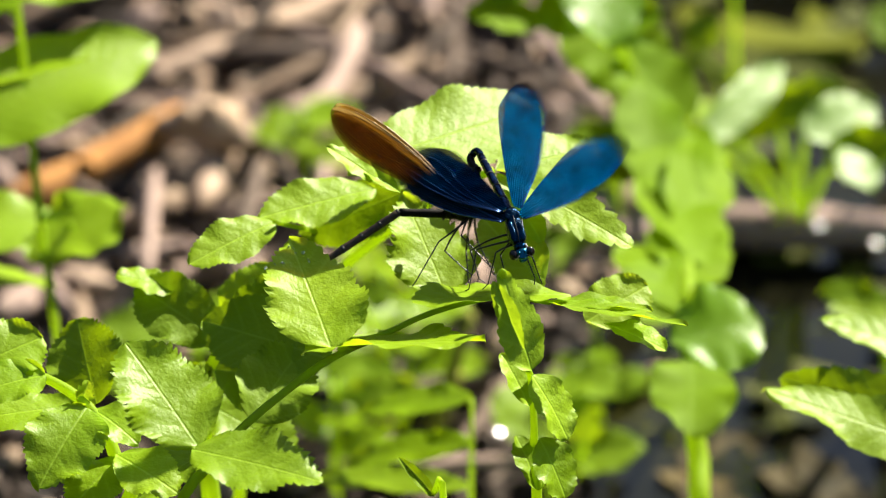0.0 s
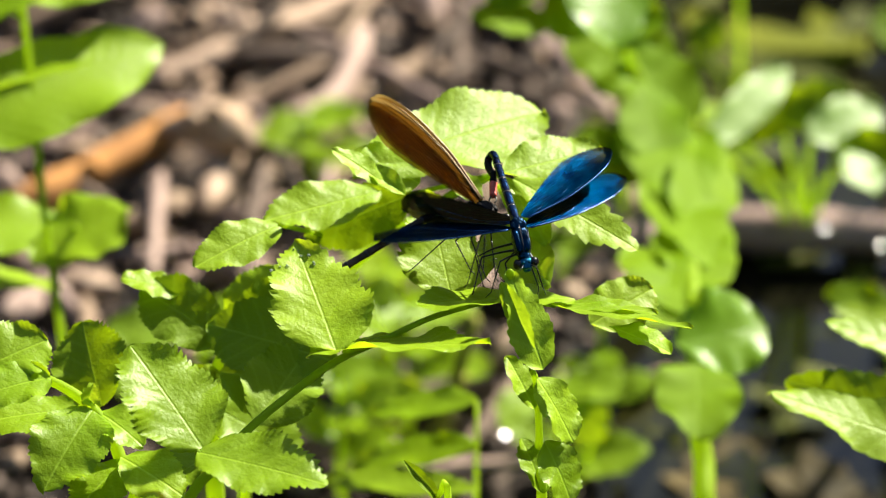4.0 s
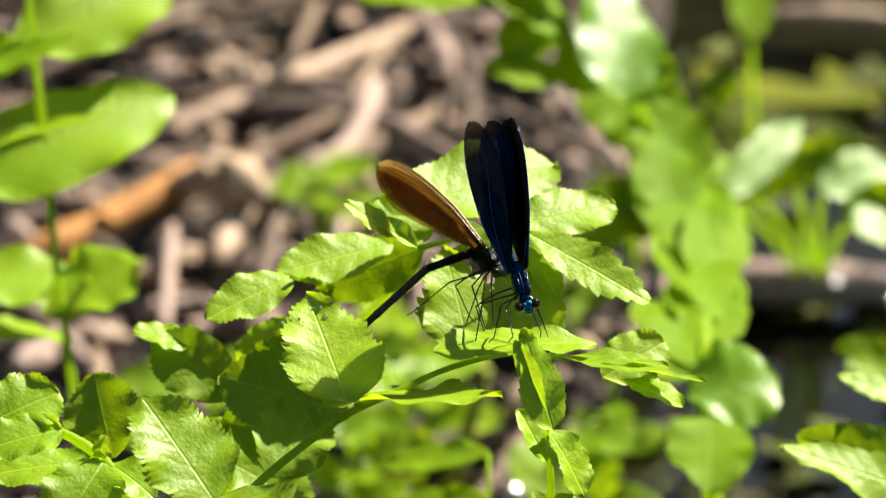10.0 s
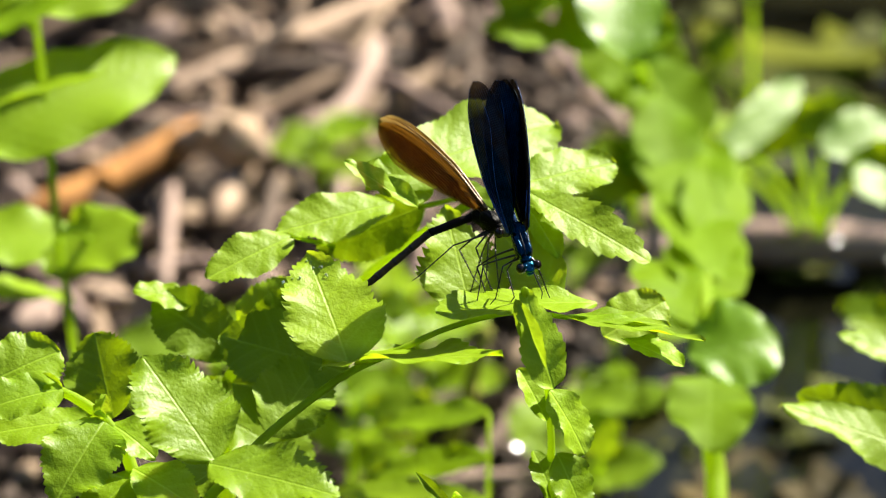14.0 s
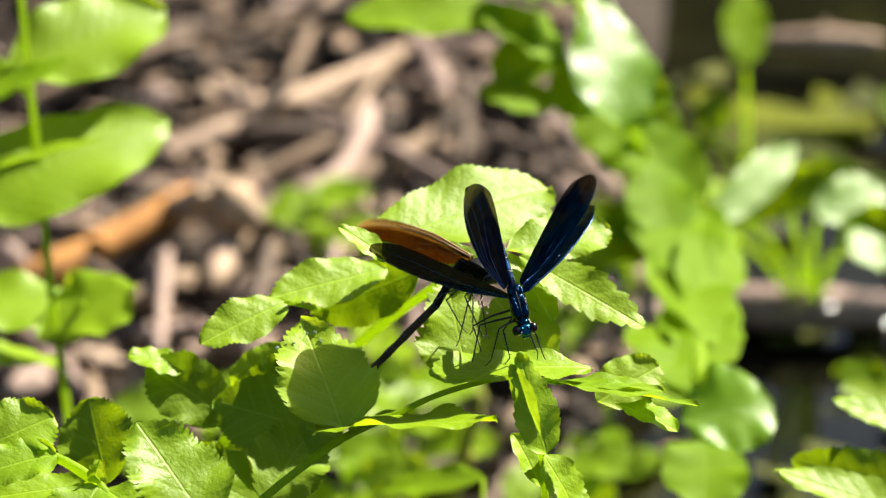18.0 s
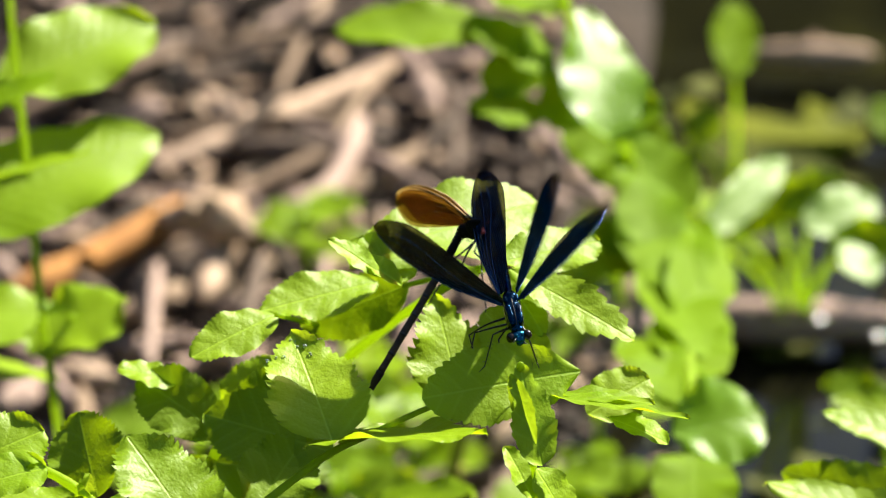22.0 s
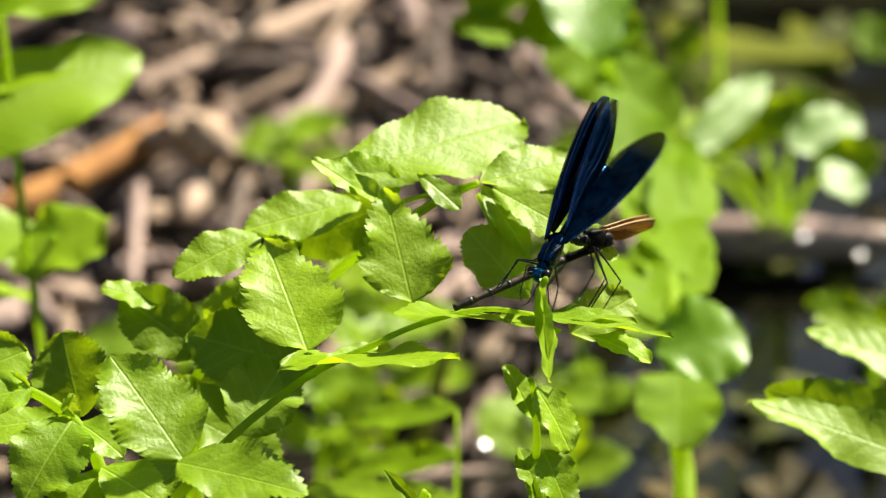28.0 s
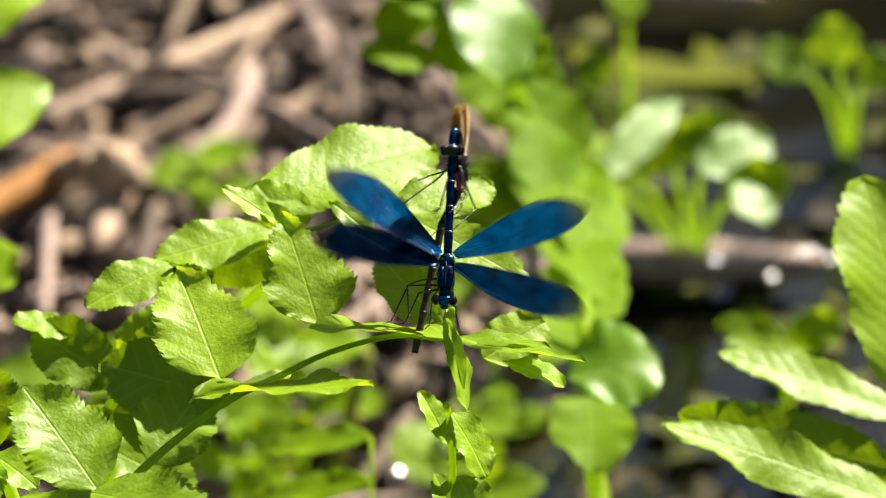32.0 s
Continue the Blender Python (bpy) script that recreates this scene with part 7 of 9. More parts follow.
        (5.75, pose(-0.00080, 0.00140, 0.00160, -176.5, -4.3, 154.0)),
        (6.00, pose(-0.00080, 0.00140, 0.00160, -115.9, 14.6, 153.4)),
        (6.20, pose(-0.00080, 0.00140, 0.00160, -176.2, 11.4, 132.1)),
        (6.40, pose(-0.00080, 0.00140, 0.00160, 128.2, -7.9, 123.8)),
        (6.50, pose(-0.00080, 0.00140, 0.00160, 147.5, 20.3, 125.9)),
        (6.60, pose(-0.00080, 0.00140, 0.00160, 175.4, 45.4, 141.7)),
        (6.90, pose(-0.00080, 0.00140, 0.00160, -179.4, -16.2, 162.0)),
        (7.00, pose(-0.00080, 0.00140, 0.00160, -147.1, -3.8, 156.3)),
        (7.10, pose(-0.00080, 0.00140, 0.00160, -115.9, 9.8, 157.9)),
        (7.30, pose(-0.00080, 0.00140, 0.00160, -169.0, 8.5, 160.1)),
        (7.50, pose(-0.00080, 0.00140, 0.00160, 137.8, 9.5, 162.4)),
        (8.00, pose(-0.00080, 0.00140, 0.00160, 141.6, -4.5, 156.9)),
        (8.50, pose(-0.00080, 0.00140, 0.00160, 133.6, 0.6, 169.4)),
        (9.00, pose(-0.00080, 0.00140, 0.00160, 125.1, -4.9, 166.4)),
        (10.00, pose(-0.00080, 0.00140, 0.00160, 124.3, -3.4, 169.5)),
        (11.00, pose(-0.00080, 0.00140, 0.00160, 123.9, -5.4, 170.5)),
        (12.00, pose(-0.00080, 0.00140, 0.00160, 123.5, -4.9, 169.6)),
        (13.00, pose(-0.00080, 0.00140, 0.00160, 123.6, -6.8, 174.4)),
        (14.00, pose(-0.00080, 0.00140, 0.00160, 123.4, -4.1, 170.8)),
        (14.50, pose(-0.00080, 0.00140, 0.00160, 123.4, -4.1, 170.8)),
        (15.40, pose(-0.00080, 0.00140, 0.00160, 124.3, -4.0, 168.9)),
        (16.50, pose(-0.00080, 0.00140, 0.00160, 133.3, 2.9, 161.4)),
        (16.75, pose(-0.00080, 0.00140, 0.00160, -166.0, 1.7, 150.2)),
        (17.00, pose(-0.00080, 0.00140, 0.00160, -105.6, 10.9, 143.7)),
        (17.25, pose(-0.00080, 0.00140, 0.00160, -167.3, 7.7, 149.8)),
        (17.50, pose(-0.00080, 0.00140, 0.00160, 130.9, 11.4, 155.5)),
        (17.75, pose(-0.00080, 0.00140, 0.00160, -171.6, 6.3, 145.8)),
        (18.00, pose(-0.00080, 0.00140, 0.00160, -114.1, 11.6, 136.3)),
        (18.20, pose(-0.00080, 0.00140, 0.00160, -150.0, 4.1, 147.6)),
        (18.40, pose(-0.00080, 0.00140, 0.00160, 173.5, 4.8, 161.0)),
        (18.50, pose(-0.00080, 0.00140, 0.00160, -153.4, 14.5, 166.7)),
        (18.60, pose(-0.00080, 0.00140, 0.00160, -118.2, 19.3, 177.3)),
        (18.80, pose(-0.00080, 0.00140, 0.00160, -168.3, 26.3, 153.9)),
        (19.00, pose(-0.00080, 0.00140, 0.00160, 143.6, 14.4, 133.3)),
        (19.25, pose(-0.00080, 0.00140, 0.00160, -171.2, 20.7, 138.7)),
        (19.50, pose(-0.00080, 0.00140, 0.00160, -124.4, 21.5, 147.3)),
        (19.90, pose(-0.00080, 0.00140, 0.00160, -172.6, -12.2, 138.7)),
        (20.00, pose(-0.00080, 0.00140, 0.00160, -147.3, 10.7, 138.3)),
        (20.10, pose(-0.00080, 0.00140, 0.00160, -118.1, 31.3, 149.2)),
        (20.30, pose(-0.00080, 0.00140, 0.00160, -159.2, 36.2, 138.8)),
        (20.50, pose(-0.00080, 0.00140, 0.00160, 158.6, 34.2, 127.0)),
        (21.00, pose(-0.00080, 0.00140, 0.00160, 129.3, 24.8, 126.8)),
        (21.25, pose(-0.00080, 0.00140, 0.00160, -171.0, 35.8, 131.5)),
        (21.50, pose(-0.00080, 0.00140, 0.00160, -105.2, 37.2, 146.0)),
        (21.90, pose(-0.00080, 0.00140, 0.00160, -134.7, -6.3, 151.3)),
        (22.00, pose(-0.00080, 0.00140, 0.00160, -104.8, 10.1, 152.3)),
        (22.10, pose(-0.00080, 0.00140, 0.00160, -72.1, 23.7, 162.1)),
        (22.25, pose(-0.00080, 0.00140, 0.00160, -143.2, 19.8, 134.0)),
        (22.40, pose(-0.00080, 0.00140, 0.00160, 155.5, -5.6, 126.9)),
        (22.50, pose(-0.00080, 0.00140, 0.00160, 176.6, 21.4, 130.0)),
        (22.60, pose(-0.00080, 0.00140, 0.00160, -153.2, 44.5, 147.0)),
        (23.00, pose(-0.00080, 0.00140, 0.00160, -124.0, 4.9, 166.5)),
        (23.25, pose(-0.00080, 0.00140, 0.00160, 177.6, 39.9, 137.6)),
        (23.50, pose(-0.00080, 0.00140, 0.00160, 101.3, 27.2, 86.7)),
        (23.90, pose(-0.00080, 0.00140, 0.00160, 128.1, -5.1, 98.3)),
        (24.00, pose(-0.00080, 0.00140, 0.00160, 133.3, 28.5, 99.4)),
        (24.10, pose(-0.00080, 0.00140, 0.00160, 144.4, 61.7, 107.6)),
        (24.50, pose(-0.00080, 0.00140, 0.00160, 157.9, 35.3, 87.2)),
        (24.70, pose(-0.00080, 0.00140, 0.00160, -170.5, 20.4, 125.0)),
        (24.90, pose(-0.00080, 0.00140, 0.00160, -154.2, -6.5, 149.7)),
        (25.00, pose(-0.00080, 0.00140, 0.00160, -124.8, 10.7, 150.8)),
        (25.10, pose(-0.00080, 0.00140, 0.00160, -92.2, 25.0, 161.1)),
        (25.23, pose(-0.00080, 0.00140, 0.00160, -144.5, 21.4, 153.8)),
        (25.37, pose(-0.00080, 0.00140, 0.00160, 165.5, 13.9, 152.3)),
        (25.50, pose(-0.00080, 0.00140, 0.00160, 117.0, 7.9, 157.1)),
        (26.20, pose(-0.00080, 0.00140, 0.00160, 160.1, 25.8, 139.3)),
        (26.90, pose(-0.00080, 0.00140, 0.00160, 172.4, 42.2, 138.7)),
        (27.15, pose(-0.00080, 0.00140, 0.00160, 151.8, 4.9, 99.3)),
        (27.40, pose(-0.00080, 0.00140, 0.00160, 158.0, -36.3, 66.9)),
        (27.50, pose(-0.00080, 0.00140, 0.00160, 145.3, -4.4, 71.5)),
        (27.60, pose(-0.00080, 0.00140, 0.00160, 133.7, 27.7, 69.1)),
        (27.80, pose(-0.00080, 0.00140, 0.00160, 120.2, -6.0, 120.8)),
        (28.00, pose(-0.00080, 0.00140, 0.00160, 84.3, -13.8, -178.5)),
        (28.17, pose(-0.00080, 0.00140, 0.00160, 22.8, -15.8, -170.0)),
        (28.33, pose(-0.00080, 0.00140, 0.00160, -37.8, -9.6, -164.2)),
        (28.50, pose(-0.00080, 0.00140, 0.00160, -96.9, -1.6, -166.7)),
        (28.63, pose(-0.00080, 0.00140, 0.00160, -138.8, 24.3, 148.9)),
        (28.77, pose(-0.00080, 0.00140, 0.00160, 173.0, 9.7, 98.2)),
        (28.90, pose(-0.00080, 0.00140, 0.00160, 146.8, -31.5, 68.0)),
        (29.00, pose(-0.00080, 0.00140, 0.00160, 134.7, 0.5, 71.4)),
        (29.10, pose(-0.00080, 0.00140, 0.00160, 122.5, 32.5, 67.8)),
        (29.30, pose(-0.00080, 0.00140, 0.00160, -146.2, 55.4, 146.2)),
        (29.50, pose(-0.00080, 0.00140, 0.00160, -92.5, 6.9, -175.1)),
        (29.70, pose(-0.00080, 0.00140, 0.00160, -103.3, -8.3, 118.2)),
        (29.90, pose(-0.00080, 0.00140, 0.00160, -92.9, -24.1, 48.4)),
        (30.00, pose(-0.00080, 0.00140, 0.00160, -114.7, 2.5, 52.7)),
        (30.10, pose(-0.00080, 0.00140, 0.00160, -137.4, 28.7, 46.3)),
        (30.30, pose(-0.00080, 0.00140, 0.00160, -131.6, 19.7, 99.8)),
        (30.50, pose(-0.00080, 0.00140, 0.00160, -135.6, 9.9, 149.9)),
        (31.00, pose(-0.00080, 0.00140, 0.00160, -104.6, 33.7, 118.1)),
        (31.20, pose(-0.00080, 0.00140, 0.00160, -177.3, 19.6, 103.9)),
        (31.40, pose(-0.00080, 0.00140, 0.00160, 118.0, 2.7, 112.5)),
        (31.50, pose(-0.00080, 0.00140, 0.00160, 132.9, 33.7, 117.3)),
        (31.60, pose(-0.00080, 0.00140, 0.00160, 164.8, 60.9, 141.7)),
        (31.75, pose(-0.00080, 0.00140, 0.00160, 153.0, 24.4, 127.0)),
        (31.90, pose(-0.00080, 0.00140, 0.00160, 151.0, -12.9, 120.6)),
        (32.00, pose(-0.00080, 0.00140, 0.00160, 168.3, 16.5, 121.1)),
    ])
    abdomen_rows = [
        (0.00, pose(-0.00080, -0.00000, -0.00020, -14.0, 34.6, -177.8)),
        (0.50, pose(-0.00080, 0.00000, -0.00020, -13.4, 34.4, -178.6)),
        (1.00, pose(-0.00080, 0.00000, -0.00020, -14.0, 29.9, -175.9)),
        (1.50, pose(-0.00080, 0.00000, -0.00020, -12.5, 30.0, 180.0)),
        (2.00, pose(-0.00080, -0.00000, -0.00020, -7.6, 32.3, 177.5)),
        (2.50, pose(-0.00080, 0.00000, -0.00020, -10.0, 33.2, 178.1)),
        (3.20, pose(-0.00080, 0.00000, -0.00020, -10.0, 33.2, 178.9)),
        (3.90, pose(-0.00080, -0.00000, -0.00020, -9.2, 32.9, 179.0)),
        (4.50, pose(-0.00080, 0.00000, -0.00020, -10.4, 37.9, -177.5)),
        (5.00, pose(-0.00080, -0.00000, -0.00020, -3.9, 31.9, 175.4)),
        (5.50, pose(-0.00080, 0.00000, -0.00020, -5.1, 30.4, 178.3)),
        (6.00, pose(-0.00080, 0.00000, -0.00020, -6.8, 30.6, -176.1)),
        (6.50, pose(-0.00080, 0.00000, -0.00020, -5.3, 30.6, 179.7)),
        (7.00, pose(-0.00080, 0.00000, -0.00020, -8.5, 27.5, -173.9)),
        (7.50, pose(-0.00080, 0.00000, -0.00020, -9.8, 34.0, -177.5)),
        (8.00, pose(-0.00080, 0.00000, -0.00020, -14.0, 34.3, -175.8)),
        (8.50, pose(-0.00080, 0.00000, -0.00020, -12.8, 34.0, -177.3)),
        (9.00, pose(-0.00080, 0.00000, -0.00020, -11.1, 33.1, 175.4)),
        (10.00, pose(-0.00080, 0.00000, -0.00020, -11.5, 32.7, 177.4)),
        (11.00, pose(-0.00080, 0.00000, -0.00020, -11.5, 33.0, 177.6)),
        (12.00, pose(-0.00080, -0.00000, -0.00020, -11.3, 33.0, 175.7)),
        (13.00, pose(-0.00080, -0.00000, -0.00020, -11.9, 32.6, -178.8)),
        (14.00, pose(-0.00080, 0.00000, -0.00020, -11.5, 33.4, 176.9)),
        (14.50, pose(-0.00080, -0.00000, -0.00020, -11.5, 33.4, 176.9)),
        (15.40, pose(-0.00080, 0.00000, -0.00020, -11.8, 33.7, 177.4)),
        (16.50, pose(-0.00080, -0.00000, -0.00020, -12.7, 39.2, 174.7)),
        (17.00, pose(-0.00080, -0.00000, -0.00020, -12.4, 26.3, -174.6)),
        (17.50, pose(-0.00080, 0.00000, -0.00020, -10.7, 29.9, 179.2)),
        (18.00, pose(-0.00080, -0.00000, -0.00020, -9.0, 32.9, 175.9)),
        (18.50, pose(-0.00080, 0.00000, -0.00020, -8.2, 23.6, -175.8)),
        (19.00, pose(-0.00080, 0.00000, -0.00020, -7.9, 8.5, -179.7)),
        (19.50, pose(-0.00080, 0.00000, -0.00020, -8.8, 14.9, -176.2)),
        (20.00, pose(-0.00080, 0.00000, -0.00020, -3.1, 5.5, 172.0)),
        (20.50, pose(-0.00080, 0.00000, -0.00020, -11.0, 9.8, -161.1)),
        (21.00, pose(-0.00080, -0.00000, -0.00020, -9.1, 2.6, -175.9)),
        (21.50, pose(-0.00080, 0.00000, -0.00020, -9.9, 16.8, -179.8)),
        (22.00, pose(-0.00080, -0.00000, -0.00020, -4.6, 13.9, 175.2)),
        (22.50, pose(-0.00080, 0.00000, -0.00020, -2.5, 19.0, 174.0)),
        (23.00, pose(-0.00080, -0.00000, -0.00020, -1.5, 22.2, -177.9)),
        (23.50, pose(-0.00080, -0.00000, -0.00020, 1.5, 16.2, 170.2)),
        (24.00, pose(-0.00080, 0.00000, -0.00020, -0.3, 8.7, 173.4)),
        (24.50, pose(-0.00080, 0.00000, -0.00020, -0.1, 11.8, 173.9)),
        (25.00, pose(-0.00080, 0.00000, -0.00020, -1.7, 21.1, 179.9)),
        (25.50, pose(-0.00080, 0.00000, -0.00020, -7.5, 31.1, -177.7)),
        (26.20, pose(-0.00080, -0.00000, -0.00020, 5.6, 19.9, 175.2)),
        (26.90, pose(-0.00080, 0.00000, -0.00020, 19.8, 18.9, 172.7)),
        (27.50, pose(-0.00080, -0.00000, -0.00020, 33.4, 19.8, 177.0)),
        (28.00, pose(-0.00080, 0.00000, -0.00020, 30.8, 17.1, -173.0)),
        (28.50, pose(-0.00080, -0.00000, -0.00020, 36.1, 27.2, -167.8)),
        (29.00, pose(-0.00080, 0.00000, -0.00020, 42.2, 29.2, 179.0)),
        (29.50, pose(-0.00080, -0.00000, -0.00020, 41.3, 34.7, -170.0)),
        (30.00, pose(-0.00080, 0.00000, -0.00020, 33.1, 26.4, 177.9)),
        (30.50, pose(-0.00080, -0.00000, -0.00020, 4.7, 26.5, -173.6)),
        (31.00, pose(-0.00080, 0.00000, -0.00020, 10.9, 8.9, 179.3)),
        (31.50, pose(-0.00080, 0.00000, -0.00020, 13.4, 0.0, -176.0)),
        (32.00, pose(-0.00080, 0.00000, -0.00020, 4.6, -7.8, -179.1)),
    ]
    walk(male_abdomen, abdomen_rows)
    tail_rows = [
        (0.00, pose(-0.02235, -0.00083, -0.01508, -0.2, -19.1, -16.0)),
        (0.50, pose(-0.02240, -0.00051, -0.01502, 6.0, -17.0, -5.4)),
        (1.00, pose(-0.02346, -0.00161, -0.01325, 7.1, -11.2, -1.0)),
        (1.50, pose(-0.02348, 0.00001, -0.01331, 5.1, -12.9, -6.4)),
        (2.00, pose(-0.02292, 0.00096, -0.01421, 1.4, -15.3, -10.5)),
        (2.50, pose(-0.02270, 0.00071, -0.01456, 1.1, -17.2, -12.2)),
        (3.20, pose(-0.02271, 0.00041, -0.01456, 0.0, -17.2, -13.1)),
        (3.90, pose(-0.02280, 0.00038, -0.01443, 0.1, -16.8, -13.1)),
        (4.50, pose(-0.02145, -0.00090, -0.01629, 3.1, -24.1, -5.9)),
        (5.00, pose(-0.02297, 0.00180, -0.01404, -2.5, -16.4, -14.2)),
        (5.50, pose(-0.02338, 0.00067, -0.01347, -1.6, -14.3, -11.0)),
        (6.00, pose(-0.02330, -0.00152, -0.01354, -0.9, -14.9, -7.1)),
        (6.50, pose(-0.02335, 0.00012, -0.01353, -1.1, -13.7, -10.4)),
        (7.00, pose(-0.02390, -0.00248, -0.01231, 2.5, -7.8, -1.9)),
        (7.50, pose(-0.02251, -0.00096, -0.01484, 3.6, -19.1, -4.1)),
        (8.00, pose(-0.02239, -0.00160, -0.01495, 5.4, -17.5, -2.9)),
        (8.50, pose(-0.02248, -0.00101, -0.01487, 3.4, -17.3, -6.8)),
        (9.00, pose(-0.02267, 0.00177, -0.01451, 3.4, -15.5, -11.8)),
        (10.00, pose(-0.02284, 0.00101, -0.01434, 3.3, -15.6, -10.4)),
        (11.00, pose(-0.02275, 0.00094, -0.01448, 3.3, -15.4, -10.2)),
        (12.00, pose(-0.02270, 0.00166, -0.01449, 2.9, -16.2, -12.5)),
        (13.00, pose(-0.02288, -0.00048, -0.01430, 3.7, -15.5, -6.4)),
        (14.00, pose(-0.02265, 0.00117, -0.01461, 4.0, -16.5, -9.9)),
        (14.50, pose(-0.02265, 0.00117, -0.01461, 4.0, -16.5, -9.9)),
        (15.40, pose(-0.02258, 0.00099, -0.01472, 3.6, -17.1, -10.5)),
        (16.50, pose(-0.02102, 0.00188, -0.01675, 2.9, -25.3, -16.3)),
        (17.00, pose(-0.02418, -0.00220, -0.01181, 4.9, -9.5, -4.3)),
        (17.50, pose(-0.02351, 0.00031, -0.01325, 0.3, -13.7, -15.9)),
        (18.00, pose(-0.02274, 0.00159, -0.01444, -1.1, -20.7, -18.4)),
        (18.50, pose(-0.02475, -0.00176, -0.01068, -3.8, -15.6, -19.8)),
        (19.00, pose(-0.02671, -0.00013, -0.00407, -7.8, 10.1, -32.1)),
        (19.50, pose(-0.02606, -0.00169, -0.00695, -1.8, -15.6, -17.6)),
        (20.00, pose(-0.02663, 0.00362, -0.00272, -4.0, 1.3, -22.0)),
        (20.50, pose(-0.02523, -0.00836, -0.00466, -6.1, 0.3, -13.3)),
        (21.00, pose(-0.02691, -0.00187, -0.00139, -3.7, 14.1, -20.8)),
        (21.50, pose(-0.02589, -0.00010, -0.00776, -7.3, -19.7, -29.5)),
        (22.00, pose(-0.02614, 0.00211, -0.00650, -5.6, -23.8, -20.0)),
        (22.50, pose(-0.02544, 0.00258, -0.00872, -3.1, -21.7, -14.3)),
        (23.00, pose(-0.02504, -0.00088, -0.01009, -11.3, -21.3, -19.2)),
        (23.50, pose(-0.02559, 0.00429, -0.00751, -8.6, -15.9, -22.3)),
        (24.00, pose(-0.02653, 0.00297, -0.00417, -8.9, -1.3, -24.4)),
        (24.50, pose(-0.02630, 0.00272, -0.00555, -6.3, -7.6, -18.4)),
        (25.00, pose(-0.02524, 0.00004, -0.00963, -11.1, -12.6, -23.0)),
        (25.50, pose(-0.02322, -0.00089, -0.01372, -6.8, -18.0, -21.7)),
        (26.20, pose(-0.02535, 0.00208, -0.00911, -11.6, -8.3, -18.1)),
        (26.90, pose(-0.02539, 0.00317, -0.00868, -15.4, -9.1, -4.5)),
        (27.50, pose(-0.02542, 0.00127, -0.00907, -25.3, -11.1, 4.6)),
        (28.00, pose(-0.02565, -0.00304, -0.00792, -19.4, 5.3, 12.4)),
        (28.50, pose(-0.02358, -0.00494, -0.01216, -18.8, -6.0, 23.8)),
        (29.00, pose(-0.02367, 0.00040, -0.01298, -26.5, -10.3, 6.0)),
        (29.50, pose(-0.02202, -0.00373, -0.01511, -23.9, -11.5, 15.3)),
        (30.00, pose(-0.02425, 0.00085, -0.01185, -21.2, -10.3, 5.6)),
        (30.50, pose(-0.02410, -0.00262, -0.01190, -5.9, -19.8, 3.3)),
        (31.00, pose(-0.02668, 0.00033, -0.00425, -8.5, 4.8, 2.0)),
        (31.50, pose(-0.02694, -0.00182, -0.00021, 0.4, 27.5, 32.1)),
        (32.00, pose(-0.02675, -0.00043, 0.00336, -0.5, 24.5, 10.4)),
    ]
    walk(male_tail, tail_rows)
    bend_rows = []
    for (when, a), (_, b) in zip(abdomen_rows, tail_rows):
        x = a.col[0].xyz.normalized()
        y = b.col[0].xyz - x * b.col[0].xyz.dot(x)
        y.normalize()
        turn = Matrix((x, y, x.cross(y))).transposed().to_4x4()
        bend_rows.append((when, Matrix.Translation(b.translation) @ turn))
    walk(male_bend, bend_rows)
    walk(female_wings[0], [
        (0.00, pose(0.00018, -0.00035, 0.00163, 94.9, -45.9, -155.8)),
        (0.50, pose(0.00023, -0.00032, 0.00168, 103.1, -31.4, -150.6)),
        (1.00, pose(0.00023, -0.00030, 0.00174, 111.5, -19.2, -149.5)),
        (1.50, pose(0.00023, -0.00030, 0.00172, 109.1, -22.5, -150.0)),
        (2.00, pose(0.00022, -0.00032, 0.00171, 107.3, -29.4, -153.6)),
        (2.50, pose(0.00025, -0.00029, 0.00171, 107.5, -25.0, -146.4)),
        (3.20, pose(0.00024, -0.00030, 0.00171, 108.7, -29.1, -149.3)),
        (3.90, pose(0.00016, -0.00033, 0.00176, 116.3, -22.7, -165.1)),
        (4.50, pose(0.00014, -0.00035, 0.00173, 114.1, -36.5, -172.1)),
        (5.00, pose(0.00013, -0.00032, 0.00181, 124.4, -25.7, -174.5)),
        (5.50, pose(0.00015, -0.00031, 0.00181, 122.7, -18.9, -166.0)),
        (6.00, pose(0.00012, -0.00035, 0.00176, 118.4, -32.6, -177.0)),
        (6.50, pose(0.00012, -0.00033, 0.00179, 122.1, -25.2, -174.9)),
        (7.00, pose(0.00011, -0.00032, 0.00181, 122.6, -12.8, -168.9)),
        (7.50, pose(0.00005, -0.00036, 0.00178, 117.9, -19.7, 178.6)),
        (8.00, pose(0.00004, -0.00036, 0.00178, 116.8, -10.5, -178.0)),
        (8.50, pose(0.00008, -0.00035, 0.00178, 118.1, -14.2, -174.1)),
        (9.00, pose(0.00007, -0.00035, 0.00179, 118.1, -11.9, -174.2)),
        (10.00, pose(0.00004, -0.00035, 0.00179, 118.9, -6.1, -176.3)),
        (11.00, pose(0.00006, -0.00035, 0.00179, 119.0, -11.1, -176.4)),
        (12.00, pose(0.00005, -0.00035, 0.00179, 119.3, -10.9, -177.1)),
        (13.00, pose(0.00005, -0.00035, 0.00179, 119.1, -13.5, -178.5)),
        (14.00, pose(0.00006, -0.00035, 0.00179, 119.0, -13.7, -176.3)),
        (14.50, pose(0.00006, -0.00035, 0.00179, 119.0, -13.7, -176.3)),
        (15.40, pose(0.00006, -0.00035, 0.00179, 118.7, -13.2, -176.2)),
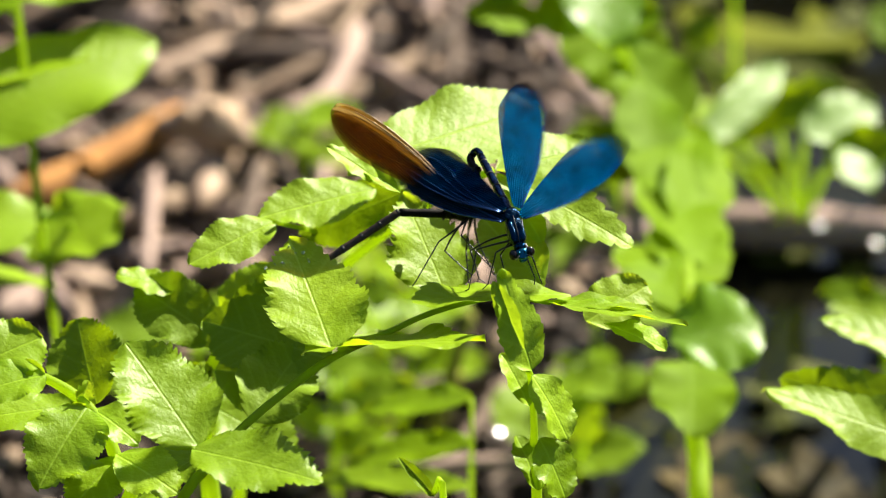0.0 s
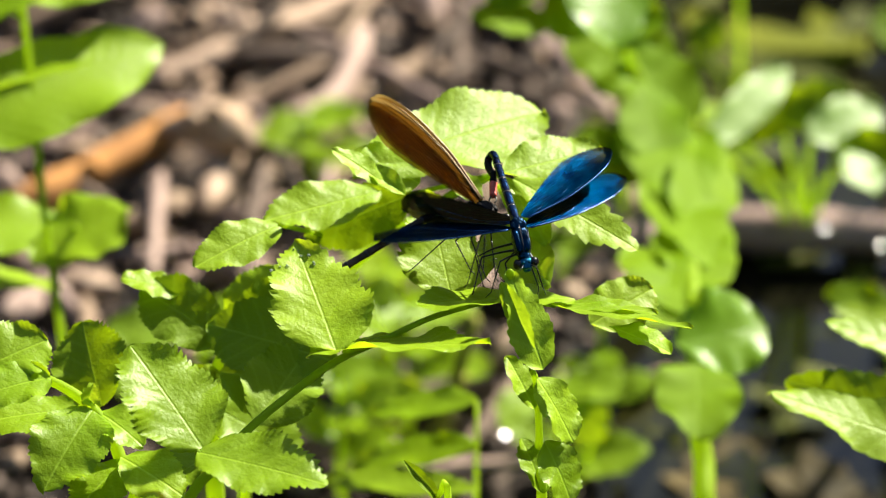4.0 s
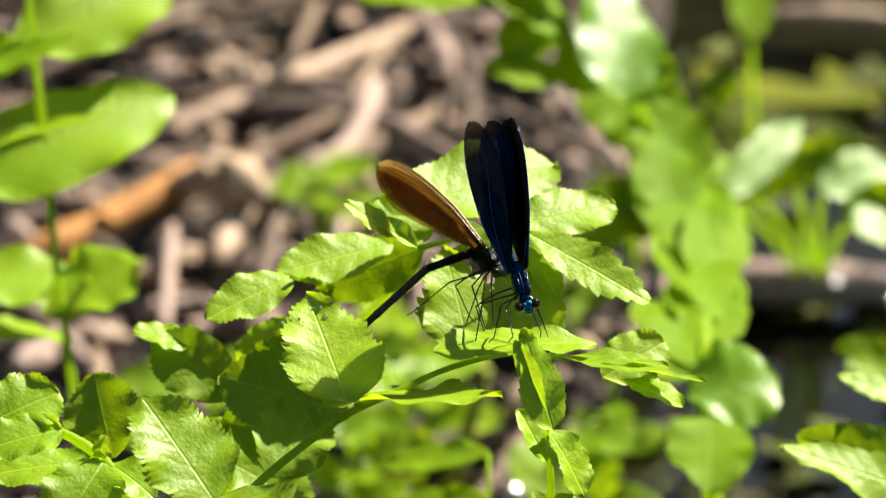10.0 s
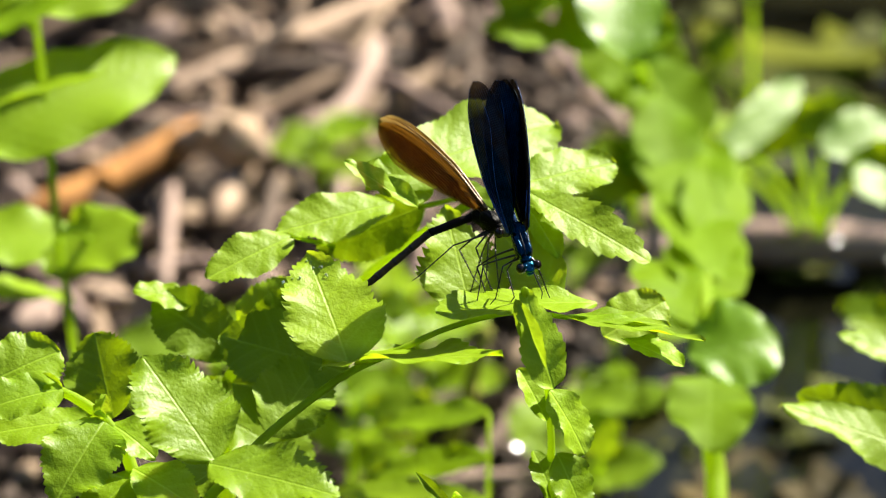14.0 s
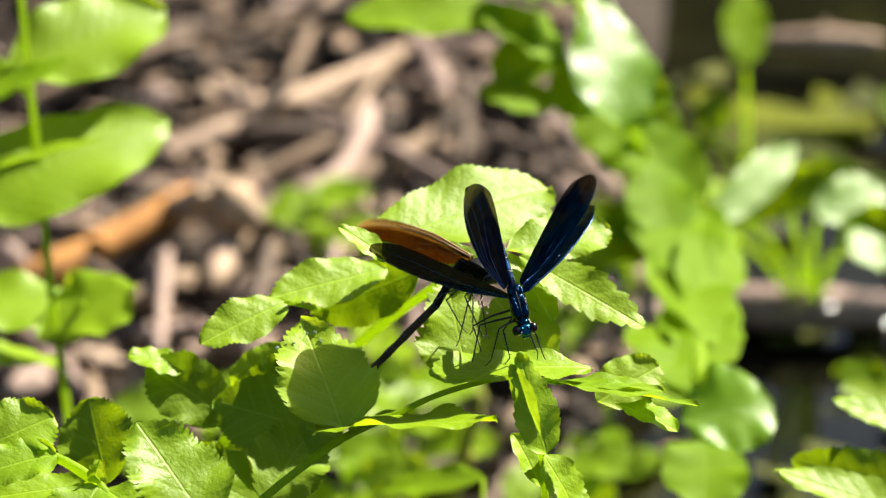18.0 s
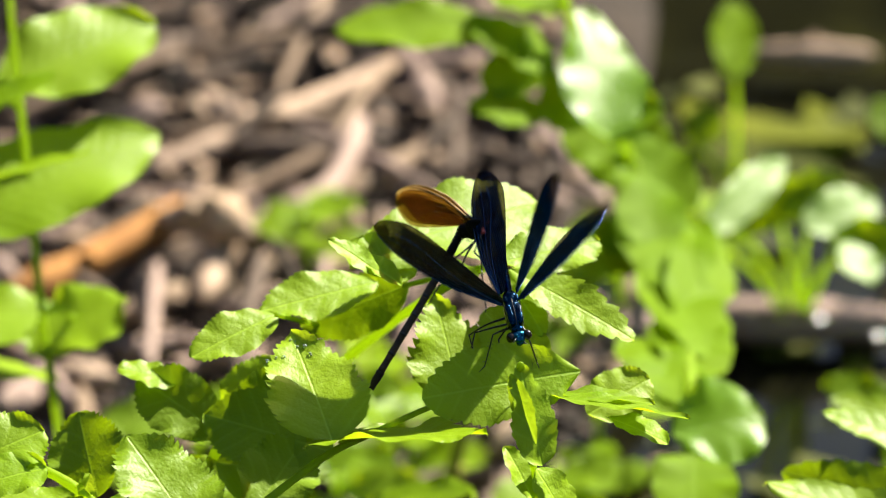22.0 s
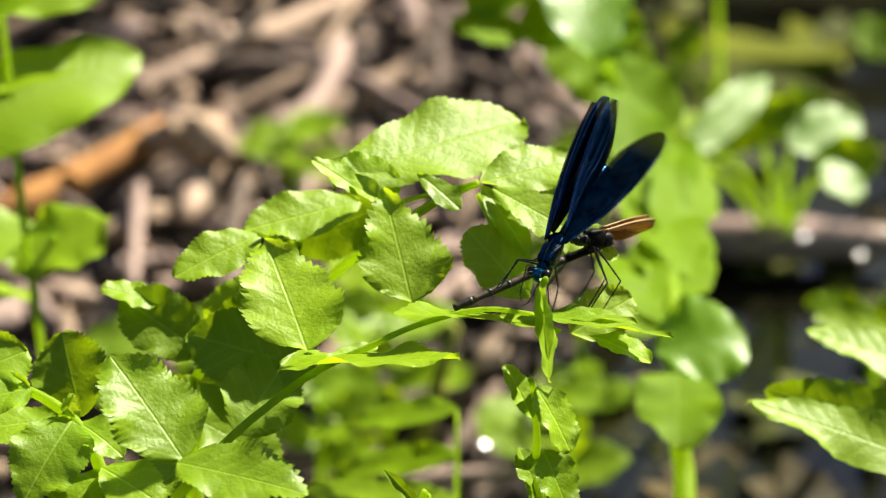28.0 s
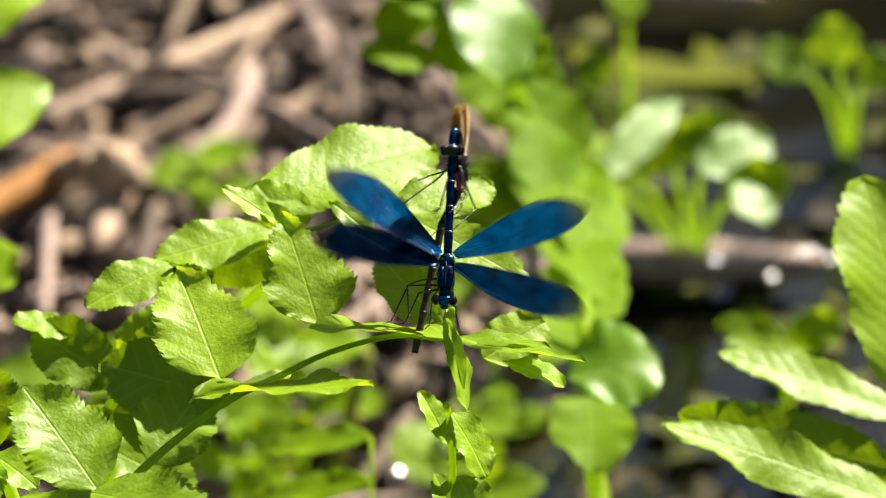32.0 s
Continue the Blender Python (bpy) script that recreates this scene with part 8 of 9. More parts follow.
        (16.50, pose(0.00005, -0.00035, 0.00178, 116.5, -7.2, -174.8)),
        (17.00, pose(0.00004, -0.00036, 0.00176, 114.3, 0.2, -172.6)),
        (17.50, pose(-0.00002, -0.00035, 0.00179, 117.6, -1.4, 176.8)),
        (18.00, pose(-0.00002, -0.00039, 0.00169, 103.0, 10.1, -179.8)),
        (18.50, pose(0.00002, -0.00038, 0.00149, 72.2, 21.7, 176.7)),
        (19.00, pose(0.00000, -0.00038, 0.00147, 67.9, 28.1, 170.1)),
        (19.50, pose(-0.00005, -0.00039, 0.00153, 79.7, 7.5, 171.4)),
        (20.00, pose(-0.00009, -0.00039, 0.00155, 83.1, 7.8, 166.9)),
        (20.50, pose(-0.00007, -0.00038, 0.00151, 76.3, 11.1, 167.8)),
        (21.00, pose(-0.00010, -0.00038, 0.00155, 82.3, 3.3, 165.9)),
        (21.50, pose(-0.00006, -0.00039, 0.00155, 83.0, 4.9, 171.2)),
        (22.00, pose(-0.00016, -0.00033, 0.00176, 114.4, -6.9, 152.1)),
        (22.50, pose(-0.00014, -0.00034, 0.00176, 113.1, 4.6, 159.7)),
        (23.00, pose(-0.00011, -0.00032, 0.00181, 121.0, 1.1, 162.6)),
        (23.50, pose(-0.00012, -0.00032, 0.00181, 121.7, 1.4, 160.3)),
        (24.00, pose(-0.00011, -0.00031, 0.00182, 124.0, -0.6, 161.7)),
        (24.50, pose(-0.00011, -0.00032, 0.00181, 121.8, -1.6, 160.4)),
        (25.00, pose(-0.00009, -0.00026, 0.00189, 137.1, -7.6, 153.9)),
        (25.50, pose(-0.00005, -0.00029, 0.00187, 134.8, -16.1, 156.2)),
        (26.20, pose(0.00014, -0.00017, 0.00193, 172.5, -33.9, 142.4)),
        (26.55, pose(-0.00008, -0.00014, 0.00164, 103.1, -51.8, 149.4)),
        (26.90, pose(-0.00030, -0.00010, 0.00136, 15.3, -50.3, 179.2)),
        (27.20, pose(-0.00003, -0.00017, 0.00158, 69.9, -21.7, -170.4)),
        (27.50, pose(0.00024, -0.00024, 0.00181, 122.3, -11.4, -141.3)),
        (28.00, pose(0.00008, -0.00026, 0.00189, 137.3, 5.1, -156.0)),
        (28.50, pose(0.00014, -0.00031, 0.00182, 123.0, -3.6, -157.5)),
        (29.00, pose(0.00009, -0.00026, 0.00189, 135.9, -1.5, -161.2)),
        (29.50, pose(0.00010, -0.00025, 0.00190, 138.0, -5.7, -163.0)),
        (30.00, pose(0.00011, -0.00031, 0.00182, 123.9, -1.2, -161.1)),
        (30.50, pose(0.00022, -0.00032, 0.00169, 115.7, -60.4, -168.4)),
        (31.00, pose(0.00025, -0.00030, 0.00170, 110.7, -46.4, -155.1)),
        (31.50, pose(0.00028, -0.00026, 0.00171, 122.2, -60.9, -161.7)),
        (32.00, pose(0.00018, -0.00036, 0.00159, 87.5, -55.5, -150.8)),
    ])
    walk(female_wings[1], [
        (0.00, pose(-0.00018, 0.00035, 0.00157, 96.1, -47.1, -157.4)),
        (0.50, pose(-0.00023, 0.00032, 0.00152, 103.9, -32.4, -152.1)),
        (1.00, pose(-0.00023, 0.00030, 0.00146, 112.0, -20.0, -151.0)),
        (1.50, pose(-0.00023, 0.00030, 0.00148, 109.7, -23.3, -151.5)),
        (2.00, pose(-0.00022, 0.00032, 0.00149, 108.1, -30.4, -155.2)),
        (2.50, pose(-0.00025, 0.00029, 0.00149, 108.1, -25.9, -147.9)),
        (3.20, pose(-0.00024, 0.00030, 0.00149, 109.5, -30.0, -150.8)),
        (3.90, pose(-0.00016, 0.00033, 0.00144, 116.9, -23.4, -166.7)),
        (4.50, pose(-0.00014, 0.00035, 0.00147, 115.2, -37.2, -173.9)),
        (5.00, pose(-0.00013, 0.00032, 0.00139, 125.1, -26.2, -176.2)),
        (5.50, pose(-0.00015, 0.00031, 0.00139, 123.2, -19.5, -167.7)),
        (6.00, pose(-0.00012, 0.00035, 0.00144, 119.4, -33.2, -178.8)),
        (6.50, pose(-0.00012, 0.00033, 0.00141, 122.8, -25.8, -176.6)),
        (7.00, pose(-0.00011, 0.00032, 0.00139, 123.0, -13.4, -170.5)),
        (7.50, pose(-0.00005, 0.00036, 0.00142, 118.4, -20.3, 177.0)),
        (8.00, pose(-0.00004, 0.00036, 0.00142, 117.0, -11.2, -179.5)),
        (8.50, pose(-0.00008, 0.00035, 0.00142, 118.5, -14.9, -175.7)),
        (9.00, pose(-0.00007, 0.00035, 0.00141, 118.4, -12.6, -175.7)),
        (10.00, pose(-0.00004, 0.00035, 0.00141, 119.0, -6.7, -177.8)),
        (11.00, pose(-0.00006, 0.00035, 0.00141, 119.3, -11.8, -177.9)),
        (12.00, pose(-0.00005, 0.00035, 0.00141, 119.6, -11.5, -178.6)),
        (13.00, pose(-0.00005, 0.00035, 0.00141, 119.5, -14.1, 180.0)),
        (14.00, pose(-0.00006, 0.00035, 0.00141, 119.4, -14.4, -177.9)),
        (14.50, pose(-0.00006, 0.00035, 0.00141, 119.4, -14.4, -177.9)),
        (15.40, pose(-0.00006, 0.00035, 0.00141, 119.1, -13.9, -177.8)),
        (16.50, pose(-0.00005, 0.00035, 0.00142, 116.7, -7.9, -176.3)),
        (17.00, pose(-0.00004, 0.00036, 0.00144, 114.3, -0.6, -174.0)),
        (17.50, pose(0.00002, 0.00035, 0.00141, 117.6, -2.1, 175.4)),
        (18.00, pose(0.00002, 0.00039, 0.00151, 102.8, 9.1, 178.9)),
        (18.50, pose(-0.00002, 0.00038, 0.00171, 72.0, 20.2, 176.1)),
        (19.00, pose(-0.00000, 0.00038, 0.00173, 67.7, 26.6, 169.6)),
        (19.50, pose(0.00005, 0.00039, 0.00167, 79.6, 6.1, 170.7)),
        (20.00, pose(0.00009, 0.00039, 0.00165, 83.0, 6.5, 166.0)),
        (20.50, pose(0.00007, 0.00038, 0.00169, 76.2, 9.6, 167.1)),
        (21.00, pose(0.00010, 0.00038, 0.00165, 82.3, 1.9, 165.1)),
        (21.50, pose(0.00006, 0.00039, 0.00165, 82.9, 3.5, 170.3)),
        (22.00, pose(0.00016, 0.00033, 0.00144, 114.6, -7.7, 150.6)),
        (22.50, pose(0.00014, 0.00034, 0.00144, 113.0, 3.8, 158.3)),
        (23.00, pose(0.00011, 0.00032, 0.00139, 121.0, 0.5, 161.1)),
        (23.50, pose(0.00012, 0.00032, 0.00139, 121.7, 0.9, 158.8)),
        (24.00, pose(0.00011, 0.00031, 0.00138, 124.1, -1.1, 160.1)),
        (24.50, pose(0.00011, 0.00032, 0.00139, 121.9, -2.2, 158.9)),
        (25.00, pose(0.00009, 0.00026, 0.00131, 137.3, -7.7, 152.3)),
        (25.50, pose(0.00005, 0.00029, 0.00133, 135.3, -16.3, 154.5)),
        (26.20, pose(-0.00014, 0.00017, 0.00127, 173.4, -33.0, 140.8)),
        (26.55, pose(0.00008, 0.00014, 0.00156, 104.8, -52.8, 147.3)),
        (26.90, pose(0.00030, 0.00010, 0.00184, 14.1, -51.6, -179.2)),
        (27.20, pose(0.00003, 0.00017, 0.00162, 70.1, -23.2, -170.9)),
        (27.50, pose(-0.00024, 0.00024, 0.00139, 122.6, -11.9, -142.8)),
        (28.00, pose(-0.00008, 0.00026, 0.00131, 137.2, 5.0, -157.6)),
        (28.50, pose(-0.00014, 0.00031, 0.00138, 123.1, -4.1, -159.1)),
        (29.00, pose(-0.00009, 0.00026, 0.00131, 135.9, -1.7, -162.8)),
        (29.50, pose(-0.00010, 0.00025, 0.00130, 138.2, -5.8, -164.6)),
        (30.00, pose(-0.00011, 0.00031, 0.00138, 123.9, -1.7, -162.7)),
        (30.50, pose(-0.00022, 0.00032, 0.00151, 118.3, -61.1, -171.4)),
        (31.00, pose(-0.00025, 0.00030, 0.00150, 112.2, -47.2, -157.1)),
        (31.50, pose(-0.00028, 0.00026, 0.00149, 125.0, -61.4, -164.9)),
        (32.00, pose(-0.00018, 0.00036, 0.00161, 88.9, -56.8, -152.5)),
    ])
    walk(female_wings[2], [
        (0.00, pose(0.00018, -0.00035, 0.00163, 94.2, -44.4, -154.9)),
        (0.50, pose(0.00023, -0.00032, 0.00168, 102.5, -29.9, -149.6)),
        (1.00, pose(0.00023, -0.00030, 0.00174, 111.2, -17.8, -148.4)),
        (1.50, pose(0.00023, -0.00030, 0.00172, 108.7, -21.1, -148.9)),
        (2.00, pose(0.00022, -0.00032, 0.00171, 106.8, -28.0, -152.5)),
        (2.50, pose(0.00025, -0.00029, 0.00171, 107.0, -23.6, -145.3)),
        (3.20, pose(0.00024, -0.00030, 0.00171, 108.2, -27.7, -148.1)),
        (3.90, pose(0.00016, -0.00033, 0.00176, 115.8, -21.5, -163.8)),
        (4.50, pose(0.00014, -0.00035, 0.00173, 113.3, -35.2, -170.7)),
        (5.00, pose(0.00013, -0.00032, 0.00181, 123.8, -24.6, -173.0)),
        (5.50, pose(0.00015, -0.00031, 0.00181, 122.2, -17.8, -164.7)),
        (6.00, pose(0.00012, -0.00035, 0.00176, 117.7, -31.3, -175.5)),
        (6.50, pose(0.00012, -0.00033, 0.00179, 121.5, -24.1, -173.5)),
        (7.00, pose(0.00011, -0.00032, 0.00181, 122.3, -11.7, -167.5)),
        (7.50, pose(0.00005, -0.00036, 0.00178, 117.4, -18.4, 179.8)),
        (8.00, pose(0.00004, -0.00036, 0.00178, 116.5, -9.3, -176.8)),
        (8.50, pose(0.00008, -0.00035, 0.00178, 117.8, -13.0, -172.9)),
        (9.00, pose(0.00007, -0.00035, 0.00179, 117.8, -10.7, -173.0)),
        (10.00, pose(0.00004, -0.00035, 0.00179, 118.7, -4.9, -175.1)),
        (11.00, pose(0.00006, -0.00035, 0.00179, 118.8, -9.9, -175.1)),
        (12.00, pose(0.00005, -0.00035, 0.00179, 119.1, -9.7, -175.8)),
        (13.00, pose(0.00005, -0.00035, 0.00179, 118.8, -12.3, -177.2)),
        (14.00, pose(0.00006, -0.00035, 0.00179, 118.7, -12.5, -175.1)),
        (14.50, pose(0.00006, -0.00035, 0.00179, 118.7, -12.5, -175.1)),
        (15.40, pose(0.00006, -0.00035, 0.00179, 118.5, -12.0, -175.0)),
        (16.50, pose(0.00005, -0.00035, 0.00178, 116.4, -6.0, -173.6)),
        (17.00, pose(0.00004, -0.00036, 0.00176, 114.3, 1.5, -171.5)),
        (17.50, pose(-0.00002, -0.00035, 0.00179, 117.5, -0.2, 178.0)),
        (18.00, pose(-0.00002, -0.00039, 0.00169, 103.1, 11.6, -178.9)),
        (18.50, pose(0.00002, -0.00038, 0.00149, 72.2, 23.5, 176.7)),
        (19.00, pose(0.00000, -0.00038, 0.00147, 67.8, 29.8, 169.9)),
        (19.50, pose(-0.00005, -0.00039, 0.00153, 79.7, 9.2, 171.6)),
        (20.00, pose(-0.00009, -0.00039, 0.00155, 83.1, 9.5, 167.2)),
        (20.50, pose(-0.00007, -0.00038, 0.00151, 76.3, 12.8, 167.9)),
        (21.00, pose(-0.00010, -0.00038, 0.00155, 82.3, 5.0, 166.2)),
        (21.50, pose(-0.00006, -0.00039, 0.00155, 83.0, 6.6, 171.4)),
        (22.00, pose(-0.00016, -0.00033, 0.00176, 114.3, -5.7, 153.2)),
        (22.50, pose(-0.00014, -0.00034, 0.00176, 113.2, 5.9, 160.8)),
        (23.00, pose(-0.00011, -0.00032, 0.00181, 121.1, 2.2, 163.9)),
        (23.50, pose(-0.00012, -0.00032, 0.00181, 121.8, 2.6, 161.6)),
        (24.00, pose(-0.00011, -0.00031, 0.00182, 124.0, 0.5, 163.0)),
        (24.50, pose(-0.00011, -0.00032, 0.00181, 121.8, -0.5, 161.7)),
        (25.00, pose(-0.00009, -0.00026, 0.00189, 136.9, -6.8, 155.5)),
        (25.50, pose(-0.00005, -0.00029, 0.00187, 134.4, -15.3, 157.7)),
        (26.20, pose(0.00014, -0.00017, 0.00193, 171.3, -34.1, 144.5)),
        (26.55, pose(-0.00008, -0.00014, 0.00164, 102.1, -50.3, 150.8)),
        (26.90, pose(-0.00030, -0.00010, 0.00136, 17.0, -49.3, 177.0)),
        (27.20, pose(-0.00003, -0.00017, 0.00158, 69.9, -20.0, -170.5)),
        (27.50, pose(0.00024, -0.00024, 0.00181, 122.0, -10.2, -139.9)),
        (28.00, pose(0.00008, -0.00026, 0.00189, 137.5, 5.8, -154.4)),
        (28.50, pose(0.00014, -0.00031, 0.00182, 122.9, -2.5, -156.2)),
        (29.00, pose(0.00009, -0.00026, 0.00189, 135.8, -0.7, -159.6)),
        (29.50, pose(0.00010, -0.00025, 0.00190, 137.9, -5.0, -161.5)),
        (30.00, pose(0.00011, -0.00031, 0.00182, 123.9, -0.1, -159.8)),
        (30.50, pose(0.00022, -0.00032, 0.00169, 113.7, -59.2, -166.1)),
        (31.00, pose(0.00025, -0.00030, 0.00170, 109.6, -45.0, -153.6)),
        (31.50, pose(0.00028, -0.00026, 0.00171, 120.0, -59.8, -159.1)),
        (32.00, pose(0.00018, -0.00036, 0.00159, 86.9, -53.8, -150.1)),
    ])
    walk(female_wings[3], [
        (0.00, pose(-0.00018, 0.00035, 0.00157, 96.5, -46.7, -158.1)),
        (0.50, pose(-0.00023, 0.00032, 0.00152, 104.1, -32.0, -152.5)),
        (1.00, pose(-0.00023, 0.00030, 0.00146, 112.2, -19.5, -151.4)),
        (1.50, pose(-0.00023, 0.00030, 0.00148, 109.9, -22.8, -151.9)),
        (2.00, pose(-0.00022, 0.00032, 0.00149, 108.3, -29.9, -155.6)),
        (2.50, pose(-0.00025, 0.00029, 0.00149, 108.3, -25.4, -148.3)),
        (3.20, pose(-0.00024, 0.00030, 0.00149, 109.7, -29.5, -151.2)),
        (3.90, pose(-0.00016, 0.00033, 0.00144, 117.1, -22.9, -167.0)),
        (4.50, pose(-0.00014, 0.00035, 0.00147, 115.4, -36.7, -174.2)),
        (5.00, pose(-0.00013, 0.00032, 0.00139, 125.2, -25.6, -176.5)),
        (5.50, pose(-0.00015, 0.00031, 0.00139, 123.3, -18.9, -167.9)),
        (6.00, pose(-0.00012, 0.00035, 0.00144, 119.6, -32.6, -179.1)),
        (6.50, pose(-0.00012, 0.00033, 0.00141, 122.9, -25.2, -176.9)),
        (7.00, pose(-0.00011, 0.00032, 0.00139, 123.0, -12.8, -170.7)),
        (7.50, pose(-0.00005, 0.00036, 0.00142, 118.5, -19.8, 176.7)),
        (8.00, pose(-0.00004, 0.00036, 0.00142, 117.1, -10.7, -179.8)),
        (8.50, pose(-0.00008, 0.00035, 0.00142, 118.5, -14.3, -176.0)),
        (9.00, pose(-0.00007, 0.00035, 0.00141, 118.5, -12.0, -176.0)),
        (10.00, pose(-0.00004, 0.00035, 0.00141, 119.1, -6.2, -178.1)),
        (11.00, pose(-0.00006, 0.00035, 0.00141, 119.3, -11.2, -178.2)),
        (12.00, pose(-0.00005, 0.00035, 0.00141, 119.6, -10.9, -178.9)),
        (13.00, pose(-0.00005, 0.00035, 0.00141, 119.6, -13.6, 179.7)),
        (14.00, pose(-0.00006, 0.00035, 0.00141, 119.4, -13.8, -178.2)),
        (14.50, pose(-0.00006, 0.00035, 0.00141, 119.4, -13.8, -178.1)),
        (15.40, pose(-0.00006, 0.00035, 0.00141, 119.2, -13.3, -178.0)),
        (16.50, pose(-0.00005, 0.00035, 0.00142, 116.7, -7.4, -176.6)),
        (17.00, pose(-0.00004, 0.00036, 0.00144, 114.3, -0.0, -174.3)),
        (17.50, pose(0.00002, 0.00035, 0.00141, 117.6, -1.6, 175.1)),
        (18.00, pose(0.00002, 0.00039, 0.00151, 102.7, 9.6, 178.5)),
        (18.50, pose(-0.00002, 0.00038, 0.00171, 71.8, 20.4, 175.5)),
        (19.00, pose(-0.00000, 0.00038, 0.00173, 67.4, 26.7, 168.9)),
        (19.50, pose(0.00005, 0.00039, 0.00167, 79.6, 6.4, 170.1)),
        (20.00, pose(0.00009, 0.00039, 0.00165, 82.9, 6.8, 165.5)),
        (20.50, pose(0.00007, 0.00038, 0.00169, 76.1, 9.8, 166.5)),
        (21.00, pose(0.00010, 0.00038, 0.00165, 82.2, 2.2, 164.6)),
        (21.50, pose(0.00006, 0.00039, 0.00165, 82.9, 3.8, 169.8)),
        (22.00, pose(0.00016, 0.00033, 0.00144, 114.6, -7.2, 150.3)),
        (22.50, pose(0.00014, 0.00034, 0.00144, 113.0, 4.3, 157.9)),
        (23.00, pose(0.00011, 0.00032, 0.00139, 121.0, 1.1, 160.9)),
        (23.50, pose(0.00012, 0.00032, 0.00139, 121.7, 1.4, 158.5)),
        (24.00, pose(0.00011, 0.00031, 0.00138, 124.1, -0.5, 159.9)),
        (24.50, pose(0.00011, 0.00032, 0.00139, 121.9, -1.6, 158.6)),
        (25.00, pose(0.00009, 0.00026, 0.00131, 137.3, -7.1, 152.2)),
        (25.50, pose(0.00005, 0.00029, 0.00133, 135.3, -15.7, 154.4)),
        (26.20, pose(-0.00014, 0.00017, 0.00127, 173.2, -32.5, 141.1)),
        (26.55, pose(0.00008, 0.00014, 0.00156, 105.3, -52.3, 146.7)),
        (26.90, pose(0.00030, 0.00010, 0.00184, 14.7, -52.0, 180.0)),
        (27.20, pose(0.00003, 0.00017, 0.00162, 70.3, -23.1, -171.6)),
        (27.50, pose(-0.00024, 0.00024, 0.00139, 122.7, -11.3, -143.0)),
        (28.00, pose(-0.00008, 0.00026, 0.00131, 137.2, 5.6, -157.7)),
        (28.50, pose(-0.00014, 0.00031, 0.00138, 123.1, -3.5, -159.3)),
        (29.00, pose(-0.00009, 0.00026, 0.00131, 135.9, -1.0, -162.9)),
        (29.50, pose(-0.00010, 0.00025, 0.00130, 138.2, -5.2, -164.7)),
        (30.00, pose(-0.00011, 0.00031, 0.00138, 123.9, -1.1, -162.9)),
        (30.50, pose(-0.00022, 0.00032, 0.00151, 118.8, -60.6, -171.9)),
        (31.00, pose(-0.00025, 0.00030, 0.00150, 112.5, -46.7, -157.6)),
        (31.50, pose(-0.00028, 0.00026, 0.00149, 125.4, -60.9, -165.3)),
        (32.00, pose(-0.00018, 0.00036, 0.00161, 89.6, -56.4, -153.4)),
    ])
    walk(female_base, [
        (0.00, pose(-0.00300, 0.00000, -0.00080, -78.4, -13.8, -135.9)),
        (0.50, pose(-0.00300, 0.00000, -0.00080, -66.4, 1.3, -125.8)),
        (1.00, pose(-0.00300, -0.00000, -0.00080, -52.2, 14.9, -116.4)),
        (1.50, pose(-0.00300, -0.00000, -0.00080, -56.7, 10.4, -120.2)),
        (2.00, pose(-0.00300, 0.00000, -0.00080, -60.8, 8.1, -123.4)),
        (2.50, pose(-0.00300, 0.00000, -0.00080, -58.9, 9.3, -116.3)),
        (3.20, pose(-0.00300, 0.00000, -0.00080, -58.4, 10.8, -115.0)),
        (3.90, pose(-0.00300, -0.00000, -0.00080, -57.5, 13.2, -113.1)),
        (4.50, pose(-0.00300, -0.00000, -0.00080, -66.3, 4.1, -128.0)),
        (5.00, pose(-0.00300, 0.00000, -0.00080, -58.3, 12.9, -110.8)),
        (5.50, pose(-0.00300, 0.00000, -0.00080, -53.1, 12.7, -104.7)),
        (6.00, pose(-0.00300, 0.00000, -0.00080, -64.1, 6.9, -123.7)),
        (6.50, pose(-0.00300, -0.00000, -0.00080, -58.5, 12.4, -112.3)),
        (7.00, pose(-0.00300, -0.00000, -0.00080, -44.7, 17.2, -110.6)),
        (7.50, pose(-0.00300, -0.00000, -0.00080, -61.7, 12.4, -121.7)),
        (8.00, pose(-0.00300, 0.00000, -0.00080, -52.8, 25.9, -106.0)),
        (8.50, pose(-0.00300, -0.00000, -0.00080, -58.8, 12.1, -113.2)),
        (9.00, pose(-0.00300, -0.00000, -0.00080, -54.9, 16.5, -113.8)),
        (10.00, pose(-0.00300, -0.00000, -0.00080, -51.4, 18.7, -110.7)),
        (11.00, pose(-0.00300, 0.00000, -0.00080, -54.5, 17.0, -112.7)),
        (12.00, pose(-0.00300, -0.00000, -0.00080, -53.6, 18.4, -111.0)),
        (13.00, pose(-0.00300, 0.00000, -0.00080, -56.0, 16.9, -114.4)),
        (14.00, pose(-0.00300, -0.00000, -0.00080, -55.2, 18.9, -112.7)),
        (14.50, pose(-0.00300, 0.00000, -0.00080, -55.2, 18.9, -112.7)),
        (15.40, pose(-0.00300, -0.00000, -0.00080, -55.5, 18.2, -113.1)),
        (16.50, pose(-0.00300, -0.00000, -0.00080, -46.3, 29.4, -104.2)),
        (17.00, pose(-0.00300, 0.00000, -0.00080, -36.8, 35.6, -99.7)),
        (17.50, pose(-0.00300, 0.00000, -0.00080, -27.8, 41.9, -84.3)),
        (18.00, pose(-0.00300, 0.00000, -0.00080, -30.8, 41.8, -83.1)),
        (18.50, pose(-0.00300, 0.00000, -0.00080, -48.8, 52.8, -99.9)),
        (19.00, pose(-0.00300, -0.00000, -0.00080, -32.9, 60.0, -82.9)),
        (19.50, pose(-0.00300, -0.00000, -0.00080, -70.0, 46.6, -116.8)),
        (20.00, pose(-0.00300, 0.00000, -0.00080, -65.7, 45.6, -115.7)),
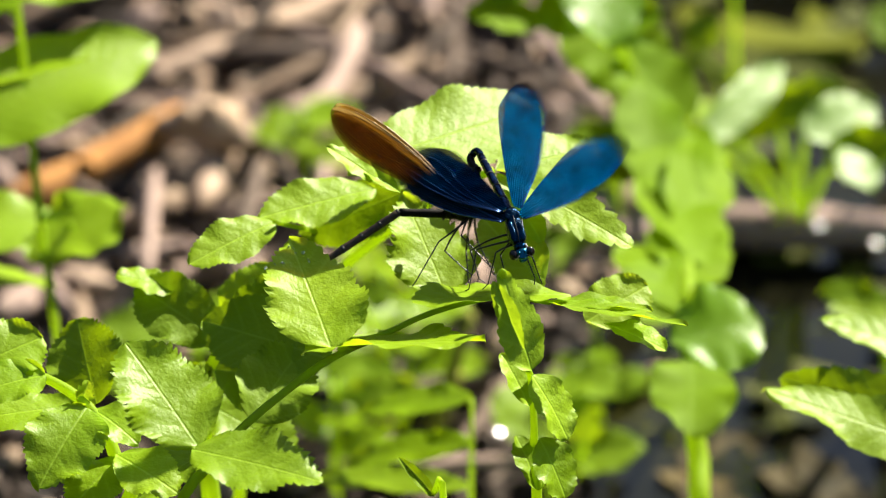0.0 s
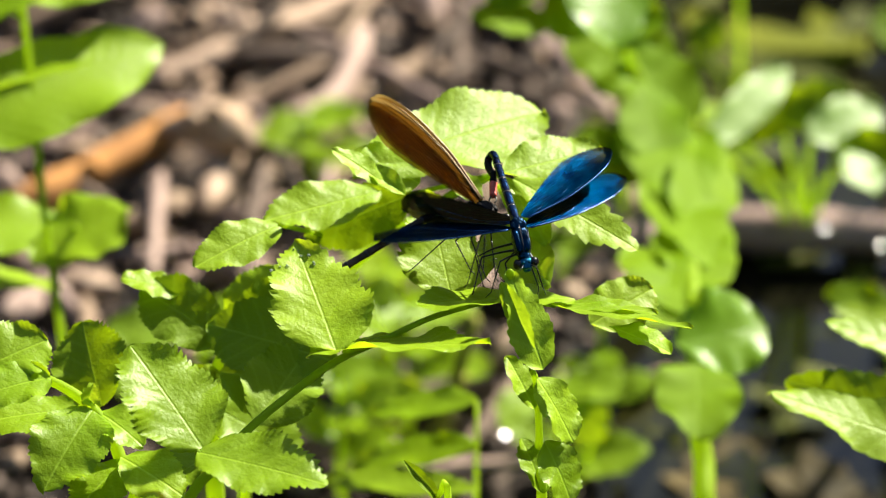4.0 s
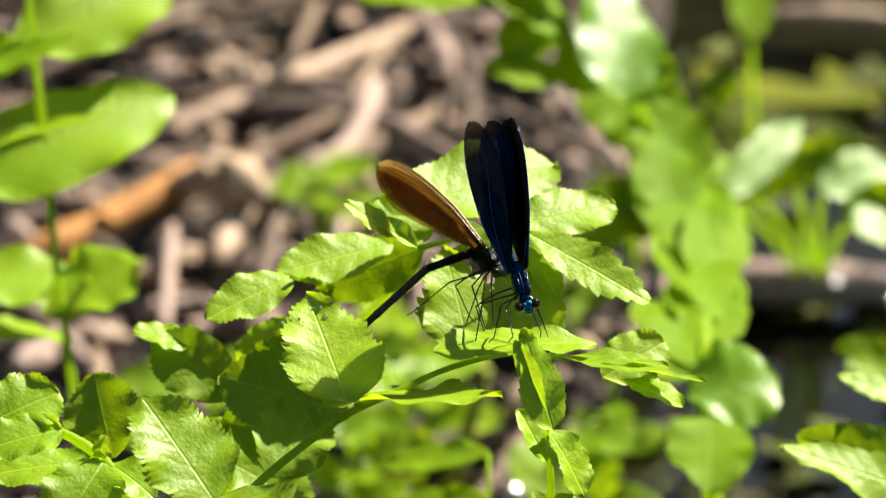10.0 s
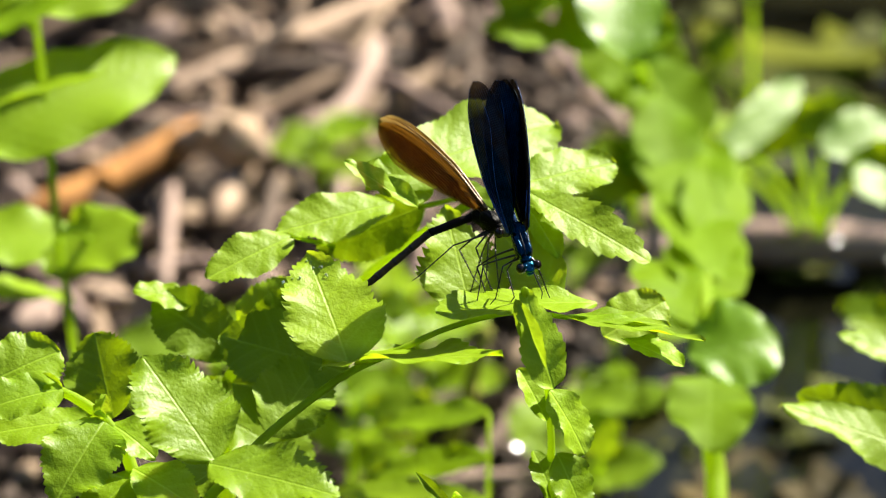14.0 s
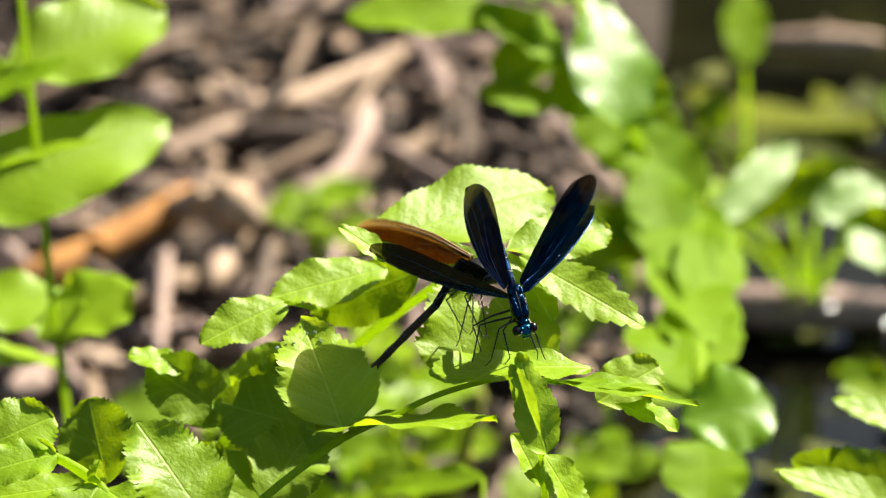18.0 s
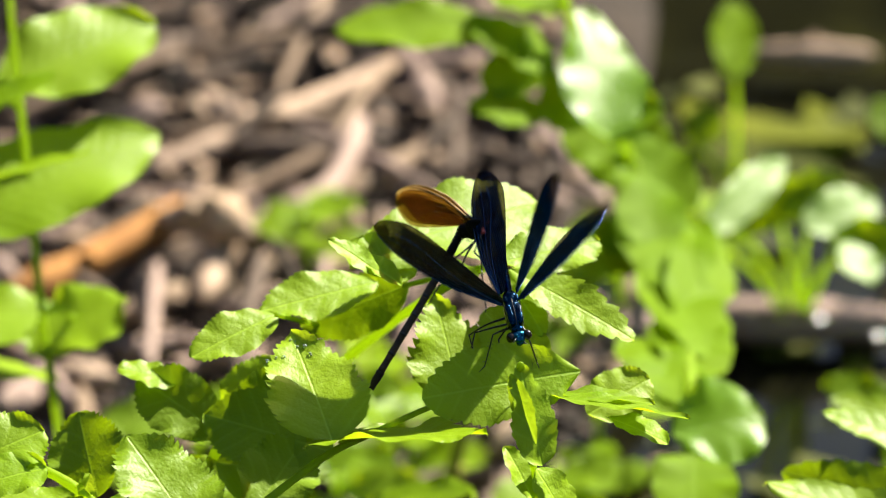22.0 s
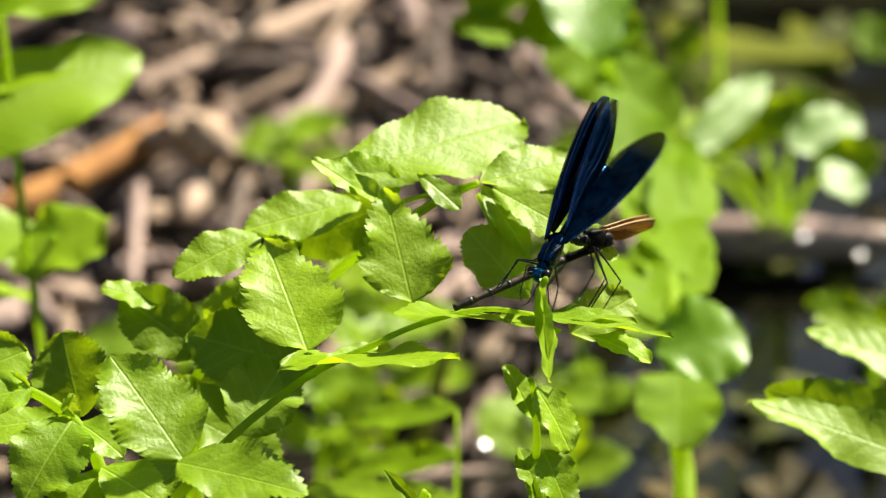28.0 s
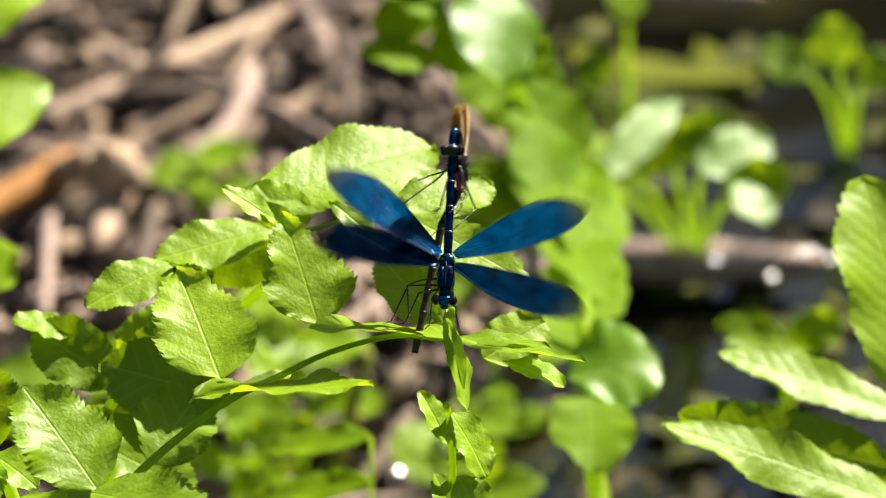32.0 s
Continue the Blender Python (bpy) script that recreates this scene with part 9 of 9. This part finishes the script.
        (20.50, pose(-0.00300, 0.00000, -0.00080, -53.6, 59.2, -100.0)),
        (21.00, pose(-0.00300, -0.00000, -0.00080, -67.6, 52.8, -114.0)),
        (21.50, pose(-0.00300, 0.00000, -0.00080, -53.7, 61.3, -102.8)),
        (22.00, pose(-0.00300, -0.00000, -0.00080, -65.6, 43.5, -116.5)),
        (22.50, pose(-0.00300, 0.00000, -0.00080, -52.5, 39.5, -97.1)),
        (23.00, pose(-0.00300, -0.00000, -0.00080, -45.2, 39.9, -94.9)),
        (23.50, pose(-0.00300, -0.00000, -0.00080, -47.7, 39.5, -92.7)),
        (24.00, pose(-0.00300, -0.00000, -0.00080, -49.9, 35.1, -98.2)),
        (24.50, pose(-0.00300, 0.00000, -0.00080, -57.3, 31.1, -107.2)),
        (25.00, pose(-0.00300, -0.00000, -0.00080, -62.5, 10.5, -113.1)),
        (25.50, pose(-0.00300, 0.00000, -0.00080, -69.1, 2.9, -122.1)),
        (26.20, pose(-0.00300, 0.00000, -0.00080, -89.3, 5.9, -112.0)),
        (26.90, pose(-0.00300, 0.00000, -0.00080, -111.9, 25.0, -76.7)),
        (27.50, pose(-0.00300, 0.00000, -0.00080, -88.0, 44.9, -33.1)),
        (28.00, pose(-0.00300, -0.00000, -0.00080, -77.7, 23.2, -32.7)),
        (28.50, pose(-0.00300, -0.00000, -0.00080, -78.9, 19.4, -34.5)),
        (29.00, pose(-0.00300, 0.00000, -0.00080, -83.5, 19.8, -34.5)),
        (29.50, pose(-0.00300, 0.00000, -0.00080, -86.5, 19.3, -36.1)),
        (30.00, pose(-0.00300, 0.00000, -0.00080, -75.7, 22.6, -35.0)),
        (30.50, pose(-0.00300, -0.00000, -0.00080, -130.2, 52.2, -101.6)),
        (31.00, pose(-0.00300, 0.00000, -0.00080, -134.2, 55.2, -98.5)),
        (31.50, pose(-0.00300, 0.00000, -0.00080, -146.3, 48.7, -113.6)),
        (32.00, pose(-0.00300, -0.00000, -0.00080, -159.0, 59.8, -130.9)),
    ])
    walk(female_abdomen, [
        (0.00, pose(-0.00983, -0.00663, 0.00154, -72.9, 20.4, -129.1)),
        (0.50, pose(-0.00873, -0.00795, -0.00103, -60.3, 24.6, -115.4)),
        (1.00, pose(-0.00721, -0.00848, -0.00332, -44.9, 29.2, -103.7)),
        (1.50, pose(-0.00785, -0.00833, -0.00257, -48.7, 29.2, -106.2)),
        (2.00, pose(-0.00834, -0.00810, -0.00218, -54.2, 26.5, -111.8)),
        (2.50, pose(-0.00728, -0.00867, -0.00238, -51.8, 27.4, -104.4)),
        (3.20, pose(-0.00706, -0.00873, -0.00264, -52.1, 26.9, -104.8)),
        (3.90, pose(-0.00674, -0.00878, -0.00304, -52.3, 26.3, -104.9)),
        (4.50, pose(-0.00902, -0.00770, -0.00151, -60.0, 24.6, -117.3)),
        (5.00, pose(-0.00639, -0.00893, -0.00298, -54.8, 22.1, -105.0)),
        (5.50, pose(-0.00543, -0.00925, -0.00295, -49.0, 23.2, -98.3)),
        (6.00, pose(-0.00840, -0.00809, -0.00197, -57.4, 27.1, -113.9)),
        (6.50, pose(-0.00663, -0.00885, -0.00291, -53.5, 26.1, -105.3)),
        (7.00, pose(-0.00629, -0.00877, -0.00370, -36.6, 27.5, -96.4)),
        (7.50, pose(-0.00803, -0.00815, -0.00290, -58.4, 38.3, -118.8)),
        (8.00, pose(-0.00543, -0.00847, -0.00508, -59.5, 43.5, -118.1)),
        (8.50, pose(-0.00678, -0.00881, -0.00285, -58.2, 43.9, -113.9)),
        (9.00, pose(-0.00680, -0.00860, -0.00358, -54.2, 43.2, -113.4)),
        (10.00, pose(-0.00628, -0.00868, -0.00395, -49.4, 46.0, -108.0)),
        (11.00, pose(-0.00662, -0.00864, -0.00367, -54.4, 43.8, -113.6)),
        (12.00, pose(-0.00633, -0.00868, -0.00389, -54.5, 44.0, -113.9)),
        (13.00, pose(-0.00687, -0.00854, -0.00365, -56.8, 43.8, -117.0)),
        (14.00, pose(-0.00658, -0.00855, -0.00397, -55.9, 42.9, -115.0)),
        (14.50, pose(-0.00658, -0.00855, -0.00397, -55.9, 42.9, -115.0)),
        (15.40, pose(-0.00666, -0.00856, -0.00386, -55.7, 43.7, -114.5)),
        (16.50, pose(-0.00509, -0.00828, -0.00562, -48.9, 44.0, -109.0)),
        (17.00, pose(-0.00435, -0.00785, -0.00650, -40.0, 46.6, -104.8)),
        (17.50, pose(-0.00227, -0.00726, -0.00734, -50.4, 40.0, -116.7)),
        (18.00, pose(-0.00212, -0.00725, -0.00734, -56.9, 47.7, -118.1)),
        (18.50, pose(-0.00402, -0.00584, -0.00860, -72.6, 46.4, -128.4)),
        (19.00, pose(-0.00239, -0.00486, -0.00929, -46.3, 53.9, -97.1)),
        (19.50, pose(-0.00603, -0.00601, -0.00792, -65.0, 55.0, -111.9)),
        (20.00, pose(-0.00598, -0.00617, -0.00781, -70.3, 41.8, -121.3)),
        (20.50, pose(-0.00387, -0.00494, -0.00922, -65.6, 52.7, -112.8)),
        (21.00, pose(-0.00542, -0.00542, -0.00860, -75.5, 44.2, -122.7)),
        (21.50, pose(-0.00404, -0.00459, -0.00940, -68.7, 50.3, -118.3)),
        (22.00, pose(-0.00617, -0.00636, -0.00754, -71.6, 43.2, -124.9)),
        (22.50, pose(-0.00393, -0.00750, -0.00704, -63.0, 40.4, -112.4)),
        (23.00, pose(-0.00364, -0.00750, -0.00708, -53.0, 41.7, -106.1)),
        (23.50, pose(-0.00336, -0.00755, -0.00703, -64.1, 34.6, -117.0)),
        (24.00, pose(-0.00415, -0.00794, -0.00643, -60.7, 34.9, -115.6)),
        (24.50, pose(-0.00548, -0.00802, -0.00586, -65.9, 26.7, -122.9)),
        (25.00, pose(-0.00678, -0.00886, -0.00259, -65.0, 29.1, -122.9)),
        (25.50, pose(-0.00820, -0.00829, -0.00129, -70.9, 12.4, -137.7)),
        (26.20, pose(-0.00665, -0.00904, -0.00180, -89.2, 6.8, -112.5)),
        (26.90, pose(-0.00095, -0.00864, -0.00494, -103.4, 40.1, -66.5)),
        (27.50, pose(0.00281, -0.00380, -0.00772, -69.2, 40.9, -5.9)),
        (28.00, pose(0.00458, -0.00487, -0.00466, -71.3, 20.4, -16.4)),
        (28.50, pose(0.00462, -0.00524, -0.00405, -71.7, 19.8, -16.8)),
        (29.00, pose(0.00460, -0.00522, -0.00412, -72.7, 27.0, -14.7)),
        (29.50, pose(0.00447, -0.00545, -0.00403, -75.0, 27.6, -15.3)),
        (30.00, pose(0.00441, -0.00519, -0.00457, -67.9, 20.3, -16.3)),
        (30.50, pose(-0.00421, -0.00588, -0.00855, -95.7, 66.9, -65.0)),
        (31.00, pose(-0.00382, -0.00554, -0.00884, -128.4, 75.3, -96.3)),
        (31.50, pose(-0.00559, -0.00593, -0.00816, -153.2, 66.3, -125.1)),
        (32.00, pose(-0.00622, -0.00372, -0.00927, 178.0, 65.3, -158.8)),
    ])
    for blade, shift in ((wet_leaf, (-0.0018, 0.0, 0.0025)), (low_leaf, (-0.0021, 0.0, -0.0012))):
        rest = blade.matrix_basis.copy()
        moved = Matrix.Translation(shift) @ rest
        walk(blade, [(0.0, rest), (25.5, rest), (27.5, moved), (32.0, moved)])
    walk(perch, [
        (0.00, pose(0.10310, 0.01818, 0.23796, 14.9, -13.4, -161.2)),
        (1.00, pose(0.10478, 0.01892, 0.23934, 11.0, -13.1, -163.5)),
        (2.50, pose(0.10366, 0.01808, 0.23776, 14.9, -13.6, -161.7)),
        (7.20, pose(0.10254, 0.01808, 0.23776, 15.8, -13.9, -160.0)),
        (8.00, pose(0.10478, 0.01892, 0.23934, 7.9, -11.9, -162.9)),
        (17.00, pose(0.10478, 0.01892, 0.23934, 10.8, -11.2, -162.1)),
        (18.00, pose(0.10478, 0.01892, 0.23934, 6.0, -11.9, -162.7)),
        (18.30, pose(0.10482, 0.01772, 0.24135, -33.7, -8.9, -156.1)),
        (18.60, pose(0.10486, 0.01652, 0.24336, -72.6, -2.5, -152.9)),
        (21.80, pose(0.10486, 0.01668, 0.24366, -72.2, -1.7, -152.6)),
        (22.20, pose(0.10426, 0.02011, 0.23945, -12.9, -9.1, -157.6)),
        (23.00, pose(0.10422, 0.01808, 0.23776, 8.5, -13.0, -162.8)),
        (24.00, pose(0.10254, 0.01702, 0.23579, 21.8, -18.3, -163.8)),
        (25.50, pose(0.10366, 0.01739, 0.23648, 16.4, -17.6, -163.9)),
        (27.50, pose(0.10408, 0.01354, 0.23546, 21.6, -14.5, -175.0)),
        (32.00, pose(0.10463, 0.01469, 0.23762, 21.2, -14.8, -176.0)),
    ])
    walk(upright, [
        (0.00, pose(0.07852, 0.02777, 0.23257, 8.1, -37.3, 115.4)),
        (6.90, pose(0.07909, 0.02767, 0.23237, 14.2, -40.3, 101.9)),
        (9.00, pose(0.07999, 0.02751, 0.23207, 12.8, -39.0, 105.0)),
        (14.50, pose(0.07999, 0.02751, 0.23207, 12.8, -39.0, 105.0)),
        (17.00, pose(0.07999, 0.02767, 0.23237, 13.4, -41.5, 104.0)),
        (19.00, pose(0.08136, 0.02617, 0.22956, 14.0, -41.2, 102.6)),
        (22.50, pose(0.08113, 0.02644, 0.23006, 12.4, -41.0, 106.0)),
        (24.00, pose(0.07851, 0.02663, 0.23256, 11.7, -37.0, 107.3)),
        (25.50, pose(0.07817, 0.02679, 0.23286, 9.3, -38.6, 112.7)),
        (27.50, pose(0.07511, 0.02733, 0.23386, 11.9, -48.0, 108.4)),
        (32.00, pose(0.07341, 0.02796, 0.23506, 9.6, -47.7, 113.1)),
    ])
    walk(top_leaf, [
        (0.00, pose(-0.00200, -0.02171, 0.23251, -1.1, -64.2, 129.1)),
        (5.00, pose(-0.00068, -0.02135, 0.23319, -4.2, -62.7, 133.5)),
        (8.00, pose(-0.00112, -0.02202, 0.23192, -1.2, -64.1, 129.2)),
        (16.50, pose(-0.00112, -0.02202, 0.23192, -0.4, -64.4, 128.1)),
        (18.50, pose(-0.00134, -0.02202, 0.23192, 1.4, -65.2, 125.7)),
        (23.00, pose(0.00009, -0.02186, 0.23221, 5.4, -66.3, 120.3)),
        (24.00, pose(0.00283, -0.02186, 0.23221, 0.5, -64.4, 127.0)),
        (25.50, pose(0.00119, -0.02171, 0.23251, 8.5, -67.2, 115.4)),
        (27.50, pose(0.00042, -0.02171, 0.23251, 67.2, -68.3, 97.4)),
        (32.00, pose(0.00108, -0.02202, 0.23192, 49.7, -67.4, 113.6)),
    ])
    walk(shoot, [
        (0.00, pose(0.02200, 0.00000, 0.00000, 0.0, -0.0, 0.0)),
        (17.00, pose(0.02200, 0.00000, 0.00000, 0.0, -0.0, 0.0)),
        (22.00, pose(0.02200, 0.00000, 0.00000, 0.0, 0.1, 0.0)),
        (25.50, pose(0.02200, 0.00000, 0.00000, 0.0, 0.4, 0.0)),
        (27.50, pose(0.02200, 0.00000, 0.00000, 0.0, 0.9, 0.0)),
        (32.00, pose(0.02200, 0.00000, 0.00000, 0.0, 1.0, 0.0)),
    ])


motions()
